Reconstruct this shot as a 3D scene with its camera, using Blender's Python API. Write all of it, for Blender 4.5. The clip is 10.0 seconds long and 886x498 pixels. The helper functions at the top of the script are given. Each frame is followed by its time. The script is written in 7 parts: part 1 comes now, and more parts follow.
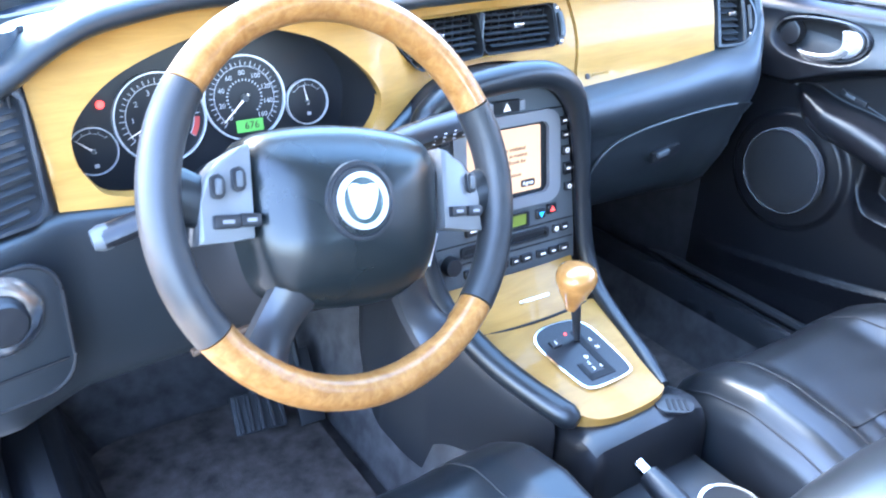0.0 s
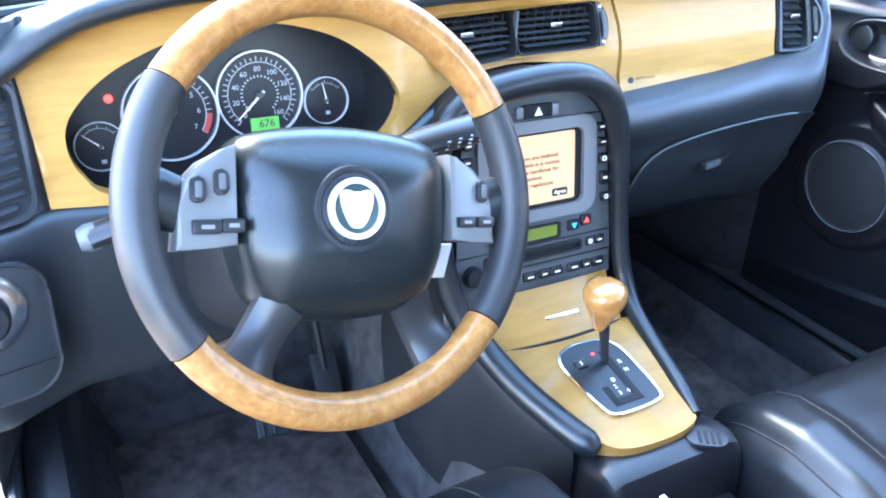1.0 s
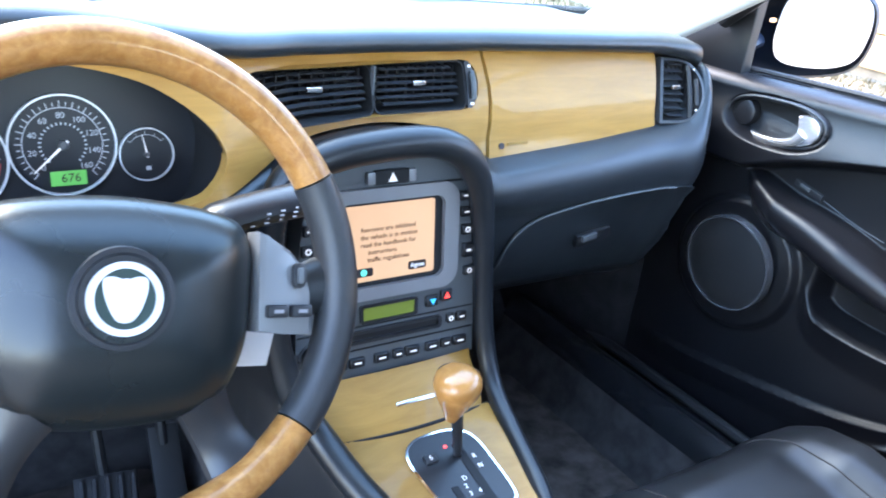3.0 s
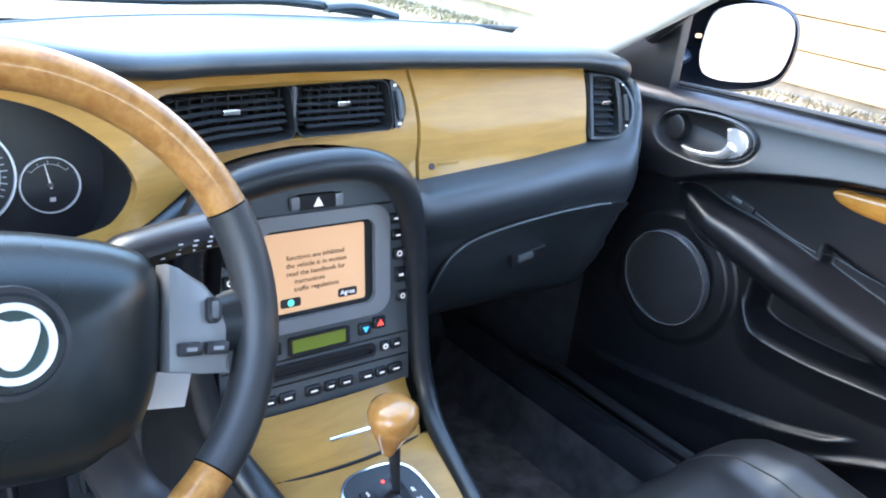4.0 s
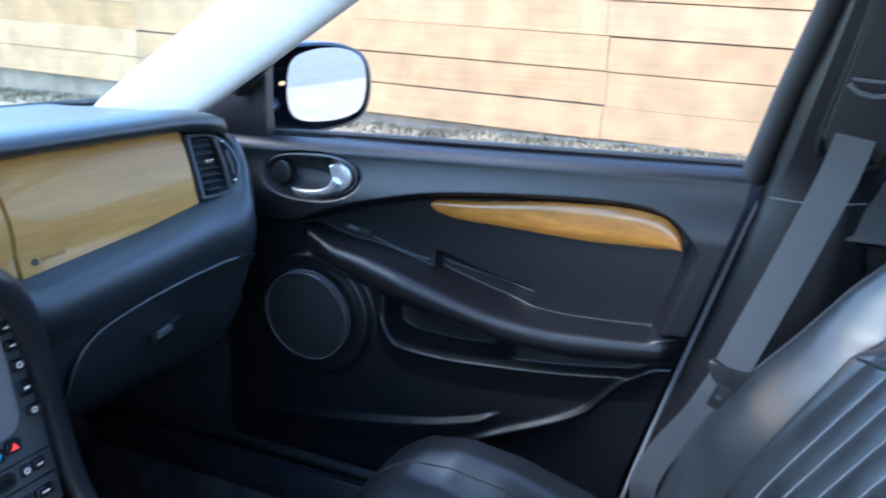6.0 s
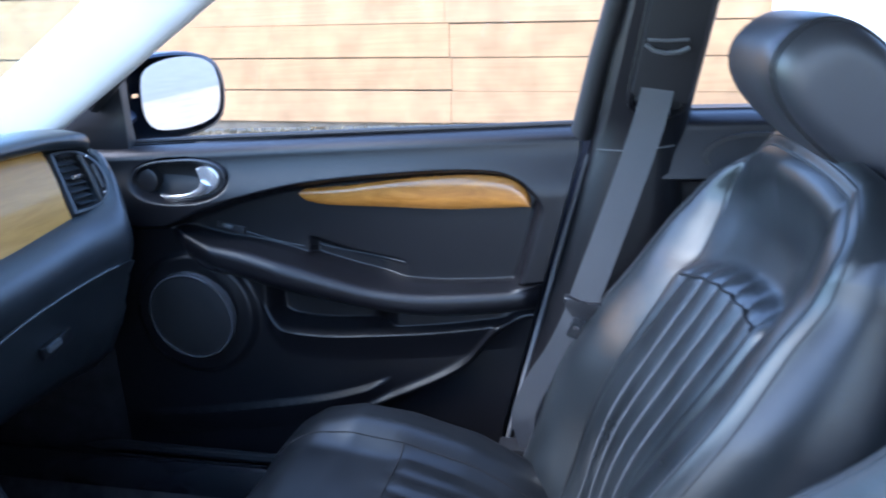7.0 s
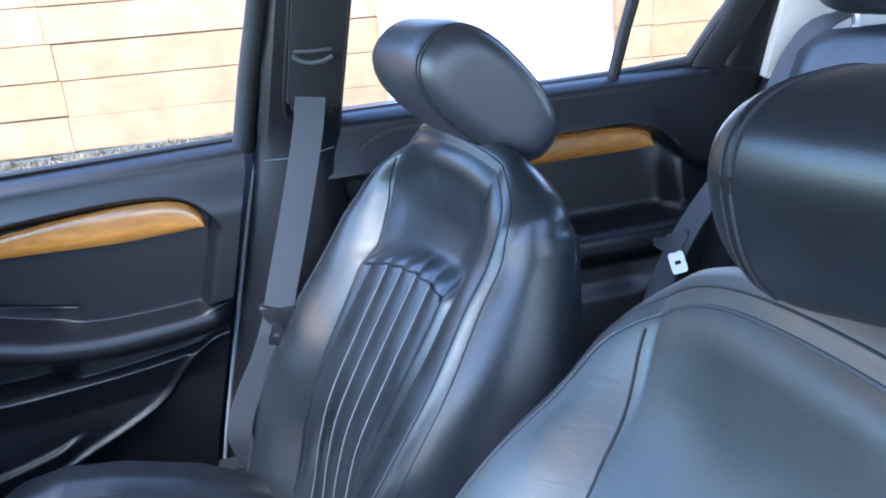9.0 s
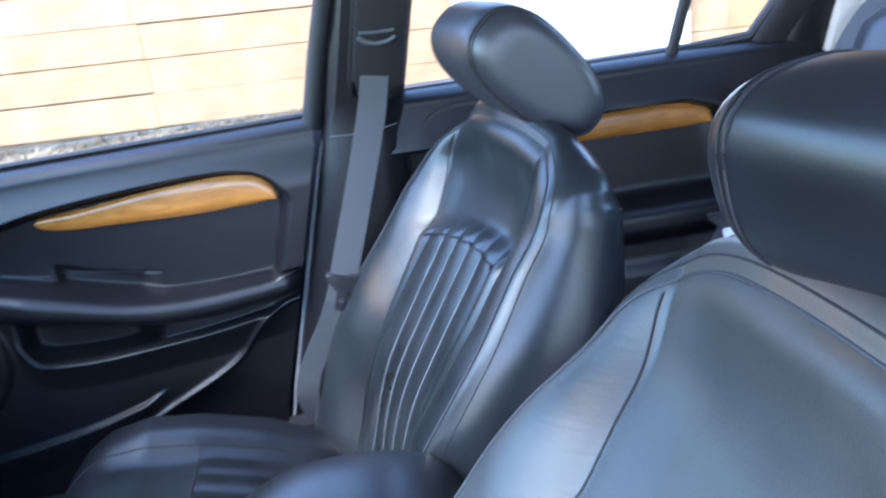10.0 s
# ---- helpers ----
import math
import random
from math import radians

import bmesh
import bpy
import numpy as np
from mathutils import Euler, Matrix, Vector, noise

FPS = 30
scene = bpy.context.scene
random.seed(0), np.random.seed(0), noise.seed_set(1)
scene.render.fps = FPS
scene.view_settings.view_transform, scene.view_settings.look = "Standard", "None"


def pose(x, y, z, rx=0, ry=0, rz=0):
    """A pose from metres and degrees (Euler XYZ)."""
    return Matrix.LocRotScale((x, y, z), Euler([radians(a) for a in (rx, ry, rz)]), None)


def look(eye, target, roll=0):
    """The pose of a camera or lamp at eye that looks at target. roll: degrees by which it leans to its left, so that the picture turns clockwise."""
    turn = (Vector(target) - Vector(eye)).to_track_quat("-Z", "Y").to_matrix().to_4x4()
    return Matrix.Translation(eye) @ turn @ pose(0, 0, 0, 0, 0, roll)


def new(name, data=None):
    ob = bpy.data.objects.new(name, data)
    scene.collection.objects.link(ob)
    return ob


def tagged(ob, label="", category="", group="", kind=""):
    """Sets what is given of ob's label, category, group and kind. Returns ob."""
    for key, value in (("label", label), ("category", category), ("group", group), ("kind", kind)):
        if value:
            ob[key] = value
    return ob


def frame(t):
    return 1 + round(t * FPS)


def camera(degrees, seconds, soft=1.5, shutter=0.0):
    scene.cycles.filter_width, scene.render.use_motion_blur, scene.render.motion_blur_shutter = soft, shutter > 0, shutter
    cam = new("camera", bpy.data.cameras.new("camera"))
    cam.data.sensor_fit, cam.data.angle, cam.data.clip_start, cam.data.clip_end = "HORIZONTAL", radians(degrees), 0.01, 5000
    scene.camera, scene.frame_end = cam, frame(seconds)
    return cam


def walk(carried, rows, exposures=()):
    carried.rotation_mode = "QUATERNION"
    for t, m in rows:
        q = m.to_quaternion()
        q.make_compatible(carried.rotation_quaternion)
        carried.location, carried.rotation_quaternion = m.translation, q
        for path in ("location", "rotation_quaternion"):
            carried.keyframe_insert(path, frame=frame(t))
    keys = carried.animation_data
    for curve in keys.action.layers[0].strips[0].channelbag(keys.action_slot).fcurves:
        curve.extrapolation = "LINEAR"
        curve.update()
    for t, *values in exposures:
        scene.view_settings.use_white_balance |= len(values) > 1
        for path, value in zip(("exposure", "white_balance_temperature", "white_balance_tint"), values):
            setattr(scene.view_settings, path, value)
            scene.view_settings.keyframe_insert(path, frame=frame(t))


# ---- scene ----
cam = camera(57.6, 10.0, soft=1.9, shutter=0.45)
PATH = [
    (0, (-0.636, -0.616, 1.131), (0.379, 0.854, 0.231), 2.5),
    (0.5, (-0.588, -0.617, 1.126), (0.383, 0.908, 0.271), 2.1),
    (1, (-0.559, -0.603, 1.122), (0.309, 0.952, 0.213), 2.3),
    (1.5, (-0.525, -0.59, 1.126), (0.402, 0.971, 0.287), 1.9),
    (2, (-0.487, -0.578, 1.128), (0.481, 0.96, 0.294), 4.3),
    (2.2, (-0.478, -0.572, 1.126), (0.496, 0.967, 0.299), 5.0),
    (3.3, (-0.42, -0.545, 1.122), (0.665, 0.933, 0.322), 7.4),
    (3.5, (-0.413, -0.543, 1.116), (0.687, 0.94, 0.347), 7.0),
    (4, (-0.405, -0.533, 1.114), (0.774, 0.901, 0.371), 6.7),
    (4.5, (-0.403, -0.53, 1.111), (0.852, 0.855, 0.399), 5.8),
    (5, (-0.396, -0.537, 1.121), (1.094, 0.645, 0.502), 5.4),
    (5.5, (-0.4, -0.561, 1.112), (1.224, 0.432, 0.497), 3.0),
    (6, (-0.416, -0.542, 1.122), (1.336, 0.234, 0.551), 1.6),
    (6.2, (-0.427, -0.539, 1.127), (1.361, 0.15, 0.554), 1.0),
    (7.3, (-0.534, -0.585, 1.12), (1.347, -0.271, 0.518), -5.2),
    (7.5, (-0.537, -0.577, 1.125), (1.357, -0.444, 0.497), -5.7),
    (8, (-0.548, -0.55, 1.131), (1.337, -0.712, 0.484), -5.6),
    (8.5, (-0.551, -0.543, 1.134), (1.315, -0.841, 0.477), -6.0),
    (9, (-0.554, -0.534, 1.14), (1.304, -0.898, 0.496), -6.3),
    (9.5, (-0.564, -0.531, 1.147), (1.297, -0.91, 0.521), -7.2),
    (10, (-0.611, -0.549, 1.151), (1.261, -0.725, 0.469), -7.6),
]
EXPOSURES = [(0.0, 5.18, 5780, 15), (0.5, 5.10, 5880, 15), (2.2, 4.74, 6180, 15), (3.5, 4.40, 6480, 14), (4.5, 4.12, 6650, 14), (5.3, 3.48, 6150, 15), (6.2, 3.22, 5400, 11), (7.3, 3.33, 5500, 18), (8.5, 3.48, 5500, 17), (10.0, 3.64, 5560, 16)]
walk(cam, [(t, look(eye, target, roll)) for t, eye, target, roll in PATH], EXPOSURES)

# ---- daylight ----
world = bpy.data.worlds.new("sky")
scene.world = world
world.use_nodes = True
wn = world.node_tree
sky = wn.nodes.new("ShaderNodeTexSky")
sky.sky_type = 'NISHITA'
sky.sun_disc = False
sky.sun_elevation, sky.sun_rotation = radians(47), radians(-26)
sky.dust_density = 1.0
wn.nodes["Background"].inputs[1].default_value = 0.15
wn.links.new(sky.outputs[0], wn.nodes["Background"].inputs[0])
sun = new("sun", bpy.data.lights.new("sun", 'SUN'))
sun.data.energy, sun.data.angle, sun.data.color = 0.6, radians(25), (1.0, 0.97, 0.93)
sun.matrix_world = look((-1.9, 3.95, 4.68), (0, 0, 0))


# ---- materials ----
def material(name, color, rough=0.5, metal=0.0, bump=0.0, bump_scale=400.0, var=0.25, var_scale=6.0, coat=0.0,
             spec=0.5, emit=0.0, grain=None, sheen=0.0, edge_rough=0.12, tint2=None):
    m = bpy.data.materials.new(name)
    m.use_nodes = True
    n, l = m.node_tree.nodes, m.node_tree.links
    b = n["Principled BSDF"]
    b.inputs["Roughness"].default_value = rough
    b.inputs["Metallic"].default_value = metal
    b.inputs["Coat Weight"].default_value = coat
    b.inputs["Coat Roughness"].default_value = 0.035
    b.inputs["Specular IOR Level"].default_value = spec
    b.inputs["Sheen Weight"].default_value = sheen
    co = n.new("ShaderNodeTexCoord")
    big = n.new("ShaderNodeTexNoise")
    big.inputs["Scale"].default_value = var_scale
    big.inputs["Detail"].default_value = 6
    l.new(co.outputs["Object"], big.inputs["Vector"])
    ramp = n.new("ShaderNodeValToRGB")
    c2 = tint2 or tuple(c * (1 + var) for c in color)
    ramp.color_ramp.elements[0].position, ramp.color_ramp.elements[1].position = 0.3, 0.7
    ramp.color_ramp.elements[0].color = (*[c * (1 - var) for c in color], 1)
    ramp.color_ramp.elements[1].color = (*c2, 1)
    l.new(big.outputs["Fac"], ramp.inputs["Fac"])
    out = ramp.outputs["Color"]
    if grain:
        mp = n.new("ShaderNodeMapping")
        mp.inputs["Scale"].default_value = grain[0]
        l.new(co.outputs["Object"], mp.inputs["Vector"])
        g = n.new("ShaderNodeTexNoise")
        g.inputs["Scale"].default_value, g.inputs["Detail"].default_value = 1.0, 8
        g.inputs["Roughness"].default_value = 0.65
        g.inputs["Distortion"].default_value = grain[3] if len(grain) > 3 else 0.6
        l.new(mp.outputs["Vector"], g.inputs["Vector"])
        gr = n.new("ShaderNodeValToRGB")
        gr.color_ramp.elements[0].position, gr.color_ramp.elements[1].position = 0.38, 0.66
        gr.color_ramp.elements[0].color, gr.color_ramp.elements[1].color = (*grain[1], 1), (*grain[2], 1)
        l.new(g.outputs["Fac"], gr.inputs["Fac"])
        mix = n.new("ShaderNodeMix")
        mix.data_type, mix.blend_type = 'RGBA', 'MULTIPLY'
        mix.inputs["Factor"].default_value = 1.0
        l.new(out, mix.inputs["A"])
        l.new(gr.outputs["Color"], mix.inputs["B"])
        out = mix.outputs["Result"]
    l.new(out, b.inputs["Base Color"])
    rr = n.new("ShaderNodeMapRange")
    rr.inputs["To Min"].default_value = max(0.02, rough - edge_rough * rough)
    rr.inputs["To Max"].default_value = min(1.0, rough + edge_rough * rough)
    l.new(big.outputs["Fac"], rr.inputs["Value"])
    l.new(rr.outputs["Result"], b.inputs["Roughness"])
    if bump:
        f = n.new("ShaderNodeTexNoise")
        f.inputs["Scale"].default_value, f.inputs["Detail"].default_value = bump_scale, 4
        l.new(co.outputs["Object"], f.inputs["Vector"])
        bp = n.new("ShaderNodeBump")
        bp.inputs["Strength"].default_value, bp.inputs["Distance"].default_value = bump, 0.001
        l.new(f.outputs["Fac"], bp.inputs["Height"])
        l.new(bp.outputs["Normal"], b.inputs["Normal"])
    if emit:
        b.inputs["Emission Color"].default_value = (*color, 1)
        b.inputs["Emission Strength"].default_value = emit
    return m


def glass_material(name, tint=(0.95, 0.98, 0.97), gloss=0.06):
    m = bpy.data.materials.new(name)
    m.use_nodes = True
    n, l = m.node_tree.nodes, m.node_tree.links
    n.remove(n["Principled BSDF"])
    tr, gl, mx = n.new("ShaderNodeBsdfTransparent"), n.new("ShaderNodeBsdfGlossy"), n.new("ShaderNodeMixShader")
    tr.inputs["Color"].default_value = (*tint, 1)
    gl.inputs["Roughness"].default_value = 0.01
    mx.inputs["Fac"].default_value = gloss
    l.new(tr.outputs[0], mx.inputs[1])
    l.new(gl.outputs[0], mx.inputs[2])
    l.new(mx.outputs[0], n["Material Output"].inputs[0])
    return m


LEATHER = material("black_leather", (0.0105, 0.0125, 0.0148), 0.34, bump=0.1, bump_scale=620, var=0.3, var_scale=9, edge_rough=0.3, spec=0.5)
HUB = material("dark_grained_pad", (0.0085, 0.0115, 0.012), 0.27, spec=0.45, bump=0.15, bump_scale=900, var=0.15, var_scale=5)
SATIN = material("satin_charcoal_spoke", (0.021, 0.022, 0.0235), 0.34, var=0.08)
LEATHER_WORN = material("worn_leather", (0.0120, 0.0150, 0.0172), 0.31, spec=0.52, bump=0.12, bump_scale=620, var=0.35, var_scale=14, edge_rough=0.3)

# driver's seat: rubbed leather, its base also lightened for the stronger light there
LEATHER_RUBBED_LIT = material("rubbed_lit_leather", (0.030, 0.0345, 0.0345), 0.43, spec=0.62, bump=0.14, bump_scale=620, var=0.30, var_scale=12, edge_rough=0.25)
# lit copy of the black leather: brightness put into a paler base colour
LEATHER_LIT = material("lit_leather", (0.024, 0.0265, 0.0315), 0.40, spec=0.60, bump=0.12, bump_scale=620, var=0.28, var_scale=10, edge_rough=0.25)


def scuffs(m, spots, crease=0.06):
    """Rubbed brown patches on a leather, round the given places of the object."""
    n, l = m.node_tree.nodes, m.node_tree.links
    b = n["Principled BSDF"]
    co = n.new("ShaderNodeTexCoord")
    total = None
    for c, r in spots:
        d = n.new("ShaderNodeVectorMath")
        d.operation = 'SUBTRACT'
        d.inputs[1].default_value = c
        l.new(co.outputs["Object"], d.inputs[0])
        sc = n.new("ShaderNodeVectorMath")
        sc.operation = 'DIVIDE'
        sc.inputs[1].default_value = r
        l.new(d.outputs[0], sc.inputs[0])
        ln = n.new("ShaderNodeVectorMath")
        ln.operation = 'LENGTH'
        l.new(sc.outputs[0], ln.inputs[0])
        mr = n.new("ShaderNodeMapRange")
        mr.inputs["From Min"].default_value, mr.inputs["From Max"].default_value = 1.0, 0.1
        l.new(ln.outputs["Value"], mr.inputs["Value"])
        if total is None:
            total = mr.outputs["Result"]
        else:
            ad = n.new("ShaderNodeMath")
            ad.operation = 'ADD'
            l.new(total, ad.inputs[0])
            l.new(mr.outputs["Result"], ad.inputs[1])
            total = ad.outputs[0]
    ns = n.new("ShaderNodeTexNoise")
    ns.inputs["Scale"].default_value, ns.inputs["Detail"].default_value = 26, 8
    l.new(co.outputs["Object"], ns.inputs["Vector"])
    mu = n.new("ShaderNodeMath")
    mu.operation = 'MULTIPLY'
    l.new(total, mu.inputs[0])
    l.new(ns.outputs["Fac"], mu.inputs[1])
    rg = n.new("ShaderNodeMapRange")
    rg.inputs["From Min"].default_value, rg.inputs["From Max"].default_value, rg.inputs["To Max"].default_value = 0.12, 0.45, 0.8
    l.new(mu.outputs[0], rg.inputs["Value"])
    mix = n.new("ShaderNodeMix")
    mix.data_type = 'RGBA'
    mix.inputs["B"].default_value = (0.075, 0.052, 0.034, 1)
    l.new(rg.outputs["Result"], mix.inputs["Factor"])
    l.new(b.inputs["Base Color"].links[0].from_socket, mix.inputs["A"])
    l.new(mix.outputs["Result"], b.inputs["Base Color"])
    # soft creases
    mp = n.new("ShaderNodeMapping")
    mp.inputs["Scale"].default_value = (14, 14, 95)
    mp.inputs["Rotation"].default_value = (0.5, 0.0, 0.0)
    l.new(co.outputs["Object"], mp.inputs["Vector"])
    cr = n.new("ShaderNodeTexNoise")
    cr.inputs["Scale"].default_value, cr.inputs["Detail"].default_value, cr.inputs["Distortion"].default_value = 1.0, 5, 1.5
    l.new(mp.outputs["Vector"], cr.inputs["Vector"])
    b2 = n.new("ShaderNodeBump")
    b2.inputs["Strength"].default_value, b2.inputs["Distance"].default_value = crease, 0.002
    l.new(cr.outputs["Fac"], b2.inputs["Height"])
    if b.inputs["Normal"].links:
        l.new(b.inputs["Normal"].links[0].from_socket, b2.inputs["Normal"])
    l.new(b2.outputs["Normal"], b.inputs["Normal"])


# rubbed inner face of one bolster, in the seat's own frame
scuffs(LEATHER_WORN, [((0.500, -0.62, 0.79), (0.055, 0.08, 0.10)), ((0.515, -0.56, 0.69), (0.05, 0.07, 0.08))])
scuffs(LEATHER_RUBBED_LIT, [((0.545, -0.56, 0.70), (0.06, 0.08, 0.10)), ((0.535, -0.68, 0.86), (0.04, 0.05, 0.05)), ((0.40, -0.78, 0.965), (0.12, 0.05, 0.03))], 0.16)
PAD = material("soft_black_dash", (0.020, 0.0235, 0.0265), 0.33, spec=0.62, bump=0.3, bump_scale=900, var=0.12, var_scale=4)
VINYL = material("dark_door_vinyl", (0.0066, 0.0066, 0.0080), 0.34, spec=0.37, bump=0.35, bump_scale=800, var=0.15, var_scale=5)
PLASTIC = material("black_plastic", (0.015, 0.0155, 0.0175), 0.36, bump=0.2, bump_scale=700, var=0.15)
DEEP = material("matt_black", (0.006, 0.006, 0.007), 0.7, var=0.1)
GREY = material("charcoal_stack_plastic", (0.092, 0.098, 0.102), 0.42, bump=0.15, bump_scale=900, var=0.08)
RINGMETAL = material("bright_dial_ring", (0.72, 0.73, 0.74), 0.35, metal=0.3, var=0.05)
PODGREY = material("satin_pod_grey", (0.165, 0.167, 0.166), 0.34, metal=0.25, var=0.08)
SILVER = material("satin_grey_trim", (0.25, 0.245, 0.25), 0.36, metal=0.3, var=0.08)
WOOD = material("pale_maple_veneer", (0.425, 0.222, 0.052), 0.44, coat=0.24, spec=0.3, var=0.05, var_scale=9,
                grain=((9, 26, 85), (0.84, 0.80, 0.72), (1.05, 1.04, 1.0), 0.7))
RIMWOOD = material("burr_wood_rim", (0.37, 0.178, 0.054), 0.34, coat=0.35, spec=0.3, var=0.12, var_scale=26,
                   grain=((110, 110, 110), (0.70, 0.60, 0.46), (1.06, 1.05, 1.02), 0.5))
KNOBWOOD = material("polished_knob_wood", (0.50, 0.235, 0.068), 0.25, coat=0.5, var=0.12, var_scale=20,
                    grain=((40, 40, 40), (0.8, 0.74, 0.64), (1.05, 1.04, 1.02), 0.6))
DOORWOOD = material("amber_door_veneer", (0.43, 0.182, 0.034), 0.26, coat=0.3, var=0.12, var_scale=8,
                    grain=((20, 14, 70), (0.75, 0.7, 0.6), (1.06, 1.04, 1.0), 1.2))
CHROME = material("chrome", (0.86, 0.86, 0.87), 0.08, metal=1.0, var=0.03)
DARKCHROME = material("dark_chrome", (0.40, 0.41, 0.43), 0.22, metal=0.85, var=0.03)
MATTCHROME = material("satin_chrome", (0.7, 0.71, 0.73), 0.22, metal=1.0, var=0.04)
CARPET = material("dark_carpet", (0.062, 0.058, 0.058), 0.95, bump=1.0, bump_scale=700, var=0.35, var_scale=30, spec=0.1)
# the same carpet with footwell shade put into a darker base colour
SHADECARPET = material("shaded_carpet", (0.024, 0.0235, 0.025), 0.95, bump=1.0, bump_scale=700, var=0.3, var_scale=30, spec=0.1)
GLOSSTRIM = material("polished_sill_plastic", (0.014, 0.0145, 0.016), 0.20, bump=0.1, bump_scale=700, var=0.15)
MAT = material("worn_floor_mat", (0.095, 0.080, 0.072), 0.95, bump=1.0, bump_scale=400, var=0.5, var_scale=28, spec=0.1)
WEB = material("grey_webbing", (0.055, 0.057, 0.061), 0.6, bump=0.6, bump_scale=900, var=0.1)
TRIMLIGHT = material("pale_grey_headlining", (0.62, 0.60, 0.56), 0.8, bump=0.4, bump_scale=700, var=0.05, spec=0.2)
DIALFACE = material("dial_face", (0.012, 0.013, 0.016), 0.4, var=0.1)
WHITE = material("white_print", (0.8, 0.8, 0.8), 0.5, var=0.03, emit=0.03)
DIALPRINT = material("grey_dial_print", (0.46, 0.47, 0.50), 0.5, var=0.05, emit=0.01)
RED = material("red_lamp", (0.9, 0.05, 0.04), 0.4, var=0.05, emit=0.16)
BLUE = material("blue_print", (0.05, 0.45, 0.9), 0.4, var=0.05, emit=0.05)
REDZONE = material("red_print", (0.5, 0.07, 0.06), 0.5, var=0.05)
LCD = material("green_lcd", (0.10, 0.36, 0.08), 0.4, var=0.05, emit=0.035)
LCDOFF = material("olive_display", (0.16, 0.20, 0.03), 0.3, var=0.1, emit=0.008)
SCREEN = material("sand_screen", (0.47, 0.285, 0.16), 0.3, var=0.03, emit=0.06)
INK = material("dark_print", (0.03, 0.02, 0.02), 0.5, var=0.05)
RUBBER = material("black_rubber", (0.012, 0.012, 0.013), 0.6, var=0.1)
PAPER = material("white_label", (0.72, 0.7, 0.68), 0.7, var=0.06)
DARKTHREAD = material("dark_thread", (0.009, 0.0095, 0.011), 0.7, var=0.1)
VENTBLADE = material("vent_slat_plastic", (0.035, 0.037, 0.041), 0.35, var=0.1)
PALETHREAD = material("pale_thread", (0.13, 0.14, 0.16), 0.6, var=0.1)
STITCH = material("grey_thread", (0.03, 0.033, 0.038), 0.7, var=0.1)
BLUEPAINT = material("dark_blue_paint", (0.010, 0.016, 0.032), 0.4, coat=0.3, var=0.05)
MIRROR = material("mirror_glass", (0.9, 0.92, 0.94), 0.02, metal=1.0, var=0.01)
FENCEWOOD = material("weathered_fence_board", (0.40, 0.242, 0.122), 0.8, bump=0.8, bump_scale=120, var=0.2, var_scale=5,
                     grain=((40, 1.5, 60), (0.91, 0.89, 0.86), (1.04, 1.03, 1.02), 1.0))
fn = FENCEWOOD.node_tree
each, tone, shade = fn.nodes.new("ShaderNodeObjectInfo"), fn.nodes.new("ShaderNodeValToRGB"), fn.nodes.new("ShaderNodeMix")
tone.color_ramp.elements[0].color, tone.color_ramp.elements[1].color = (0.92, 0.84, 0.72, 1), (1.06, 1.08, 1.10, 1)
shade.data_type, shade.blend_type = 'RGBA', 'MULTIPLY'
shade.inputs["Factor"].default_value = 1.0
fn.links.new(each.outputs["Random"], tone.inputs["Fac"])
fn.links.new(fn.nodes["Principled BSDF"].inputs["Base Color"].links[0].from_socket, shade.inputs["A"])
fn.links.new(tone.outputs["Color"], shade.inputs["B"])
fn.links.new(shade.outputs["Result"], fn.nodes["Principled BSDF"].inputs["Base Color"])
WHITEPAINT = material("white_board_paint", (0.82, 0.82, 0.80), 0.6, var=0.04)
GROUND = material("grey_asphalt", (0.14, 0.125, 0.105), 0.9, bump=0.4, bump_scale=60, var=0.2, var_scale=2.5)
CONCRETE = material("worn_pale_concrete", (0.25, 0.20, 0.135), 0.95, bump=0.4, bump_scale=40, var=0.22, var_scale=3)
GLASS = glass_material("clear_glass")
TINTED = glass_material("green_tinted_glass", (0.76, 0.93, 0.91))
HANDLEMETAL = material("polished_handle_metal", (0.74, 0.74, 0.75), 0.26, metal=0.8, var=0.05)
BADGE = material("bright_badge_metal", (0.78, 0.78, 0.78), 0.35, metal=0.55, var=0.04)
GREEN = material("dark_green_enamel", (0.015, 0.035, 0.03), 0.35, coat=0.2, var=0.05)


# ---- mesh helpers ----
def part(name, bm, mat, parent=None, label="", smooth=38):
    bmesh.ops.recalc_face_normals(bm, faces=bm.faces[:])
    me = bpy.data.meshes.new(name)
    bm.to_mesh(me)
    bm.free()
    me.materials.append(mat)
    if smooth:
        me.polygons.foreach_set("use_smooth", [True] * len(me.polygons))
        me.set_sharp_from_angle(angle=radians(smooth))
    ob = new(name, me)
    if parent is not None:
        ob.parent = parent
        if parent.type == 'EMPTY':
            ob.matrix_parent_inverse = Matrix.Translation(-parent.location)
    if label:
        ob["label"] = label
    return ob


def thing(name, label, category, at=(0, 0, 0), group="", kind=""):
    ob = new(name)
    ob.location = at
    ob.empty_display_size = 0.05
    return tagged(ob, label, category, group, kind)


def B():
    return bmesh.new()


def quadgrid(bm, pts, close_u=False, close_v=False, cap=False):
    """A skin over rows of points."""
    vs = [[bm.verts.new(p) for p in row] for row in pts]
    nr, nc = len(vs), len(vs[0])
    for i in range(nr if close_v else nr - 1):
        for j in range(nc if close_u else nc - 1):
            a, b = vs[i], vs[(i + 1) % nr]
            k = (j + 1) % nc
            bm.faces.new((a[j], a[k], b[k], b[j]))
    if cap:
        bm.faces.new(vs[0])
        bm.faces.new(vs[-1])
    return vs


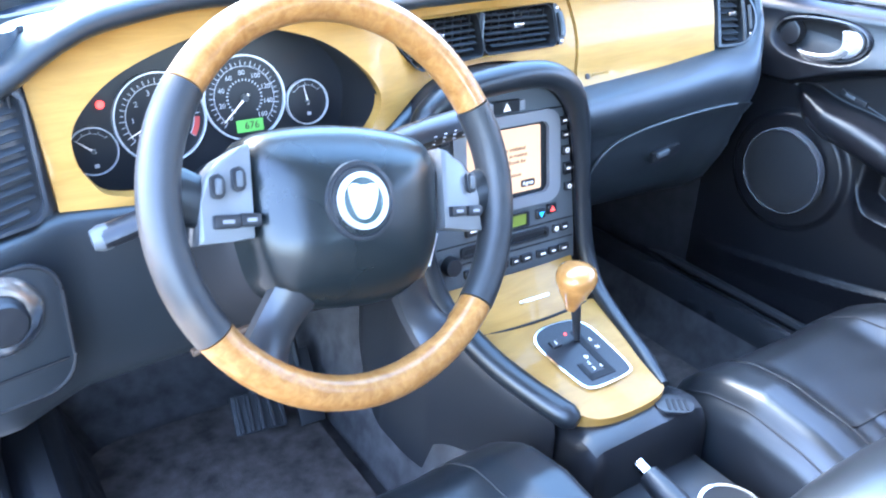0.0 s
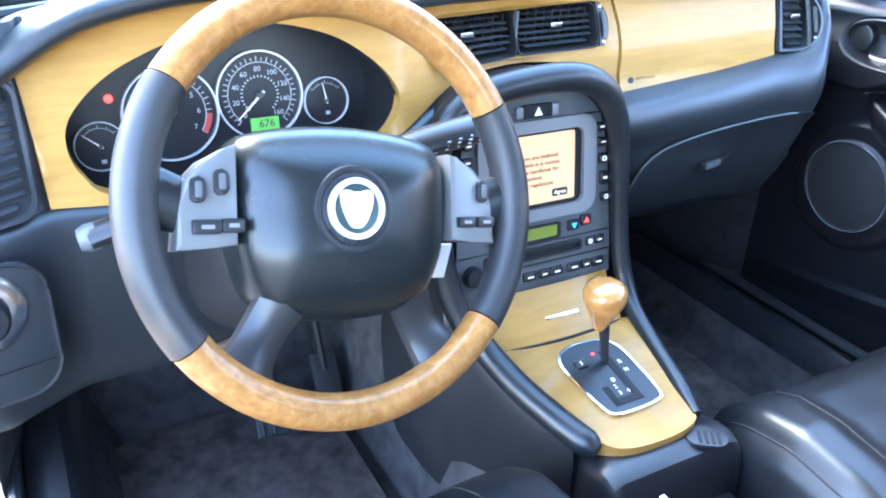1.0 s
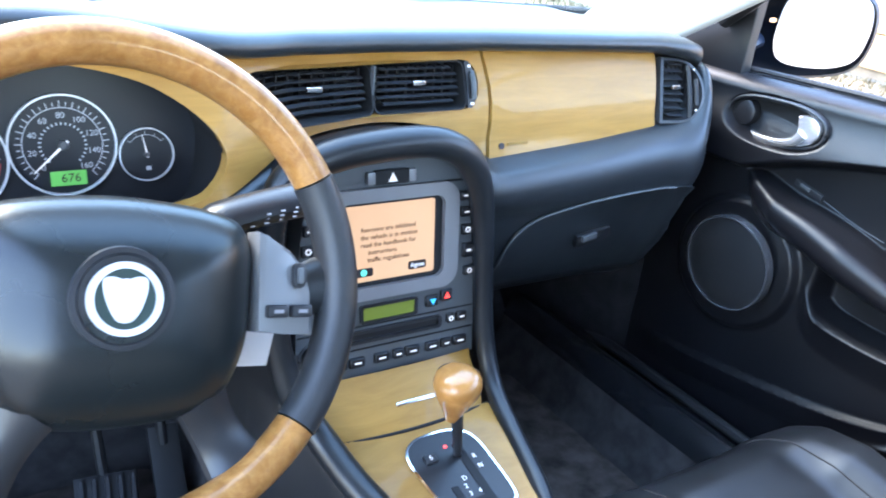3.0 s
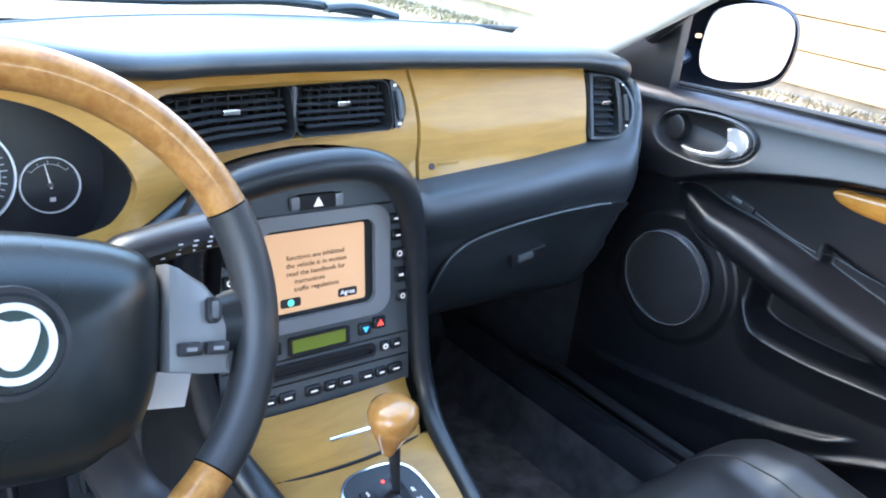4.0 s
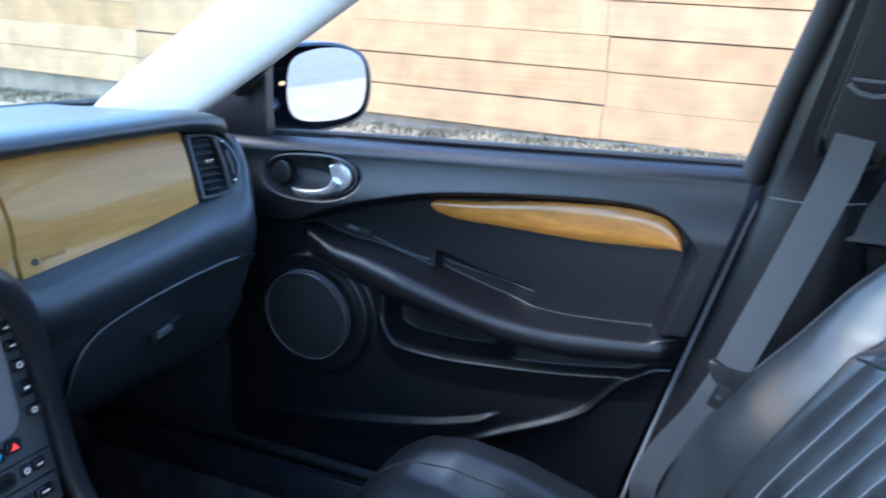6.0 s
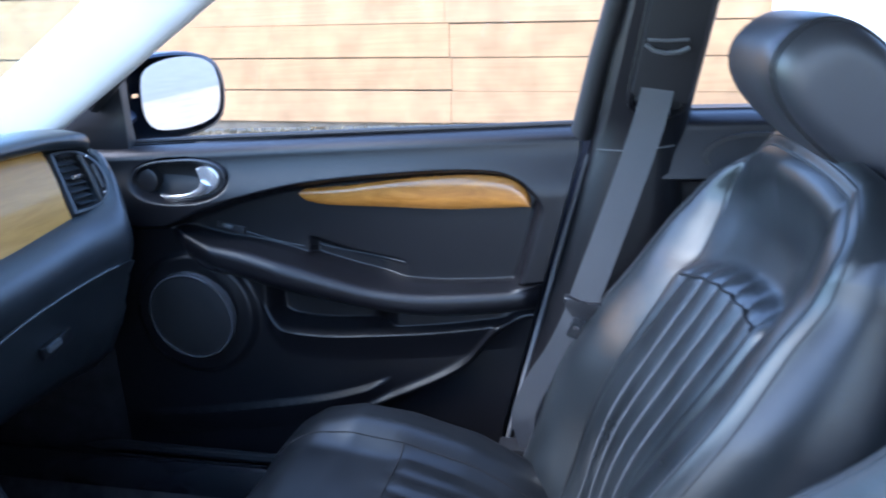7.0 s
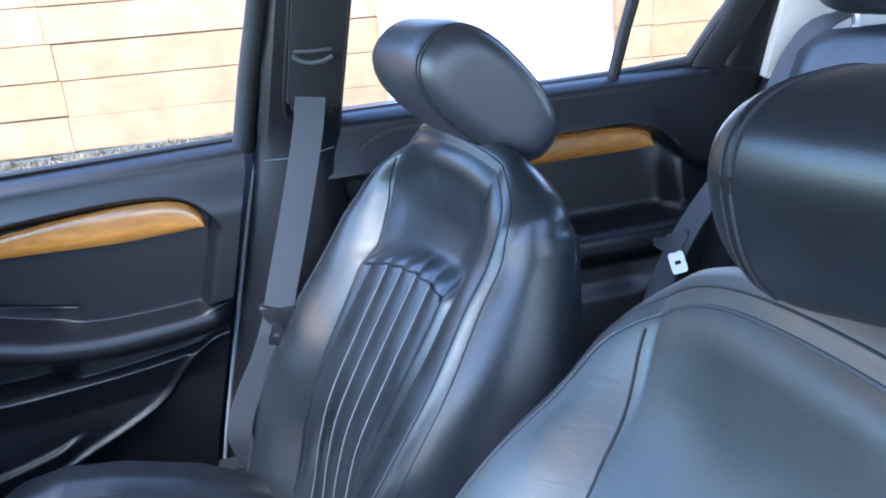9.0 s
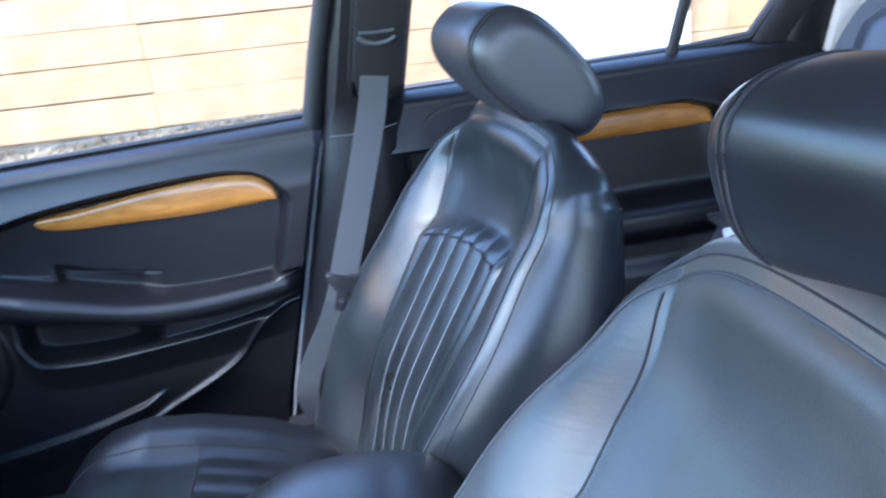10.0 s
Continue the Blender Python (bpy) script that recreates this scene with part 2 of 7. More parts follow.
def spline(pts, n=8, closed=False):
    """Catmull-Rom through the points."""
    p = [Vector(q) for q in pts]
    out, m = [], len(p)
    for i in range(m if closed else m - 1):
        g = (lambda k: p[k % m]) if closed else (lambda k: p[min(max(k, 0), m - 1)])
        a, b, c, d = g(i - 1), g(i), g(i + 1), g(i + 2)
        for s in range(n):
            t = s / n
            out.append(0.5 * (2 * b + (c - a) * t + (2 * a - 5 * b + 4 * c - d) * t * t + (3 * b - a - 3 * c + d) * t ** 3))
    if not closed:
        out.append(p[-1])
    return out


def tube(bm, pts, r, n=10, closed=False, flat=1.0, up=(0, 0, 1)):
    """A round or flattened bar along the points; r is a number or a function of 0..1."""
    pts = [Vector(p) for p in pts]
    rows, m = [], len(pts)
    for i, p in enumerate(pts):
        a = pts[(i - 1) % m] if closed or i > 0 else p
        b = pts[(i + 1) % m] if closed or i < m - 1 else p
        d = (b - a).normalized()
        s = d.cross(Vector(up))
        s = s.normalized() if s.length > 1e-4 else Vector((1, 0, 0))
        w = s.cross(d).normalized()
        rad = r(i / max(1, m - 1)) if callable(r) else r
        rows.append([p + s * (rad * math.cos(6.28319 * k / n)) + w * (rad * flat * math.sin(6.28319 * k / n)) for k in range(n)])
    quadgrid(bm, rows, close_u=True, close_v=closed, cap=not closed)


def box(bm, c, s, m=None, bev=0.0, seg=2):
    t = Matrix.Translation(c) @ (m.to_3x3().to_4x4() if m else Matrix()) @ Matrix.Diagonal((*s, 1))
    g = bmesh.ops.create_cube(bm, size=1.0, matrix=t)
    if bev:
        es = {e for v in g["verts"] for e in v.link_edges}
        bmesh.ops.bevel(bm, geom=list(es), offset=bev, segments=seg, profile=0.6, affect='EDGES')


def lathe(bm, prof, m, n=32):
    """Turns (radius, height) pairs about the local z of m."""
    rows = [[m @ Vector((max(r, 1e-5) * math.cos(6.28319 * k / n), max(r, 1e-5) * math.sin(6.28319 * k / n), h)) for k in range(n)] for r, h in prof]
    quadgrid(bm, rows, close_u=True, cap=True)


def plate(bm, outline, m, depth, bev=0.0, seg=2):
    """A flat piece with the outline in the local xy of m, depth thick downwards, its front at local z 0."""
    f = bm.faces.new([bm.verts.new(m @ Vector((x, y, 0))) for x, y in outline])
    back = [bm.verts.new(m @ Vector((x, y, -depth))) for x, y in outline]
    front, k = list(f.verts), len(outline)
    es = [e for e in f.edges]
    bm.faces.new(back[::-1])
    for i in range(k):
        bm.faces.new((front[i], back[i], back[(i + 1) % k], front[(i + 1) % k]))
    if bev:
        bmesh.ops.bevel(bm, geom=es, offset=bev, segments=seg, profile=0.6, affect='EDGES')


def rrect(w, h, r, n=5, cx=0.0, cy=0.0):
    out = []
    for sx, sy, a0 in ((1, 1, 0), (-1, 1, 90), (-1, -1, 180), (1, -1, 270)):
        for k in range(n + 1):
            a = radians(a0 + 90 * k / n)
            out.append((cx + sx * (w / 2 - r) + r * math.cos(a), cy + sy * (h / 2 - r) + r * math.sin(a)))
    return out


def circle(r, n=40, cx=0.0, cy=0.0, ry=None):
    return [(cx + r * math.cos(6.28319 * k / n), cy + (ry or r) * math.sin(6.28319 * k / n)) for k in range(n)]


def ring(bm, outline_out, outline_in, m, h, bev=0.0):
    """A flat frame between two outlines with as many points, raised by h over local z 0."""
    k = len(outline_out)
    rows = []
    for o, z in ((outline_out, 0.0), (outline_out, h), (outline_in, h), (outline_in, 0.0)):
        rows.append([m @ Vector((x, y, z)) for x, y in o])
    quadgrid(bm, rows, close_u=True, close_v=True)


def lettering(bm, text, size, m):
    cu = bpy.data.curves.new("lettering", 'FONT')
    cu.body, cu.size, cu.align_x, cu.align_y, cu.extrude = text, size, 'CENTER', 'CENTER', 0.0002
    cu.resolution_u = 3
    ob = bpy.data.objects.new("lettering", cu)
    scene.collection.objects.link(ob)
    me = bpy.data.meshes.new_from_object(ob)
    me.transform(m)
    bm.from_mesh(me)
    bpy.data.meshes.remove(me)
    bpy.data.objects.remove(ob)
    bpy.data.curves.remove(cu)


def lerp_list(x, xs, ys):
    return float(np.interp(x, xs, ys))


def smooth_list(x, xs, ys):
    """A smooth curve through the given values."""
    if x <= xs[0] or x >= xs[-1]:
        return float(np.interp(x, xs, ys))
    k = max(i for i in range(len(xs) - 1) if xs[i] <= x)
    slope = lambda i: (ys[min(i + 1, len(ys) - 1)] - ys[max(i - 1, 0)]) / (xs[min(i + 1, len(xs) - 1)] - xs[max(i - 1, 0)])
    h = xs[k + 1] - xs[k]
    t = (x - xs[k]) / h
    return ((2 * t ** 3 - 3 * t ** 2 + 1) * ys[k] + (t ** 3 - 2 * t ** 2 + t) * h * slope(k) + (3 * t ** 2 - 2 * t ** 3) * ys[k + 1] + (t ** 3 - t ** 2) * h * slope(k + 1))


def smoothstep(a, b, x):
    t = min(1.0, max(0.0, (x - a) / (b - a)))
    return t * t * (3 - 2 * t)


def sheet_with_holes(bm, outer, holes, place, cell, rim):
    """Fills an outline with holes in the xz plane, refines it, sets each point by place(x, z), and turns the edges back by rim."""
    edges = []
    for loop in (outer, *holes):
        vs = [bm.verts.new((x, 0, z)) for x, z in loop]
        edges += [bm.edges.new((vs[i], vs[(i + 1) % len(vs)])) for i in range(len(vs))]
    bmesh.ops.triangle_fill(bm, use_beauty=True, use_dissolve=False, edges=edges)
    for _ in range(5):
        long = [e for e in bm.edges if e.calc_length() > cell and not e.is_boundary]
        if not long:
            break
        bmesh.ops.subdivide_edges(bm, edges=long, cuts=1)
        bmesh.ops.triangulate(bm, faces=[f for f in bm.faces if len(f.verts) > 3])
        bmesh.ops.beautify_fill(bm, faces=bm.faces[:], edges=[e for e in bm.edges if not e.is_boundary])
    for v in bm.verts:
        v.co.y = place(v.co.x, v.co.z)
    ex = bmesh.ops.extrude_edge_only(bm, edges=[e for e in bm.edges if e.is_boundary])
    for g in ex["geom"]:
        if isinstance(g, bmesh.types.BMVert):
            g.co.y += rim


# ---- the car's shell ----
def strip(bm, path, half, thick):
    """A flat band along a path in the yz plane, half wide to each side in x."""
    rows = []
    for y, z in path:
        rows.append([Vector((-half, y, z)), Vector((half, y, z)), Vector((half, y, z - thick)), Vector((-half, y, z - thick))])
    quadgrid(bm, rows, close_u=True, cap=True)


FLOOR = 0.22
bm = B()
floor_line = [(1.15, 0.55), (0.92, 0.50), (0.72, 0.33), (0.55, FLOOR), (-0.2, FLOOR), (-0.95, FLOOR), (-1.0, 0.34), (-1.75, 0.36), (-1.95, 0.75)]
strip(bm, spline([(0, y, z) for y, z in floor_line], 4) and [(p.y, p.z) for p in spline([(0, y, z) for y, z in floor_line], 4)], 0.68, 0.03)
tagged(part("floor", bm, CARPET), "dark grey carpeted footwell floor of a car", "car floor", kind="structure")

bm = B()
tunnel = []
for y in (0.95, 0.6, 0.3, 0.0, -0.4, -0.9, -1.0):
    h = lerp_list(y, [-1.0, -0.3, 0.3, 0.95], [0.36, 0.38, 0.44, 0.5])
    tunnel.append([Vector((x, y, z)) for x, z in ((-0.15, FLOOR - 0.02), (-0.125, h - 0.06), (-0.09, h), (0.09, h), (0.125, h - 0.06), (0.15, FLOOR - 0.02))])
quadgrid(bm, tunnel)
tagged(part("transmission_tunnel", bm, CARPET), "dark carpeted tunnel along the car floor", "tunnel", kind="structure")

bm = B()
rows = []
for i in range(9):
    t = i / 8
    y = -0.12 - 1.75 * t
    z = 1.345 + 0.03 * math.sin(math.pi * min(1, t * 1.15)) - 0.06 * t * t
    rows.append([Vector((x, y, z - 0.04 * (abs(x) / 0.53) ** 3)) for x in np.linspace(-0.53, 0.53, 13)])
quadgrid(bm, rows)
ex = bmesh.ops.extrude_face_region(bm, geom=bm.faces[:])
bmesh.ops.translate(bm, vec=(0, 0, 0.03), verts=[g for g in ex["geom"] if isinstance(g, bmesh.types.BMVert)])
tagged(part("ceiling", bm, TRIMLIGHT), "pale grey cloth headlining under the roof", "headlining", kind="structure")


def pillar(name, path, wide, thick, mat, label, up=(1, 0, 0)):
    bm = B()
    rows, pts = [], [Vector(p) for p in path]
    for i, p in enumerate(pts):
        d = (pts[min(i + 1, len(pts) - 1)] - pts[max(i - 1, 0)]).normalized()
        s = d.cross(Vector(up)).normalized()
        w = s.cross(d).normalized()
        wd = wide(i / (len(pts) - 1)) if callable(wide) else wide
        rows.append([p + s * (x * wd) + w * (y * thick) for x, y in [(a * 2, b * 2) for a, b in rrect(1, 1, 0.28, 4)] for x, y in [(x / 2, y / 2)]])
    quadgrid(bm, rows, close_u=True, cap=True)
    return tagged(part(name, bm, mat), label, "pillar", kind="structure")


for sx, side in ((1, "passenger"), (-1, "driver")):
    pillar("front_pillar_trim", [(sx * 0.645, 0.62, 0.86), (sx * 0.62, 0.44, 0.965), (sx * 0.595, 0.22, 1.09), (sx * 0.56, -0.0, 1.215), (sx * 0.53, -0.16, 1.305)],
           0.115, 0.05, TRIMLIGHT, "pale grey plastic trim on the windscreen pillar", up=(sx, 0, 0.3))
    pillar("rear_pillar_trim", [(sx * 0.675, -1.66, 0.88), (sx * 0.645, -1.68, 1.03), (sx * 0.595, -1.71, 1.17), (sx * 0.52, -1.74, 1.30)],
           0.62, 0.05, TRIMLIGHT, "pale grey trim beside the rear window", up=(sx, 0, 0))
    pillar("rear_pillar_edge", [(sx * 0.700, -1.325, 0.90), (sx * 0.680, -1.350, 1.0), (sx * 0.650, -1.39, 1.10), (sx * 0.585, -1.485, 1.28)],
           0.09, 0.025, VINYL, "black moulded edge of the rear pillar", up=(sx, 0, 0))
    pillar("roof_rail", [(sx * 0.53, -0.10, 1.30), (sx * 0.53, -0.6, 1.335), (sx * 0.53, -1.2, 1.32), (sx * 0.51, -1.6, 1.27)],
           0.07, 0.05, TRIMLIGHT, "pale grey roof rail trim above the doors", up=(1, 0, 0))


# ---- dashboard ----
def fascia_y(x, z):
    return lerp_list(x, [-0.62, -0.55, -0.36, -0.19, -0.1, 0, 0.15, 0.45, 0.6], [0.10, 0.142, 0.165, 0.183, 0.225, 0.242, 0.25, 0.236, 0.20]) + 0.36 * (z - 0.9) - 2.2 * max(0, 0.055 ** 2 - (z - 0.9) ** 2)


def fascia_top(x):
    return 0.950 + 0.028 * math.exp(-((x + 0.37) / 0.15) ** 2) - 0.02 * smoothstep(-0.48, -0.58, x) - 0.008 * smoothstep(0.42, 0.56, x)


def screen_foot(x):
    """Where the top of the dashboard meets the windscreen."""
    return smooth_list(x, [-0.66, -0.55, -0.49, -0.41, -0.35, -0.245, -0.11, 0.09, 0.27, 0.48, 0.58, 0.66], [0.235, 0.30, 0.335, 0.388, 0.432, 0.492, 0.567, 0.620, 0.620, 0.588, 0.572, 0.55])


dash = thing("dashboard", "black soft-touch car dashboard with pale wood veneer fascia", "dashboard", (0, 0.3, 0.6))

# upper pad with the lip over the fascia
rows = []
for x in np.linspace(-0.66, 0.66, 67):
    t = fascia_top(x)
    yf = fascia_y(x, t)
    back = screen_foot(x)
    gap = back - yf - 0.03
    end = smoothstep(0.50, 0.62, abs(x)) ** 1.5
    lip = 1 - 0.75 * smoothstep(0.47, 0.56, x)
    t -= 0.016 * smoothstep(0.47, 0.58, x)
    prof = [(yf + 0.03, t - 0.006), (yf + 0.004, t - 0.001), (yf - 0.020 * lip, t + 0.002), (yf - 0.029 * lip, t + 0.010), (yf - 0.026 * lip, t + 0.020),
            (yf - 0.012 * lip, t + 0.0265), (yf + 0.02, t + 0.029), (yf + 0.02 + 0.30 * gap, max(t + 0.018, 0.963)), (yf + 0.02 + 0.70 * gap, 0.961), (back - 0.015, 0.957), (back, 0.954), (back + 0.012, 0.91)]
    rows.append([Vector((x, p.y + (0.16 if x > 0 else 0.02) * end * max(0.0, 1 - (p.y - yf) / 0.2), p.z - 0.022 * end)) for p in spline([(0, y, z) for y, z in prof], 3)])
bm = B()
quadgrid(bm, rows)
part("upper_pad", bm, PAD, dash, "black grained upper dash pad")

# wood fascia in two pieces with a joint between them
opening = [(p.x, p.z) for p in spline([(-0.527, 0, 0.875), (-0.519, 0, 0.846), (-0.488, 0, 0.823), (-0.36, 0, 0.818), (-0.238, 0, 0.828), (-0.205, 0, 0.839), (-0.190, 0, 0.864),
                                      (-0.197, 0, 0.888), (-0.222, 0, 0.914), (-0.262, 0, 0.938), (-0.320, 0, 0.953), (-0.375, 0, 0.955), (-0.436, 0, 0.942), (-0.484, 0, 0.924), (-0.517, 0, 0.899)], 5, True)]
vent_hole = [(x - 0.8 * (z - 0.9115) * max(0.0, min(1.0, (0.0 - x) / 0.146)), z) for x, z in rrect(0.300, 0.055, 0.022, 5, 0.002, 0.9115)]


def edge_line(pts, n=5):
    return [(p.x, p.z) for p in spline([(x, 0, z) for x, z in pts], n)]


bottom = edge_line([(0.160, 0.823), (0.142, 0.840), (0.110, 0.858), (0.060, 0.871), (0.0, 0.876), (-0.073, 0.872), (-0.124, 0.858), (-0.160, 0.842), (-0.205, 0.828), (-0.30, 0.808), (-0.42, 0.808), (-0.549, 0.823)])
top = [(x, fascia_top(x) + 0.004) for x in np.linspace(-0.556, 0.160, 36)]
seam_left = [(0.1585 + 0.008 * math.sin(math.pi * k / 6), 0.950 - k * 0.0205) for k in range(1, 6)]
bm = B()
sheet_with_holes(bm, top + seam_left + bottom, [opening, vent_hole], fascia_y, 0.022, 0.016)
part("wood_fascia", bm, WOOD, dash, "glossy pale maple veneer fascia")
top2 = [(x, fascia_top(x) + 0.004) for x in np.linspace(0.1625, 0.452, 14)]
right_end = [(0.452 - 0.002 * k, 0.945 - 0.018 * k) for k in range(1, 5)]
bot2 = [(0.446, 0.853), (0.40, 0.846), (0.336, 0.838), (0.25, 0.830), (0.1635, 0.8235)]
seam_right = [(0.1615 + 0.008 * math.sin(math.pi * k / 6), 0.950 - k * 0.0205) for k in range(5, 0, -1)]
bm = B()
sheet_with_holes(bm, top2 + right_end + bot2 + seam_right, [], lambda x, z: fascia_y(x, z) - 0.003, 0.022, 0.016)
airbag = part("airbag_cover", bm, WOOD, dash, "glossy pale veneer airbag cover")
bm = B()
mk = fascia_y(0.185, 0.838)
plate(bm, circle(0.0042, 14), pose(0.183, mk - 0.0045, 0.838, 74, 0, 0), 0.002)
part("mark_dot", bm, INK, airbag)
bm = B()
box(bm, (0.208, fascia_y(0.208, 0.840) - 0.004, 0.840), (0.032, 0.001, 0.004))
part("mark_bar", bm, material("faded_print", (0.42, 0.24, 0.07), 0.4), airbag)

def pad_edge(x):
    """Upper edge of the padded roll, which climbs round the side vent."""
    zt = lerp_list(x, [0.11, 0.16, 0.336, 0.446, 0.475, 0.500, 0.514, 0.524, 0.533, 0.545, 0.66], [0.852, 0.824, 0.839, 0.853, 0.857, 0.864, 0.876, 0.898, 0.922, 0.935, 0.935])
    return zt, fascia_y(min(x, 0.56), min(zt, 0.9))


def pad_tuck(x):
    """The dash end rounds away towards the windscreen."""
    return 0.27 * max(0.0, (x - 0.492) / 0.15) ** 2


# rounded lower pad: passenger side with the roll, driver side knee panel
rows = []
for x in list(np.linspace(0.11, 0.46, 22)) + list(np.linspace(0.468, 0.66, 30)):
    zt, yt = pad_edge(x)
    span = zt - 0.752
    tuck = pad_tuck(x)
    prof = [(yt + 0.03, zt + 0.004), (yt + 0.002, zt + 0.001), (yt - 0.018, zt - 0.007), (yt - 0.034, zt - 0.20 * span), (yt - 0.042, zt - 0.40 * span), (yt - 0.043, zt - 0.60 * span), (yt - 0.037, zt - 0.80 * span), (yt - 0.026, 0.752),
            (yt - 0.020, 0.740), (yt - 0.012, 0.71), (yt + 0.002, 0.67), (yt + 0.03, 0.62), (yt + 0.09, 0.575), (yt + 0.2, 0.555), (yt + 0.45, 0.55)]
    rows.append([Vector((x, p.y + tuck, p.z)) for p in spline([(0, y, z) for y, z in prof], 3)])
bm = B()
quadgrid(bm, rows)
part("lower_pad", bm, PAD, dash, "black padded lower dash roll")


def pad_y(x, z):
    zt, yt = pad_edge(x)
    return lerp_list(z, [0.555, 0.575, 0.62, 0.67, 0.71, 0.74, 0.752, 0.775, 0.80], [yt + 0.2, yt + 0.09, yt + 0.03, yt + 0.002, yt - 0.012, yt - 0.020, yt - 0.026, yt - 0.039, yt - 0.043]) + pad_tuck(x)


# glovebox lid, raised a little, with its latch
lid_top = [(0.202, 0.66), (0.206, 0.70), (0.218, 0.724), (0.247, 0.743), (0.31, 0.760), (0.393, 0.770), (0.469, 0.774), (0.510, 0.770), (0.524, 0.745)]
lid = [(p.x, p.z) for p in spline([(0.206, 0, 0.60)] + [(x, 0, z) for x, z in lid_top] + [(0.526, 0, 0.70), (0.522, 0, 0.60)], 5)]
bm = B()
sheet_with_holes(bm, lid, [], lambda x, z: pad_y(x, z) - 0.005, 0.03, 0.012)
lidob = part("glovebox_lid", bm, PAD, dash, "black glovebox lid")
# painted highlight: a thin paler tube along the lid's upper edge
bm = B()
tube(bm, [(p.x, pad_y(p.x, p.z) - 0.0058, p.z) for p in spline([(x, 0, z) for x, z in lid_top[:-2]], 6)], 0.0018, 8)
part("lid_highlight", bm, GREY, lidob, "thin grey line for the highlight on the glovebox lid edge")
bm = B()
box(bm, (0.352, pad_y(0.352, 0.70) - 0.010, 0.700), (0.062, 0.010, 0.020), pose(0, 0, 0, 8, -8, 0), 0.004)
latch = part("glovebox_latch", bm, PLASTIC, lidob)
bm = B()
box(bm, (0.340, pad_y(0.340, 0.703) - 0.0165, 0.703), (0.026, 0.006, 0.010), pose(0, 0, 0, 8, -8, 0), 0.002)
part("latch_tab", bm, GREY, latch)

rows = []
for x in np.linspace(-0.675, -0.115, 40):
    zt = lerp_list(x, [-0.675, -0.62, -0.549, -0.42, -0.30, -0.2, -0.115], [0.815, 0.82, 0.822, 0.808, 0.808, 0.826, 0.855])
    yt = fascia_y(x, zt)
    prof = [(yt + 0.03, zt + 0.003), (yt + 0.002, zt), (yt - 0.010, zt - 0.010), (yt - 0.012, zt - 0.03), (yt - 0.008, 0.74), (yt + 0.004, 0.68), (yt + 0.02, 0.635), (yt + 0.045, 0.605), (yt + 0.10, 0.59), (yt + 0.3, 0.585)]
    rows.append([Vector((x, p.y, p.z)) for p in spline([(0, y, z) for y, z in prof], 3)])
bm = B()
quadgrid(bm, rows)
knee = part("knee_panel", bm, PAD, dash, "black lower panel under the steering column")
bm = B()
tube(bm, [(-0.44, 0.146, 0.617), (-0.40, 0.15, 0.622), (-0.36, 0.156, 0.625)], 0.005, 8)
part("bonnet_release_rail", bm, material("brown_trim_edge", (0.12, 0.075, 0.05), 0.5), dash)


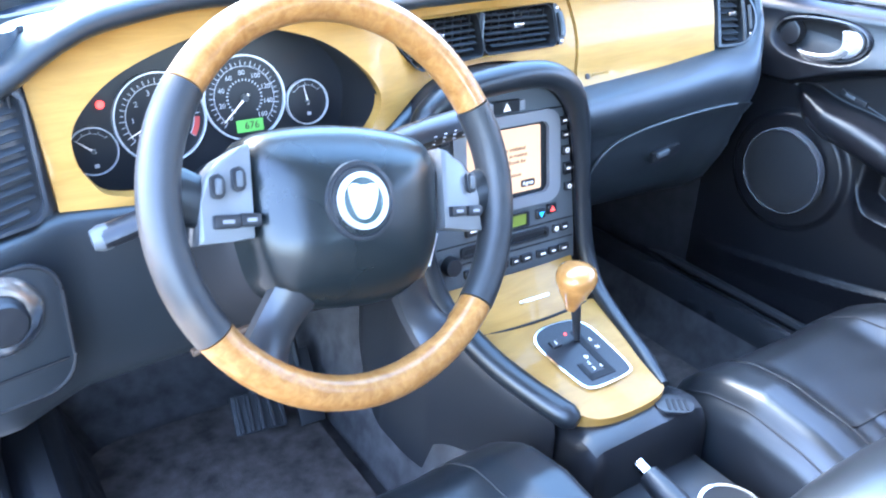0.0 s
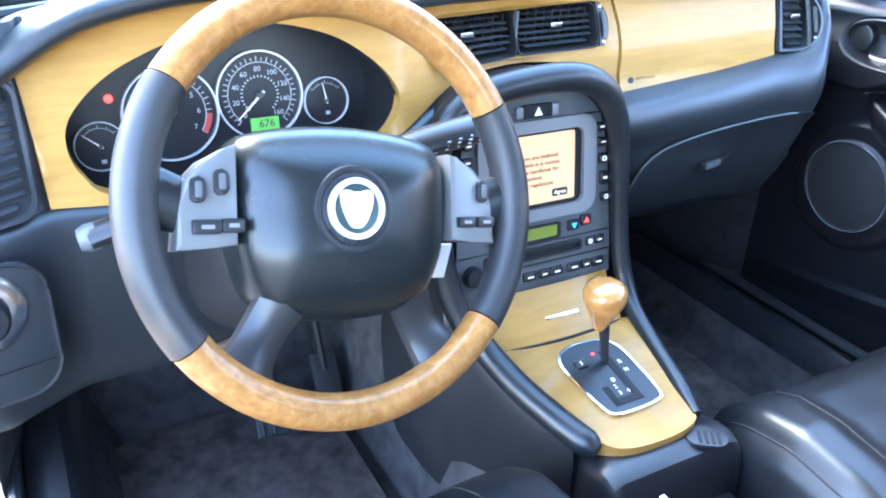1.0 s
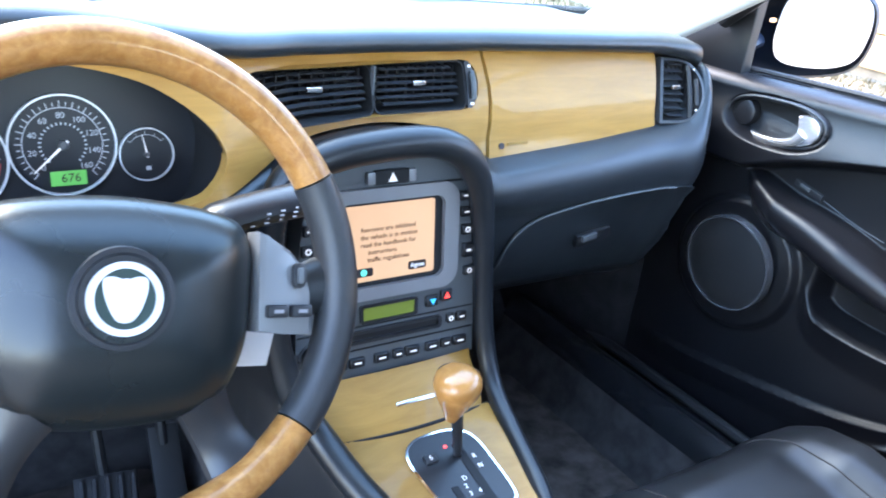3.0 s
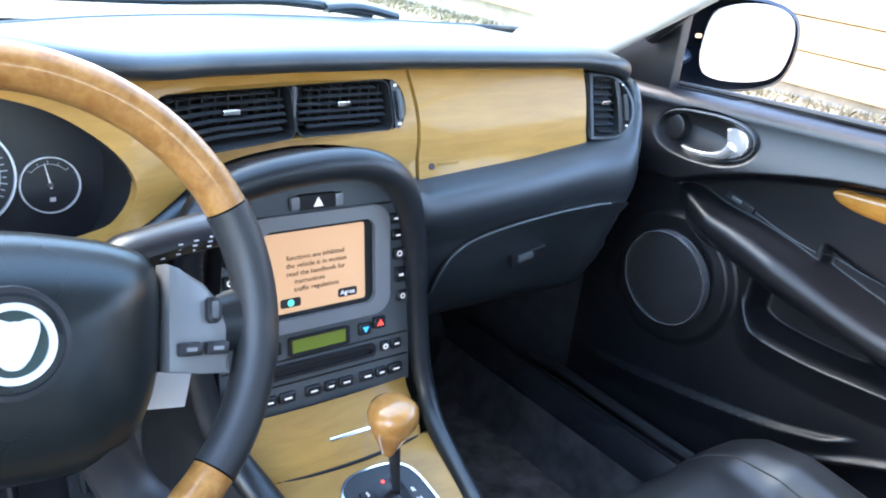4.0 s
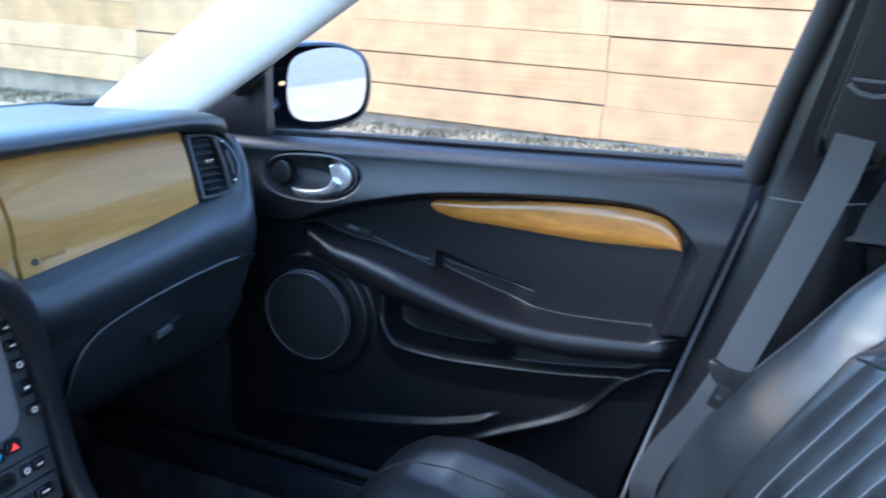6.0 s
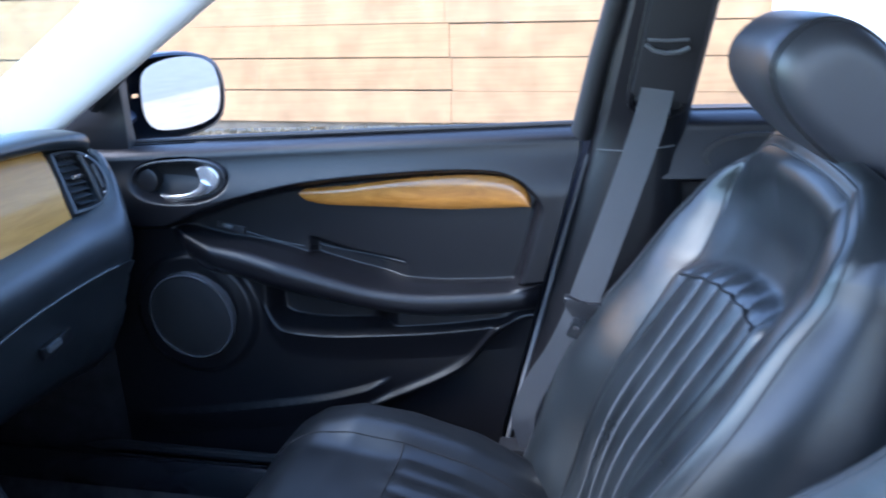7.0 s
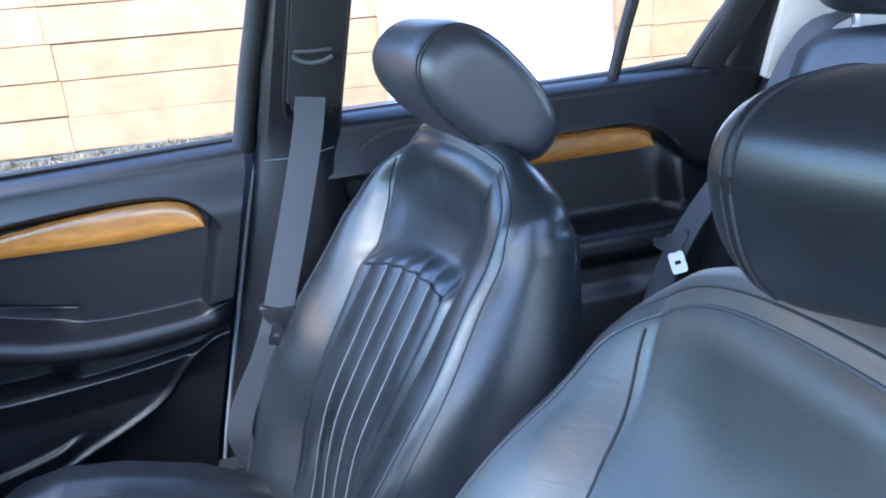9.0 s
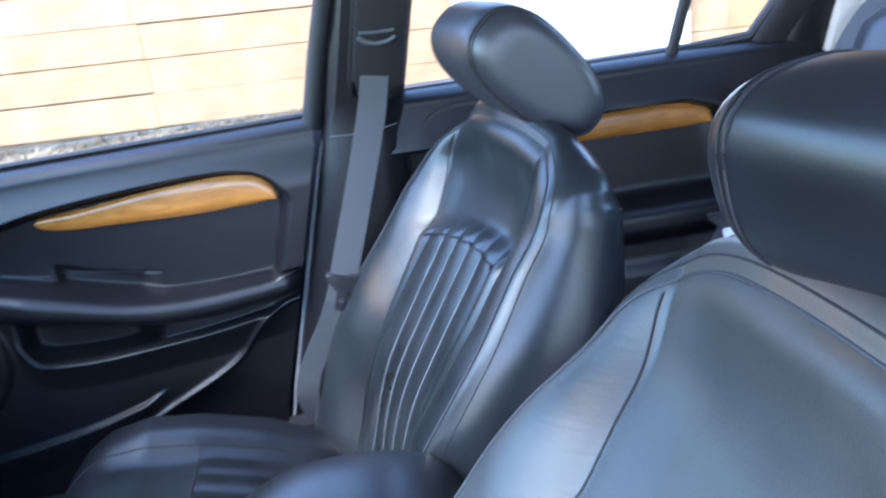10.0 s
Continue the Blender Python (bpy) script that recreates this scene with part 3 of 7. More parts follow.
def vent(name, parent, x0, x1, z0, z1, slats, skew=0.0, off=0.0, bow=False, thin=False):
    """An air vent set into the fascia: dark box, frame, slats and a thumb tab."""
    yy = lambda x, z: fascia_y(x, z) + off
    bm = B()
    cx, cz = (x0 + x1) / 2, (z0 + z1) / 2
    m = Matrix(((1, 0, 0, cx), (0, 0, 1, 0), (0, 1, 0, cz), (0, 0, 0, 1)))
    w, h = x1 - x0, z1 - z0
    o, i = (rrect(w, h, 0.010, 6), rrect(w - 0.003, h - 0.003, 0.009, 6)) if thin else (rrect(w, h, 0.014, 6), rrect(w - 0.007, h - 0.006, 0.012, 6))
    if bow:
        o = [(-w / 2, -h / 2), (-w / 2, h / 2)] + [(w * (-0.20 + 0.70 * math.cos(a) ** 0.8), h / 2 * math.sin(a)) for a in np.linspace(1.5707, -1.5707, 22)]
        i = [(a * 0.90, b * 0.92) for a, b in o]
    sk = lambda x, z: x + skew * (z - cz) * (x1 - x) / (x1 - x0)
    rows = []
    for loop, dy in ((o, 0.004), (o, -0.003), (i, -0.003), (i, 0.012), (i, 0.04)):
        rows.append([Vector((sk(cx + a, cz + b), yy(cx + a, cz + b) + dy, cz + b)) for a, b in loop])
    quadgrid(bm, rows, close_u=True)
    bm.faces.new([bm.verts.new(v) for v in rows[-1]])
    fr = part(name, bm, DEEP if thin else VENTBLADE, parent, "black air vent with slats")
    deep_s, lift = (0.007, 0.0012) if thin else (0.018, 0.0072)
    for k in range(slats):
        z = z0 + 0.009 + (h - 0.018) * k / max(1, slats - 1)
        bm = B()
        row = []
        inset = 0.008 + 0.008 * (abs(k - (slats - 1) / 2) > (slats - 1) / 2 - 0.5)
        far = x1 - inset if not bow else x0 + w * 0.56
        for x in np.linspace(x0 + inset, far, 7):
            y = yy(x, z) + 0.003
            row.append([Vector((sk(x, z), y, z - 0.0012)), Vector((sk(x, z), y - 0.001, z + 0.0002)), Vector((sk(x, z), y + 0.002, z + 0.0012)), Vector((sk(x, z), y + deep_s, z + lift)), Vector((sk(x, z), y + deep_s, z + lift - 0.0018))])
        quadgrid(bm, row, close_u=True, cap=True)
        part("slat", bm, VENTBLADE, fr)
    for k in range(9 if thin else 7):
        x = x0 + 0.012 + (w - 0.024) * k / (8 if thin else 6)
        bm = B()
        box(bm, (sk(x, cz), yy(x, cz) + (0.019 if thin else 0.027), cz), (0.0015, 0.014, h - 0.014))
        part("upright_fin", bm, DEEP if thin else PLASTIC, fr)
    bm = B()
    if bow:
        for dx, dz, rr in ((0.64, 0.0, h * 0.40), (0.80, 0.012, h * 0.20)):
            tube(bm, [(x0 + w * dx, yy(x0 + w * dx, cz + q) - 0.003, cz + q) for q in np.linspace(-rr, rr, 7)], 0.0035, 8)
        part("vent_wheel", bm, PLASTIC, fr)
        for q in (-0.024, 0.030):
            bm = B()
            box(bm, (x0 + w * 0.78, yy(x0 + w * 0.78, cz + q) - 0.004, cz + q), (0.003, 0.0012, 0.0022))
            part("vent_mark", bm, WHITE, fr)
        bm = B()
        cx = x0 + w * 0.36
    zt = z0 + 0.009 + (h - 0.018) * (slats // 2) / max(1, slats - 1)
    box(bm, (sk(cx, zt), yy(cx, zt) + 0.001, zt), (0.018, 0.006, 0.006), None, 0.001)
    part("thumb_tab", bm, MATTCHROME, fr)
    return fr


vent("centre_vent", dash, -0.146, -0.0002, 0.884, 0.939, 6, skew=-0.8, thin=True)
vent("centre_vent", dash, 0.0002, 0.131, 0.884, 0.939, 6, thin=True)
bm = B()
box(bm, (0.0, fascia_y(0.0, 0.9115) - 0.001, 0.9115), (0.0022, 0.008, 0.052))
part("vent_divider", bm, GREY, dash, "thin grey divider between the two vents")
bm = B()
rows = [[Vector((0.133 + a, fascia_y(0.133 + a, z) + d, z)) for a, d in ((0, 0.01), (0, -0.003), (0.016 * math.cos((z - 0.9115) / 0.0275 * 1.25), -0.003), (0.016 * math.cos((z - 0.9115) / 0.0275 * 1.25), 0.01))] for z in np.linspace(0.8855, 0.9375, 9)]
quadgrid(bm, rows)
vw = part("vent_wheel_plate", bm, PLASTIC, dash, "black plate with vent thumb wheel")
bm = B()
tube(bm, [(0.141, fascia_y(0.141, z) - 0.004 - 0.003 * math.cos((z - 0.9115) / 0.012), z) for z in np.linspace(0.896, 0.927, 7)], 0.0035, 8)
part("thumb_wheel", bm, GREY, vw)
for k in (-1, 1):
    bm = B()
    box(bm, (0.139, fascia_y(0.139, 0.9115 + k * 0.021) - 0.0035, 0.9115 + k * 0.021), (0.004, 0.001, 0.003))
    part("vent_mark", bm, WHITE, vw)
vent("side_vent", dash, 0.455, 0.524, 0.858, 0.944, 8, skew=0.10, off=-0.004, bow=True)
vent("side_vent", dash, -0.652, -0.5575, 0.824, 0.934, 10, off=-0.006)
bm = B()
quadgrid(bm, [[Vector((x, fascia_y(x, z) + 0.004 + 0.02 * smoothstep(-0.552, -0.545, x), z)) for x in np.linspace(-0.66, -0.540, 25)] for z in np.linspace(0.80, 0.972, 18)])
part("vent_surround", bm, VENTBLADE, dash, "dark surround behind the side vent")

# instrument binnacle
clu = thing("instrument_cluster", "black instrument cluster with four chrome-ringed dials", "instrument cluster", (-0.36, 0.25, 0.83))
bm = B()
deep = lambda x, z: 0.262 + 0.16 * (z - 0.87) + 0.10 * max(0, (abs(x + 0.375) - 0.16)) * -1.0
rows = []
for f, d in ((1.0, 0.0), (1.0, 0.012), (0.99, 0.06), (0.985, 0.12)):
    rows.append([Vector(((x + 0.358) * f - 0.358, min(fascia_y(x, z) + 0.010 + d, deep(x, z) + 0.004), (z - 0.885) * f + 0.885 - 0.42 * d * smoothstep(0.875, 0.83, z))) for x, z in opening])
quadgrid(bm, rows, close_u=True)
part("hood", bm, DEEP, clu)
DM = Matrix.Translation((-0.375, 0.256, 0.8605)) @ pose(0, 0, 0, 80, 0, 0).to_3x3().to_4x4()
bm = B()
plate(bm, rrect(0.40, 0.16, 0.04, 6, 0.02, 0.0), DM @ Matrix.Translation((0, 0, -0.004)), 0.004)
face = part("dial_panel", bm, DIALFACE, clu)


def dial(cx, cy, r, ticks, a0, a1, nums, needle, lbl, red=0):
    m = DM @ Matrix.Translation((cx, cy, 0))
    bm = B()
    plate(bm, circle(r * 0.97, 40), m @ Matrix.Translation((0, 0, -0.001)), 0.003)
    d = part("dial", bm, DIALFACE, clu, lbl)
    bm = B()
    ring(bm, circle(r, 48), circle(r * 0.962, 48), m @ Matrix.Translation((0, 0, -0.003)), 0.007)
    part("dial_ring", bm, RINGMETAL, d, "satin chrome ring")
    bm = B()
    for k in range(ticks + 1):
        a = radians(a0 + (a1 - a0) * k / ticks)
        big = k % 2 == 0
        mm = m @ Matrix.Rotation(a, 4, 'Z') @ Matrix.Translation((r * 0.80, 0, 0.0004))
        box(bm, mm.translation, (r * (0.12 if big else 0.07), r * 0.018, 0.0004), mm)
    rr = r * 0.74
    seg = [(a0 + (a1 - a0) * k / 40) for k in range(41)]
    for a, b in zip(seg, seg[1:]):
        pa, pb = [m @ Vector((rr * math.cos(radians(q)), rr * math.sin(radians(q)), 0.0004)) for q in (a, b)]
        pc, pd = [m @ Vector((rr * 0.975 * math.cos(radians(q)), rr * 0.975 * math.sin(radians(q)), 0.0004)) for q in (b, a)]
        bm.faces.new([bm.verts.new(v) for v in (pa, pb, pc, pd)])
    part("scale", bm, DIALPRINT, d)
    bm = B()
    for k, s in enumerate(nums):
        a = radians(a0 + (a1 - a0) * k / (len(nums) - 1))
        lettering(bm, s, r * 0.165, m @ Matrix.Translation((r * 0.58 * math.cos(a), r * 0.58 * math.sin(a), 0.0006)))
    if nums:
        part("numerals", bm, DIALPRINT, d)
    if len(nums) > 8:
        bm = B()
        for k in range(25):
            mm = m @ Matrix.Rotation(radians(a0 + (a1 - a0) * k / 24), 4, 'Z') @ Matrix.Translation((r * 0.42, 0, 0.0004))
            box(bm, mm.translation, (r * 0.05, r * 0.03, 0.0004), mm)
        part("inner_scale", bm, DIALPRINT, d)
    if red:
        bm = B()
        for k in range(6):
            a, b = [radians(a1 + red * q / 6) for q in (k, k + 1)]
            bm.faces.new([bm.verts.new(m @ Vector((q * math.cos(w), q * math.sin(w), 0.0008))) for q, w in ((r * 0.74, a), (r * 0.74, b), (r * 0.86, b), (r * 0.86, a))])
        part("red_zone", bm, REDZONE, d)
    bm = B()
    w = radians(needle)
    u, v = Vector((math.cos(w), math.sin(w), 0)), Vector((-math.sin(w), math.cos(w), 0))
    tip, tail = u * r * 0.78, -u * r * 0.12
    vs = [m @ (q + Vector((0, 0, z))) for z in (0.003, 0.0036) for q in (tail - v * r * 0.03, tail + v * r * 0.03, tip + v * r * 0.008, tip - v * r * 0.008)]
    bv = [bm.verts.new(q) for q in vs]
    for f in ((0, 1, 2, 3), (4, 5, 6, 7), (0, 1, 5, 4), (1, 2, 6, 5), (2, 3, 7, 6), (3, 0, 4, 7)):
        bm.faces.new([bv[k] for k in f])
    part("needle", bm, WHITE, d, "white needle")
    bm = B()
    lathe(bm, [(0, 0.006), (r * 0.07, 0.0055), (r * 0.10, 0.002), (r * 0.10, 0)], m, 16)
    part("needle_hub", bm, GREY, d)
    return d


dial(0.056, 0.001, 0.0485, 32, 228, -48, ("0", "20", "40", "60", "80", "100", "120", "140", "160"), 222, "speedometer with white numerals")
dial(-0.041, -0.009, 0.050, 28, 215, -35, ("0", "1", "2", "3", "4", "5", "6", "7"), 205, "rev counter with a red zone", red=30)
dial(0.132, -0.013, 0.0268, 4, 140, 40, (), 100, "fuel gauge")
dial(-0.115, -0.034, 0.0255, 4, 140, 40, (), 140, "temperature gauge")
bm = B()
box(bm, (DM @ Vector((0.058, -0.031, 0.001))), (0.032, 0.014, 0.001), DM)
lcd = part("trip_display", bm, LCD, clu, "lit green trip display")
bm = B()
lettering(bm, "676", 0.012, DM @ Matrix.Translation((0.060, -0.031, 0.002)))
part("trip_digits", bm, INK, lcd)
bm = B()
lathe(bm, [(0.0, 0.0015), (0.0032, 0.0012), (0.0045, 0)], DM @ Matrix.Translation((-0.100, 0.013, 0.001)), 12)
part("warning_lamp", bm, RED, clu, "lit red warning lamp")
for dx, dy in ((0.133, -0.027), (-0.114, -0.050)):
    bm = B()
    box(bm, DM @ Vector((dx, dy, 0.001)), (0.005, 0.004, 0.0004), DM)
    part("gauge_symbol", bm, DIALPRINT, clu)

# light switch panel in the knee panel
SW = Matrix.Translation((-0.612, fascia_y(-0.612, 0.82) - 0.014, 0.738)) @ pose(0, 0, 0, 88, 0, 12).to_3x3().to_4x4()
bm = B()
plate(bm, rrect(0.095, 0.125, 0.03, 6), SW @ Matrix.Translation((0, 0, 0.004)), 0.02, 0.003)
sw = part("light_switch_panel", bm, PAD, dash, "black panel with a rotary light switch")
bm = B()
lathe(bm, [(0.0215, 0.002), (0.022, 0.007), (0.033, 0.006), (0.037, 0.003), (0.037, 0)], SW @ Matrix.Translation((-0.006, 0.026, 0.004)), 32)
part("rotary_switch", bm, MATTCHROME, sw, "satin silver rotary knob ring")
bm = B()
lathe(bm, [(0.0, 0.020), (0.017, 0.019), (0.0205, 0.015), (0.0213, 0)], SW @ Matrix.Translation((-0.006, 0.026, 0.006)), 24)
part("switch_cap", bm, PLASTIC, sw)
bm = B()
box(bm, SW @ Vector((0, -0.034, 0.005)), (0.085, 0.002, 0.002), SW)
part("panel_groove", bm, DEEP, sw)
bm = B()
tube(bm, [SW @ Vector((x, y, 0.003)) for x, y in rrect(0.097, 0.127, 0.031, 6)], 0.0022, 8, closed=True)
part("panel_border", bm, DEEP, sw)

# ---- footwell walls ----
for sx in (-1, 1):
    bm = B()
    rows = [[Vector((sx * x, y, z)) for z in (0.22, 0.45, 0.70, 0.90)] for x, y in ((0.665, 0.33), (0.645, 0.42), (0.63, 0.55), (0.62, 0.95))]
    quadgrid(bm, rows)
    # only the passenger side takes the carpet darkened for shade
    tagged(part("kick_panel", bm, SHADECARPET if sx > 0 else CARPET), "dark carpeted kick panel beside the footwell", "kick panel", kind="structure")
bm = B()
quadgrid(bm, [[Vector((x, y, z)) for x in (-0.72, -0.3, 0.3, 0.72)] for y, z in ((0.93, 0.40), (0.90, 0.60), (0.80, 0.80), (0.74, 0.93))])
tagged(part("bulkhead", bm, SHADECARPET), "dark insulated bulkhead behind the dashboard", "bulkhead", kind="structure")


# ---- centre stack ----
stack = thing("centre_stack", "charcoal centre stack with touch screen and radio buttons", "car stereo", (0, 0.2, 0.6))
SM = Matrix.Translation((0, 0.161, 0.72)) @ pose(0, 0, 0, 81, 0, 0).to_3x3().to_4x4()


def on_stack(x, y, z=0.0):
    return SM @ Matrix.Translation((x, y, z))


body = [(p.x, p.y) for p in spline([(-0.119, -0.122, 0), (-0.118, -0.06, 0), (-0.112, 0.03, 0), (-0.100, 0.092, 0), (-0.072, 0.124, 0), (-0.03, 0.139, 0), (0.03, 0.139, 0), (0.072, 0.124, 0), (0.100, 0.092, 0), (0.112, 0.03, 0), (0.118, -0.06, 0), (0.119, -0.122, 0)], 5)]
bm = B()
plate(bm, body, SM, 0.05)
sb = part("stack_body", bm, GREY, stack, "charcoal plastic stack panel", smooth=25)
bm = B()
box(bm, on_stack(0.0, 0.0990, 0.0006).translation, (0.196, 0.0022, 0.002), SM)
part("panel_joint", bm, DEEP, sb)
bm = B()
ring(bm, rrect(0.176, 0.128, 0.022, 7), rrect(0.136, 0.098, 0.012, 7), on_stack(0, 0.036), 0.0075)
part("screen_surround", bm, SILVER, stack, "satin grey screen surround")
bm = B()
plate(bm, rrect(0.136, 0.098, 0.010, 6), on_stack(0, 0.036, 0.0012), 0.004)
part("screen_bezel", bm, DEEP, stack)
bm = B()
plate(bm, rrect(0.122, 0.088, 0.003, 3), on_stack(-0.004, 0.037, 0.0022), 0.001)
scr = part("screen", bm, SCREEN, stack, "lit sand-coloured touch screen")
bm = B()
for k, s in enumerate(("functions are inhibited", "the vehicle is in motion", "read the handbook for", "instructions", "traffic regulations")):
    lettering(bm, s, 0.0078, on_stack((-0.004, -0.003, -0.004, -0.012, -0.004)[k], 0.053 - 0.0088 * k, 0.0026))
part("screen_text", bm, INK, scr, "dark lettering")
for x, w, s in ((0.034, 0.024, "Agree"), (-0.036, 0.024, "")):
    bm = B()
    plate(bm, rrect(w, 0.010, 0.0025, 3), on_stack(x, 0.004, 0.0028), 0.0004)
    sbn = part("screen_button", bm, INK, scr)
    bm = B()
    if s:
        lettering(bm, s, 0.0075, on_stack(x, 0.004, 0.0032))
        part("button_text", bm, WHITE, sbn)
    else:
        plate(bm, circle(0.004, 14), on_stack(x, 0.004, 0.0034), 0.0003)
        part("button_symbol", bm, material("teal_symbol", (0.1, 0.6, 0.45), 0.4, emit=0.06), sbn)
# hazard switch
bm = B()
box(bm, on_stack(-0.002, 0.1110, 0.003).translation, (0.044, 0.017, 0.008), SM, 0.003)
hz = part("hazard_switch", bm, DEEP, stack, "black hazard switch with white triangle")
bm = B()
t = on_stack(-0.002, 0.1110, 0.0074)
bm.faces.new([bm.verts.new(t @ Vector(p)) for p in ((-0.006, -0.005, 0), (0.006, -0.005, 0), (0, 0.0055, 0))])
part("hazard_triangle", bm, WHITE, hz)
for k in (-1, 1):
    bm = B()
    box(bm, on_stack(-0.002 + 0.026 * k, 0.1110, 0.003).translation, (0.010, 0.014, 0.008), SM, 0.002)
    part("hazard_end", bm, SILVER, hz)


def button(x, y, w, h, mark="bar", turn=0.0):
    bm = B()
    box(bm, on_stack(x, y, 0.002).translation, (w, h, 0.006), SM, 0.0012, 1)
    b = part("button", bm, PLASTIC, stack)
    bm = B()
    if mark == "bar":
        box(bm, on_stack(x, y, 0.0052).translation, (w * 0.45, h * 0.16, 0.0003), SM)
        part("button_mark", bm, WHITE, b)
    elif mark == "ring":
        ring(bm, circle(h * 0.28, 10), circle(h * 0.16, 10), on_stack(x, y, 0.005), 0.0004)
        part("button_mark", bm, WHITE, b)
    else:
        s = h * 0.32
        up = 1 if mark == "up" else -1
        bm.faces.new([bm.verts.new(on_stack(x, y, 0.0053) @ Vector(p)) for p in ((-s, -up * s * 0.7, 0), (s, -up * s * 0.7, 0), (0, up * s, 0))])
        part("button_mark", bm, RED if mark == "up" else BLUE, b)


for sx in (-1, 1):
    for k, (y, h, mk) in enumerate(((0.080, 0.012, "bar"), (0.060, 0.012, "bar"), (0.038, 0.013, "ring"), (0.012, 0.018, "bar"), (-0.014, 0.012, "ring"))):
        button(sx * (0.0985 + 0.0022 * k), y, 0.014, h, mk)
bm = B()
ring(bm, rrect(0.076, 0.022, 0.003, 3, -0.006), rrect(0.068, 0.016, 0.002, 3, -0.006), on_stack(0.004, -0.047), 0.003)
part("display_frame", bm, PLASTIC, stack)
bm = B()
plate(bm, rrect(0.068, 0.016, 0.002, 3), on_stack(-0.002, -0.047, 0.001), 0.002)
part("radio_display", bm, LCDOFF, stack, "olive green unlit display")
button(0.056, -0.045, 0.016, 0.014, "down")
button(0.076, -0.041, 0.016, 0.014, "up")
button(-0.06, -0.045, 0.022, 0.014, "bar")
bm = B()
ring(bm, rrect(0.150, 0.016, 0.005, 4), rrect(0.140, 0.008, 0.003, 4), on_stack(-0.005, -0.073), 0.004)
part("disc_slot_frame", bm, PLASTIC, stack)
bm = B()
plate(bm, rrect(0.14, 0.008, 0.003, 4), on_stack(-0.005, -0.073, 0.0008), 0.002)
part("disc_slot", bm, DEEP, stack, "dark disc slot")
button(0.083, -0.072, 0.010, 0.012, "ring")
button(0.099, -0.072, 0.014, 0.012, "bar")
for sx in (-1,):
    bm = B()
    lathe(bm, [(0, 0.014), (0.0115, 0.0135), (0.013, 0.011), (0.0135, 0.0)], on_stack(sx * 0.098, -0.085, 0.0), 28)
    kn = part("volume_knob", bm, PLASTIC, stack, "black ribbed volume knob")
    bm = B()
    ring(bm, circle(0.0165, 28), circle(0.0145, 28), on_stack(sx * 0.098, -0.085, 0.0), 0.002)
    part("knob_ring", bm, GREY, kn)
for k, x in enumerate((-0.066, -0.044, -0.012, 0.010, 0.030, 0.058, 0.078, 0.098)):
    button(x, -0.1035 + 0.0, 0.019 if k not in (3, 6) else 0.014, 0.012, "bar")
bm = B()
box(bm, on_stack(0, -0.0885, 0.0006).translation, (0.232, 0.0016, 0.0016), SM)
part("panel_joint", bm, DEEP, sb)
bm = B()
box(bm, on_stack(0, -0.0605, 0.0006).translation, (0.232, 0.0014, 0.0016), SM)
part("panel_joint", bm, DEEP, sb)

# ---- console ----
con = thing("centre_console", "black centre console with pale wood veneer panels", "car console", (0, 0.0, 0.30))
right_line = [(0.0, 0.150, 0.877), (0.038, 0.150, 0.874), (0.070, 0.150, 0.861), (0.092, 0.150, 0.838), (0.106, 0.149, 0.805), (0.115, 0.146, 0.755), (0.121, 0.140, 0.690), (0.124, 0.130, 0.635), (0.126, 0.114, 0.595), (0.121, 0.085, 0.568), (0.112, 0.03, 0.546), (0.100, -0.03, 0.531), (0.088, -0.080, 0.520)]
left_line = [(-0.040, 0.150, 0.875), (-0.085, 0.150, 0.869), (-0.120, 0.150, 0.857), (-0.141, 0.150, 0.838), (-0.150, 0.149, 0.805), (-0.150, 0.146, 0.755), (-0.146, 0.140, 0.690), (-0.138, 0.130, 0.635), (-0.126, 0.114, 0.595), (-0.110, 0.085, 0.568), (-0.096, 0.03, 0.546), (-0.078, -0.03, 0.531), (-0.060, -0.080, 0.520)]
full = left_line[::-1] + right_line
bm = B()
tube(bm, spline(full, 6), lambda t: 0.0175 - 0.0055 * smoothstep(0.10, 0.26, abs(t - 0.5)) - 0.005 * smoothstep(0.46, 0.5, t - 0.5) + 0.0045 * smoothstep(0.28, 0.16, t) - 0.008 * smoothstep(0.012, 0.0, t), 16)
part("padded_hoop", bm, LEATHER, con, "black padded hoop round the stack")
# outer skirt from the hoop forward to the dash and down to the tunnel
rows = []
hp = spline(full, 3)
for p in hp:
    out = 1 if p.x > 0 else -1
    side = smoothstep(0.84, 0.72, p.z)
    rows.append([p, p + Vector((0.012 * out * side, 0.03, 0.004 * (1 - side))), p + Vector((0.014 * out * side, 0.10 if p.z > 0.6 else 0.02, -0.008 * (1 - side) - 0.03 * side)),
                 Vector((p.x * 1.05 if side > 0.5 else p.x, p.y + (0.14 if p.z > 0.6 else 0.03), max(0.30, p.z - 0.30) if side > 0.5 else p.z - 0.02))])
bm = B()
quadgrid(bm, rows)
part("console_side", bm, PLASTIC, con, "black plastic console flank")
# wood cover below the stack
rows = []
for i, (y, z) in enumerate(((0.142, 0.602), (0.134, 0.596), (0.110, 0.578), (0.092, 0.5632), (0.0852, 0.5572))):
    hw = 0.114 - 0.003 * i
    rows.append([Vector((hw * a, y - 0.010 * (1 - a * a), z + 0.004 * (1 - a * a))) for a in np.linspace(-1, 1, 13)])
bm = B()
quadgrid(bm, rows)
ash = part("ashtray_cover", bm, WOOD, con, "glossy pale veneer ashtray cover")
bm = B()
box(bm, (0.012, 0.098, 0.5795), (0.052, 0.005, 0.004), pose(0, 0, 0, 35, 0, 0), 0.0018)
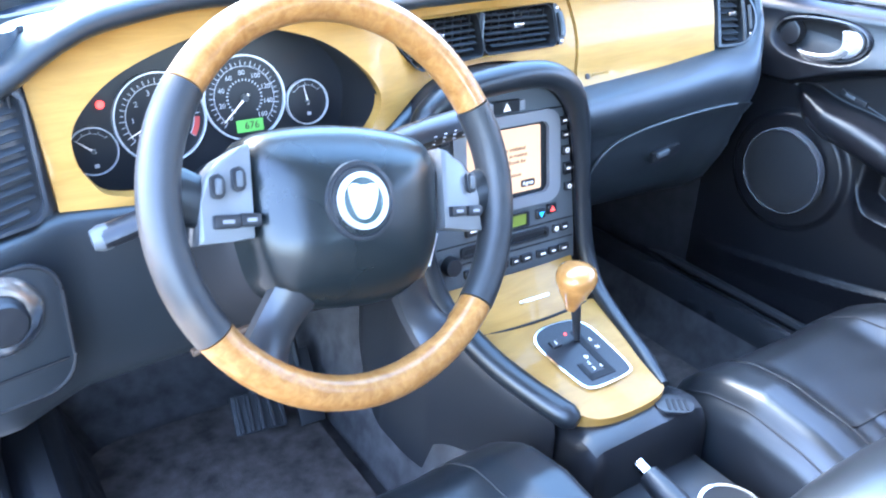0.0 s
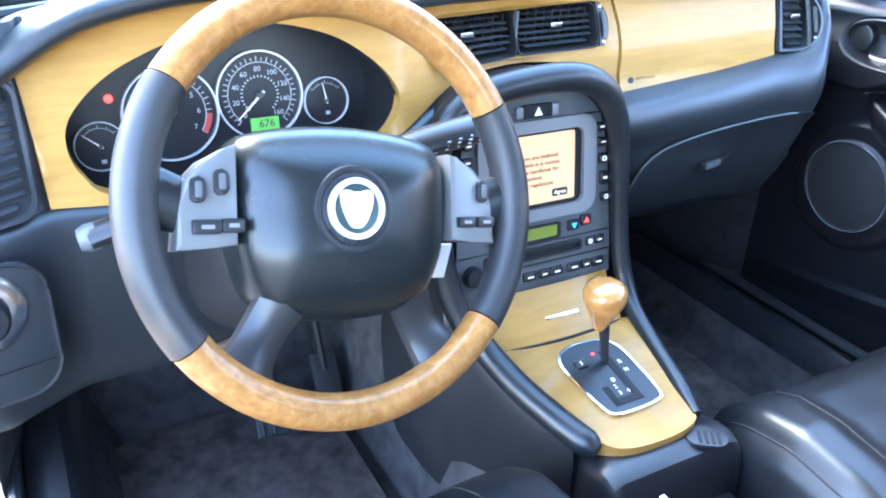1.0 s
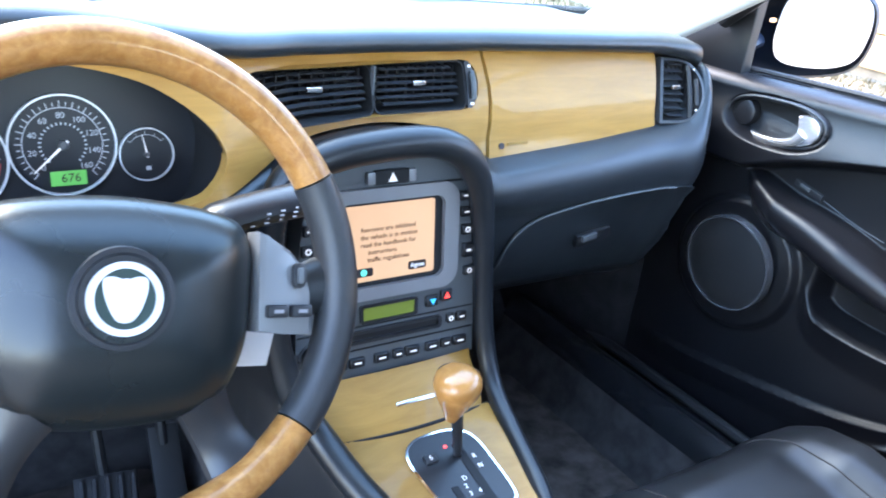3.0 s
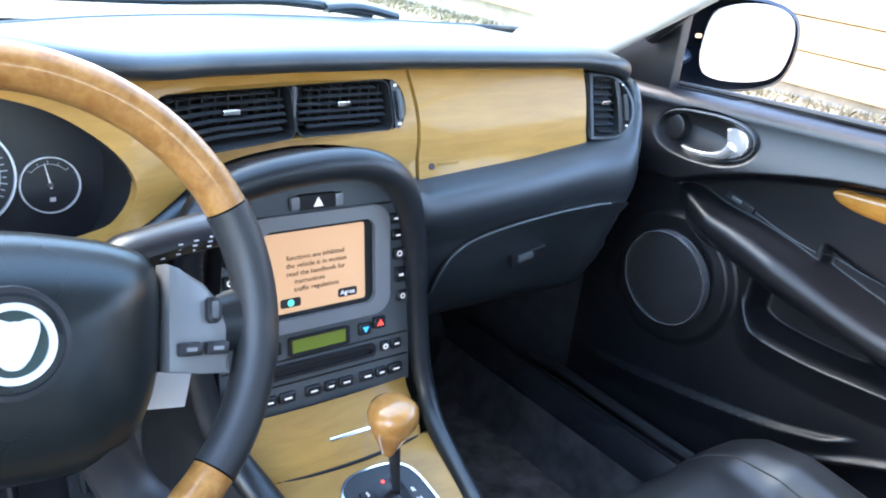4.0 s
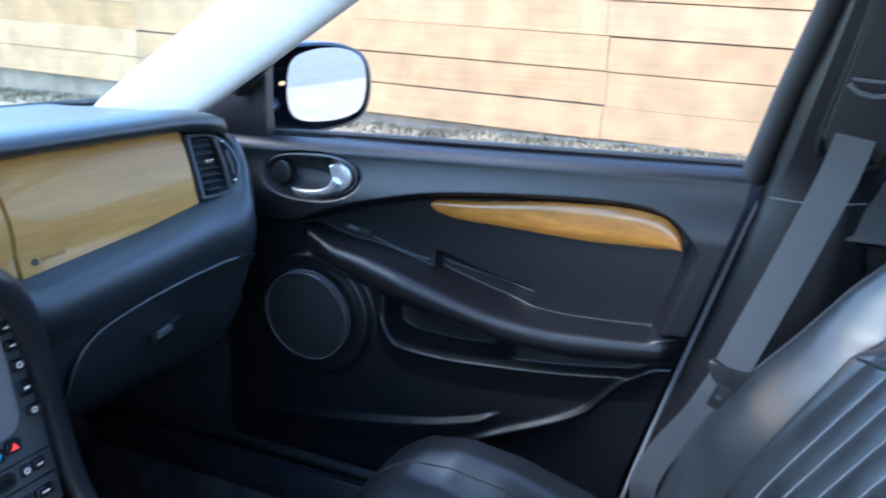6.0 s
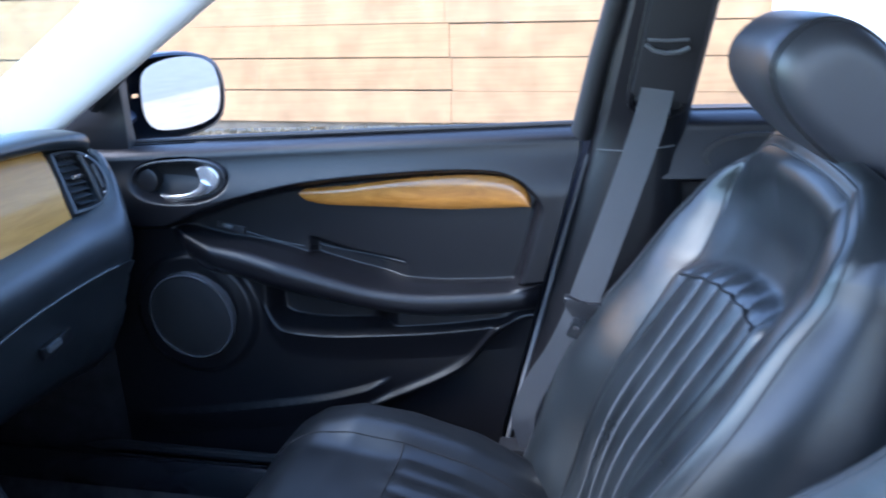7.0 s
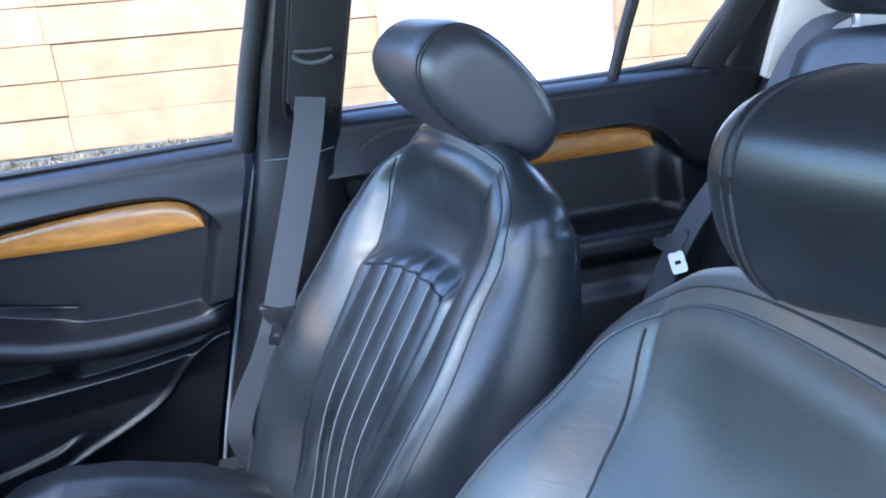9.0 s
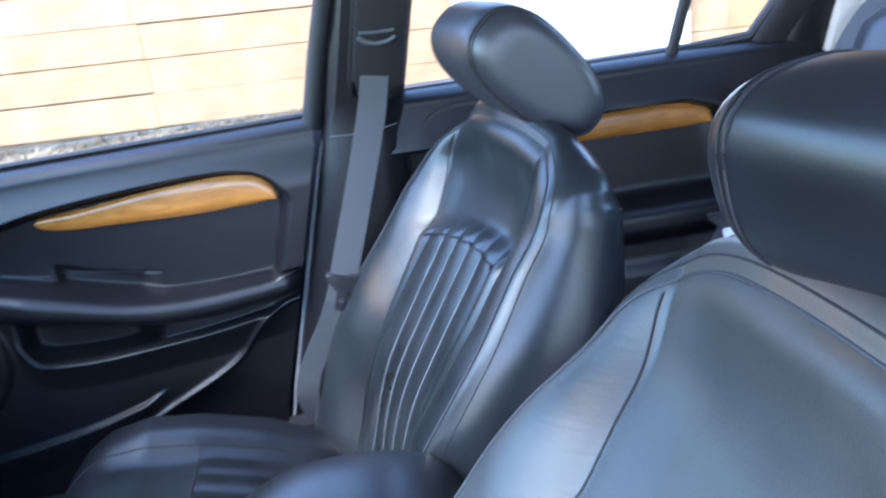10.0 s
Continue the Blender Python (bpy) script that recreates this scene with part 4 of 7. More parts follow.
part("cover_handle", bm, MATTCHROME, ash, "slim satin chrome pull")
# wood shifter plate
out = [(p.x, p.y) for p in spline([(-0.108, 0.084, 0), (-0.06, 0.0765, 0), (0.0, 0.0735, 0), (0.06, 0.0765, 0), (0.108, 0.084, 0), (0.106, 0.03, 0), (0.098, -0.03, 0), (0.088, -0.085, 0), (0.074, -0.108, 0), (0.045, -0.119, 0), (0.0, -0.122, 0), (-0.045, -0.119, 0), (-0.074, -0.108, 0), (-0.088, -0.085, 0), (-0.098, -0.03, 0), (-0.106, 0.03, 0)], 4, True)]


def on_plate(x, y):
    """The shifter plate tapers towards its rear end."""
    t = (0.084 - y) / 0.2
    return x * (0.94 - 0.10 * t) + 0.010 + 0.011 * t, 0.084 - (0.084 - y) * 0.88


out = [on_plate(x, y) for x, y in out]


def con_z(y):
    return 0.5605 - 0.225 * (0.084 - y)


def con_m(y, up=0.0):
    return Matrix.Translation((0, y, con_z(y) + up)) @ pose(0, 0, 0, 12.7, 0, 0).to_3x3().to_4x4()


bm = B()
f = [bm.verts.new((x, y, con_z(y))) for x, y in out]
g = [bm.verts.new((x * 1.0, y, con_z(y) - 0.022)) for x, y in out]
k = len(out)
ff = bm.faces.new(f)
for i in range(k):
    bm.faces.new((f[i], g[i], g[(i + 1) % k], f[(i + 1) % k]))
bmesh.ops.bevel(bm, geom=list(ff.edges), offset=0.006, segments=3, profile=0.6, affect='EDGES')
part("wood_plate", bm, WOOD, con, "glossy pale veneer shifter plate")
bm = B()
tube(bm, [(0.010 + 0.100 * a, 0.0846 - 0.0100 * (1 - a * a), 0.5575 + 0.002 * (1 - a * a)) for a in np.linspace(-1, 1, 17)], 0.0022, 8)
part("panel_joint", bm, DEEP, con, "dark gap between the two veneer panels")
# gate
gate = [(p.x, p.y) for p in spline([(0.0, 0.058, 0), (0.034, 0.052, 0), (0.052, 0.030, 0), (0.056, -0.02, 0), (0.055, -0.072, 0), (0.040, -0.084, 0), (0.0, -0.087, 0), (-0.030, -0.084, 0), (-0.042, -0.070, 0), (-0.052, -0.015, 0), (-0.054, 0.030, 0), (-0.035, 0.053, 0)], 5, True)]
gate = [(x * 0.88 + 0.015, y * 0.807 + 0.0152) for x, y in gate]
GM = con_m(0.003, 0.001) @ Matrix.Translation((0.0155, 0, 0))
gl = [(x - 0.0155, y - 0.003) for x, y in gate]
bm = B()
ring(bm, gl, [(x * 0.945, y * 0.96) for x, y in gl], GM, 0.0034)
part("gate_ring", bm, CHROME, con, "chrome shifter gate ring")
bm = B()
plate(bm, [(x * 0.95, y * 0.965) for x, y in gl], GM @ Matrix.Translation((0, 0, 0.0022)), 0.003)
gp = part("gate_plate", bm, PLASTIC, con, "black shifter gate plate")
bm = B()
for x, y, w, h in ((0.017, 0.000, 0.011, 0.074), (0.002, -0.040, 0.042, 0.010), (-0.015, -0.029, 0.009, 0.028)):
    box(bm, (GM @ Vector((x, y, 0.0026))), (w, h, 0.0016), GM, 0.0006, 1)
part("gate_slot", bm, DEEP, gp)
for s, x, y in (("D", 0.001, -0.010), ("2", -0.003, -0.020), ("3", -0.003, -0.030), ("4", 0.009, -0.030), ("N", 0.028, -0.001), ("R", 0.028, 0.013)):
    bm = B()
    lettering(bm, s, 0.008, GM @ Matrix.Translation((x, y, 0.0042)))
    part("gate_letter", bm, WHITE, gp)
bm = B()
box(bm, GM @ Vector((-0.022, 0.026, 0.003)), (0.016, 0.012, 0.004), GM, 0.001, 1)
sbtn = part("mode_button", bm, PLASTIC, gp)
bm = B()
lettering(bm, "S", 0.008, GM @ Matrix.Translation((-0.022, 0.026, 0.0054)))
part("mode_letter", bm, WHITE, sbtn)
bm = B()
plate(bm, circle(0.0020, 12), GM @ Matrix.Translation((0.003, 0.036, 0.0034)), 0.001)
part("park_lamp", bm, RED, gp)
# rear housing with a small grille
rows = []
for y, z, hw in ((-0.045, 0.500, 0.094), (-0.09, 0.505, 0.100), (-0.125, 0.511, 0.106), (-0.150, 0.511, 0.107), (-0.172, 0.505, 0.106), (-0.182, 0.490, 0.105), (-0.186, 0.44, 0.104), (-0.190, 0.36, 0.104)):
    rows.append([Vector((-hw - 0.006, y, 0.30)), Vector((-hw, y, z - 0.018)), Vector((-hw + 0.007, y, z - 0.006)), Vector((-hw + 0.02, y, z - 0.001)), Vector((0, y, z)), Vector((hw - 0.02, y, z - 0.001)), Vector((hw - 0.007, y, z - 0.006)), Vector((hw, y, z - 0.018)), Vector((hw + 0.006, y, 0.30))])
rows = [[Vector((p.x * 0.93 + 0.027, -0.028 + (p.y + 0.045) * 0.74, p.z)) for p in r] for r in rows]
bm = B()
quadgrid(bm, rows)
part("rear_housing", bm, PLASTIC, con, "black plastic rear housing")
bm = B()
plate(bm, rrect(0.050, 0.036, 0.017, 6), Matrix.Translation((0.078, -0.108, 0.5130)) @ Matrix.Rotation(radians(-35), 4, 'Z'), 0.004, 0.001)
gr = part("sensor_grille", bm, PLASTIC, con, "small slotted sensor grille")
for k in range(4):
    bm = B()
    box(bm, (0.074 + 0.0075 * (k - 1) * 0.82 + 0.002, -0.110 - 0.0075 * (k - 1) * 0.57, 0.5134), (0.0035, 0.021, 0.001), pose(0, 0, 0, 0, 0, -35))
    part("grille_slot", bm, DEEP, gr)
# tray behind with the cup holder
bm = B()
rows = []
for y in np.linspace(-0.128, -0.62, 9):
    z = 0.435 + 0.06 * smoothstep(-0.33, -0.42, y)
    rows.append([Vector((0.02 + a, y, b)) for a, b in ((-0.106, 0.28), (-0.100, z - 0.02), (-0.089, z), (0.0, z), (0.089, z), (0.100, z - 0.02), (0.106, 0.28))])
quadgrid(bm, rows)
part("tray", bm, PLASTIC, con, "black plastic console tray")
CM = Matrix.Translation((0.066, -0.225, 0.437))
bm = B()
ring(bm, circle(0.040, 40), circle(0.0355, 40), CM, 0.006)
part("cup_ring", bm, CHROME, con, "chrome cup holder ring")
bm = B()
lathe(bm, [(0.0355, 0.004), (0.034, -0.001), (0.033, -0.0005), (0.0, -0.0005)], CM @ Matrix.Translation((0, 0, 0.0)), 32)
part("cup_well", bm, DEEP, con)

# armrest lid
bm = B()
rows = []
for k in range(31):
    y = -0.335 - 0.275 * (0.5 - 0.5 * math.cos(math.pi * k / 30))
    e = abs((y + 0.4725) / 0.1375)
    f = max(0.0, 1 - e ** 3.0) ** 0.45
    hw = 0.110 * (0.80 + 0.20 * f)
    lift = 0.02 * smoothstep(-0.34, -0.46, y)
    row = [Vector((0.026 + hw * u, y, 0.580 + lift + 0.055 * f + 0.042 * f * (1 - abs(u) ** 2.6) ** 0.6)) for u in [math.sin(1.5708 * v) for v in np.linspace(-1, 1, 33)]]
    rows.append([Vector((0.026 - hw * 0.99, y, 0.52)), Vector((0.026 - hw * 1.01, y, 0.575))] + row + [Vector((0.026 + hw * 1.01, y, 0.575)), Vector((0.026 + hw * 0.99, y, 0.52))])
rows = [[Vector((p.x, p.y, 0.52)) for p in rows[0]]] + rows + [[Vector((p.x, p.y, 0.52)) for p in rows[-1]]]
quadgrid(bm, rows)
arm = part("armrest_lid", bm, LEATHER, con, "padded black leather armrest lid", smooth=75)
for sx in (-1, 1):
    bm = B()
    tube(bm, [(0.026 + sx * 0.1112 * (0.80 + 0.2 * max(0.0, 1 - abs((y + 0.4725) / 0.1375) ** 3.0) ** 0.45), y, 0.578) for y in np.linspace(-0.34, -0.605, 20)], 0.0014, 5)
    part("armrest_seam", bm, STITCH, arm)
bm = B()
box(bm, (0.024, -0.470, 0.475), (0.17, 0.25, 0.13), None, 0.012)
part("armrest_box", bm, PLASTIC, con, "black plastic armrest box")

brake = thing("handbrake", "black handbrake lever with a chrome release button", "handbrake", (-0.02, -0.24, 0.44))
bm = B()
tube(bm, [(-0.022, -0.165, 0.488), (-0.022, -0.20, 0.480), (-0.022, -0.28, 0.468), (-0.022, -0.36, 0.458), (-0.022, -0.44, 0.45)], lambda t: 0.0135 + 0.004 * math.sin(3.14 * min(1, t * 1.6)), 14)
part("grip", bm, LEATHER, brake, "black leather grip")
bm = B()
tube(bm, [(-0.022, -0.163, 0.4885), (-0.022, -0.152, 0.4905), (-0.022, -0.148, 0.491)], 0.0085, 14)
part("release_button", bm, CHROME, brake, "chrome release button")

shift = thing("gear_selector", "polished wood gear selector knob on a black stem", "gear lever", (0.012, 0.03, 0.55))
KX, KY = 0.022, 0.024
STEM = [(KX + 0.004, KY - 0.002, 0.552), (KX, KY + 0.004, 0.60), (KX - 0.004, KY + 0.008, 0.612)]
bm = B()
tube(bm, STEM, lambda t: 0.0045 + 0.005 * t, 12)
part("stem", bm, PLASTIC, shift)
bm = B()
KM = Matrix.Translation((KX - 0.004, KY + 0.008, 0.597)) @ pose(0, 0, 0, 6, -3, 0).to_3x3().to_4x4()
lathe(bm, [(0.0, 0.0), (0.0080, 0.0), (0.0105, 0.008), (0.0160, 0.020), (0.0220, 0.033), (0.0258, 0.043), (0.0268, 0.051), (0.0250, 0.0585), (0.0190, 0.0635), (0.010, 0.066), (0.0, 0.0668)], KM, 36)
part("knob", bm, KNOBWOOD, shift, "polished burr wood knob")

# ---- steering wheel ----
wheel = thing("steering_wheel", "steering wheel with burr wood and worn black leather rim", "steering wheel", (-0.329, -0.02, 0.845))
WX, WY = Vector((0.979, 0.046, -0.198)), Vector((0.160, 0.423, 0.892))
WX.normalize()
WZ = WX.cross(WY).normalized()
WY = WZ.cross(WX).normalized()
WM = Matrix.Translation((-0.327, -0.0215, 0.8435)) @ Matrix((WX, WY, WZ)).transposed().to_4x4()
RIM = 0.1735


def rim_arc(a0, a1, r, n, fat=1.0):
    bm = B()
    rows = []
    for k in range(n + 1):
        a = radians(a0 + (a1 - a0) * k / n)
        c = Vector((RIM * math.cos(a), RIM * math.sin(a), 0))
        u = c.normalized()
        rows.append([WM @ (c + u * (r * math.cos(6.28319 * q / 18)) + Vector((0, 0, r * 1.12 * fat * math.sin(6.28319 * q / 18)))) for q in range(18)])
    quadgrid(bm, rows, close_u=True, cap=True)
    return bm


for a0, a1 in ((31.5, 148.5), (218.5, 321.5)):
    part("wood_rim", rim_arc(a0, a1, 0.0160, 60), RIMWOOD, wheel, "polished burr wood rim section")
RIMLEATHER = material("worn_rim_leather", (0.020, 0.0212, 0.0225), 0.45, spec=0.5, bump=0.15, bump_scale=620, var=0.35, var_scale=18, edge_rough=0.3)
scuffs(RIMLEATHER, [((-0.522, -0.055, 0.827), (0.024, 0.05, 0.07)), ((-0.500, -0.071, 0.780), (0.03, 0.05, 0.05)), ((-0.525, -0.03, 0.90), (0.02, 0.04, 0.05)), ((-0.148, -0.01, 0.80), (0.018, 0.05, 0.05))])
for a0, a1 in ((-38.0, 31.0), (149.0, 218.0)):
    part("leather_rim", rim_arc(a0, a1, 0.0167, 40), RIMLEATHER, wheel, "worn black leather rim section")
# airbag pad
pad = [(p.x, p.y) for p in spline([(-0.097, 0.046, 0), (-0.099, 0.0, 0), (-0.095, -0.04, 0), (-0.080, -0.078, 0), (-0.052, -0.094, 0), (0.0, -0.099, 0), (0.052, -0.094, 0), (0.080, -0.078, 0), (0.095, -0.04, 0), (0.099, 0.0, 0), (0.097, 0.046, 0), (0.07, 0.061, 0), (0.0, 0.068, 0), (-0.07, 0.061, 0)], 5, True)]
bm = B()
rows = []
for s, h in ((0.98, -0.04), (1.0, -0.014), (0.995, -0.004), (0.975, 0.004), (0.93, 0.0105), (0.85, 0.0165), (0.70, 0.0235), (0.50, 0.0285), (0.28, 0.031), (0.02, 0.032)):
    ring_pts = [(x * s, (y + 0.015) * s - 0.015) for x, y in pad]
    rows.append([WM @ Vector((x, y, h - 0.22 * max(0.0, -0.042 - y) - 0.30 * max(0.0, y - 0.026) - 0.9 * max(0.0, abs(x) - 0.05) ** 2 * 4)) for x, y in ring_pts])
quadgrid(bm, rows, close_u=True, cap=True)
padob = part("airbag_pad", bm, HUB, wheel, "black leather-grained airbag pad", smooth=60)
BM = WM @ Matrix.Translation((-0.010, -0.005, 0.0312))
bm = B()
lathe(bm, [(0.0355, -0.004), (0.0345, 0.001), (0.031, 0.0015), (0.029, -0.001), (0.0, -0.001)], BM, 40)
part("badge_well", bm, PLASTIC, padob)
bm = B()
ring(bm, circle(0.0248, 40), circle(0.0203, 40), BM, 0.0045)
part("badge_ring", bm, BADGE, padob, "round badge with a bright ring")
bm = B()
plate(bm, circle(0.0215, 36), BM @ Matrix.Translation((0, 0, 0.0022)), 0.003)
part("badge_disc", bm, GREEN, padob)
bm = B()
plate(bm, [(p.x * 1.12, p.y * 1.1) for p in spline([(-0.013, 0.011, 0), (-0.008, 0.0135, 0), (0, 0.0115, 0), (0.008, 0.0135, 0), (0.013, 0.011, 0), (0.0115, 0.0, 0), (0.006, -0.012, 0), (0, -0.0145, 0), (-0.006, -0.012, 0), (-0.0115, 0.0, 0)], 4, True)], BM @ Matrix.Translation((0, 0, 0.0045)), 0.003, 0.001)
part("badge_shield", bm, BADGE, padob, "plain silver shield")
bm = B()
for dx, w in ((-0.012, 0.016), (0.008, 0.02)):
    box(bm, WM @ Vector((dx, -0.052, 0.0235)), (w, 0.004, 0.0012), WM, 0.0004, 1)
part("pad_marking", bm, PLASTIC, padob)
# button pods and spokes
for sx in (-1, 1):
    o = [(sx * x, y) for x, y in ((0.0985, 0.046), (0.106, 0.043), (0.126, 0.032), (0.139, 0.018), (0.143, -0.002), (0.147, -0.036), (0.120, -0.034), (0.0985, -0.032))]
    bm = B()
    plate(bm, o if sx > 0 else o[::-1], WM @ Matrix.Translation((0, 0, 0.008)), 0.022, 0.004)
    pod = part("switch_pod", bm, PODGREY, wheel, "satin grey switch pod")
    for x, y, w, h in (((0.124, -0.018, 0.022, 0.011), (0.102 + 0.002, -0.017, 0.018, 0.011), (0.112, 0.016, 0.010, 0.020), (0.130, 0.010, 0.010, 0.020)) if sx < 0 else ((0.134, -0.016, 0.018, 0.010), (0.113, -0.016, 0.018, 0.010), (0.132, 0.012, 0.010, 0.020))):
        bm = B()
        if h > 0.015:
            plate(bm, rrect(w * 1.15, h, w * 0.5, 6), WM @ Matrix.Translation((sx * x, y, 0.0125)), 0.006, 0.002)
        else:
            box(bm, WM @ Vector((sx * x, y, 0.010)), (w, h, 0.008), WM, 0.0022)
        pb = part("pod_switch", bm, PLASTIC, pod)
        if h < 0.015:
            bm = B()
            box(bm, WM @ Vector((sx * x, y, 0.0143)), (w * 0.45, h * 0.28, 0.0004), WM)
            part("switch_mark", bm, SILVER, pb)
        else:
            bm = B()
            box(bm, WM @ Vector((sx * x, y, 0.0128)), (w * 0.5, h * 0.62, 0.0036), WM, 0.0014)
            part("switch_roller", bm, GREY, pb, "grey thumb roller")
    # leather arm from the pod to the rim
    bm = B()
    tube(bm, [WM @ Vector(p) for p in ((sx * 0.138, -0.002, -0.004), (sx * 0.155, 0.004, -0.004), (sx * 0.172, 0.006, -0.002))], lambda t: 0.021 + 0.004 * t, 12, flat=0.45, up=WZ)
    part("rim_arm", bm, LEATHER_WORN, wheel)
    # lower spokes
    bm = B()
    rows = []
    for t in np.linspace(0, 1, 7):
        c = Vector((sx * (0.060 + 0.034 * t), -0.080 - 0.060 * t, -0.004 - 0.010 * math.sin(3.14 * t)))
        d = Vector((0.78, sx * 0.62 * 0.9, 0)).normalized()
        hw = 0.0215 - 0.003 * math.sin(3.14 * t) + 0.004 * t * t
        rows.append([WM @ (c + d * (hw * a) + Vector((0, 0, h))) for a, h in ((-1, -0.008), (-0.95, 0.002), (-0.6, 0.007), (0, 0.009), (0.6, 0.007), (0.95, 0.002), (1, -0.008))])
    quadgrid(bm, rows, close_u=True, cap=True)
    part("lower_spoke", bm, SATIN, wheel, "dark satin lower spoke")
# column shroud, stalks
col = thing("steering_column", "black steering column shroud with two control stalks", "steering column", (-0.33, 0.1, 0.78))
bm = B()
rows = []
for k, (d, r) in enumerate(((0.045, 0.070), (0.06, 0.084), (0.10, 0.092), (0.15, 0.096), (0.22, 0.100))):
    rows.append([WM @ Vector((r * math.cos(a) * 0.95, r * math.sin(a) * 0.95 - 0.01 * k * 0.4 - 0.012, -d)) for a in np.linspace(0, 6.28319, 24, endpoint=False)])
quadgrid(bm, rows, close_u=True, cap=True)
part("shroud", bm, DEEP, col, "black plastic column shroud")


def stalk(pts, r, lbl):
    bm = B()
    tube(bm, spline(pts, 4), r, 12, flat=0.75)
    s = part("stalk", bm, PLASTIC, col, lbl)
    return s


st = stalk([(-0.275, 0.055, 0.842), (-0.235, 0.060, 0.852), (-0.19, 0.064, 0.858), (-0.148, 0.066, 0.862)], lambda t: 0.011 + 0.0085 * smoothstep(0.15, 0.35, t), "black wiper stalk with white symbols")
bm = B()
for k in range(6):
    x = -0.222 + 0.0125 * k
    for q in range(3):
        box(bm, (x + 0.001 * q, 0.0448, 0.8485 + 0.0016 * k + 0.004 * q), (0.0036 if (k + q) % 3 else 0.0020, 0.0006, 0.0012))
part("stalk_symbols", bm, DIALPRINT, st)
bm = B()
lathe(bm, [(0.0, 0.012), (0.010, 0.010), (0.0125, 0.002), (0.0125, -0.006)], Matrix.Translation((-0.148, 0.066, 0.862)) @ pose(0, 0, 0, 0, 90, 0).to_3x3().to_4x4(), 14)
part("stalk_tip", bm, PLASTIC, st)
st2 = stalk([(-0.395, 0.055, 0.835), (-0.44, 0.060, 0.835), (-0.49, 0.064, 0.822), (-0.525, 0.066, 0.813)], lambda t: 0.009 + 0.005 * smoothstep(0.3, 0.6, t), "black indicator stalk")
bm = B()
lathe(bm, [(0.0, 0.010), (0.009, 0.009), (0.012, 0.002), (0.012, -0.006)], Matrix.Translation((-0.525, 0.066, 0.813)) @ pose(0, 0, 0, 0, -98, 0).to_3x3().to_4x4(), 14)
part("stalk_tip", bm, GREY, st2)
# hanging paper tag by the ignition
tag = B()
box(tag, (-0.208, 0.052, 0.728), (0.040, 0.002, 0.042), pose(0, 0, 0, 6, 8, -6), 0.0006, 1)
tagged(part("paper_tag", tag, PAPER), "white paper tag hanging behind the steering wheel", "tag")


# ---- passenger front door ----
def bump2(y, z, y0, z0, ry, rz, p=2.0, soft=0.78):
    d = (abs((y - y0) / ry) ** p + abs((z - z0) / rz) ** p)
    return smoothstep(1.0, soft, d)


ARM = [(0.205, 0.781), (0.178, 0.777), (0.12, 0.760), (0.06, 0.750), (0.0, 0.735), (-0.055, 0.718), (-0.11, 0.702), (-0.165, 0.690), (-0.24, 0.683), (-0.30, 0.684), (-0.366, 0.688), (-0.43, 0.695), (-0.5, 0.700)]
UNDER = [(0.205, 0.775), (0.190, 0.757), (0.17, 0.731), (0.11, 0.702), (0.05, 0.684), (0.007, 0.672), (-0.09, 0.653), (-0.184, 0.637), (-0.27, 0.633), (-0.354, 0.640), (-0.43, 0.650), (-0.5, 0.655)]
LIP = [(0.060, 0.655), (0.045, 0.630), (0.032, 0.614), (0.014, 0.603), (-0.02, 0.597), (-0.08, 0.595), (-0.14, 0.599), (-0.22, 0.606), (-0.28, 0.613), (-0.356, 0.625), (-0.42, 0.635), (-0.5, 0.645)]
BIN = [(0.34, 0.422), (0.24, 0.430), (0.17, 0.437), (0.067, 0.449), (-0.04, 0.467), (-0.12, 0.490), (-0.157, 0.507), (-0.25, 0.54)]
KICK = [(0.34, 0.36), (0.1, 0.385), (-0.05, 0.42), (-0.13, 0.452), (-0.185, 0.478), (-0.235, 0.502), (-0.278, 0.526), (-0.308, 0.550), (-0.343, 0.594), (-0.363, 0.614), (-0.405, 0.632), (-0.5, 0.640)]


def line_z(line, y):
    return smooth_list(-y, [-p[0] for p in line], [p[1] for p in line])


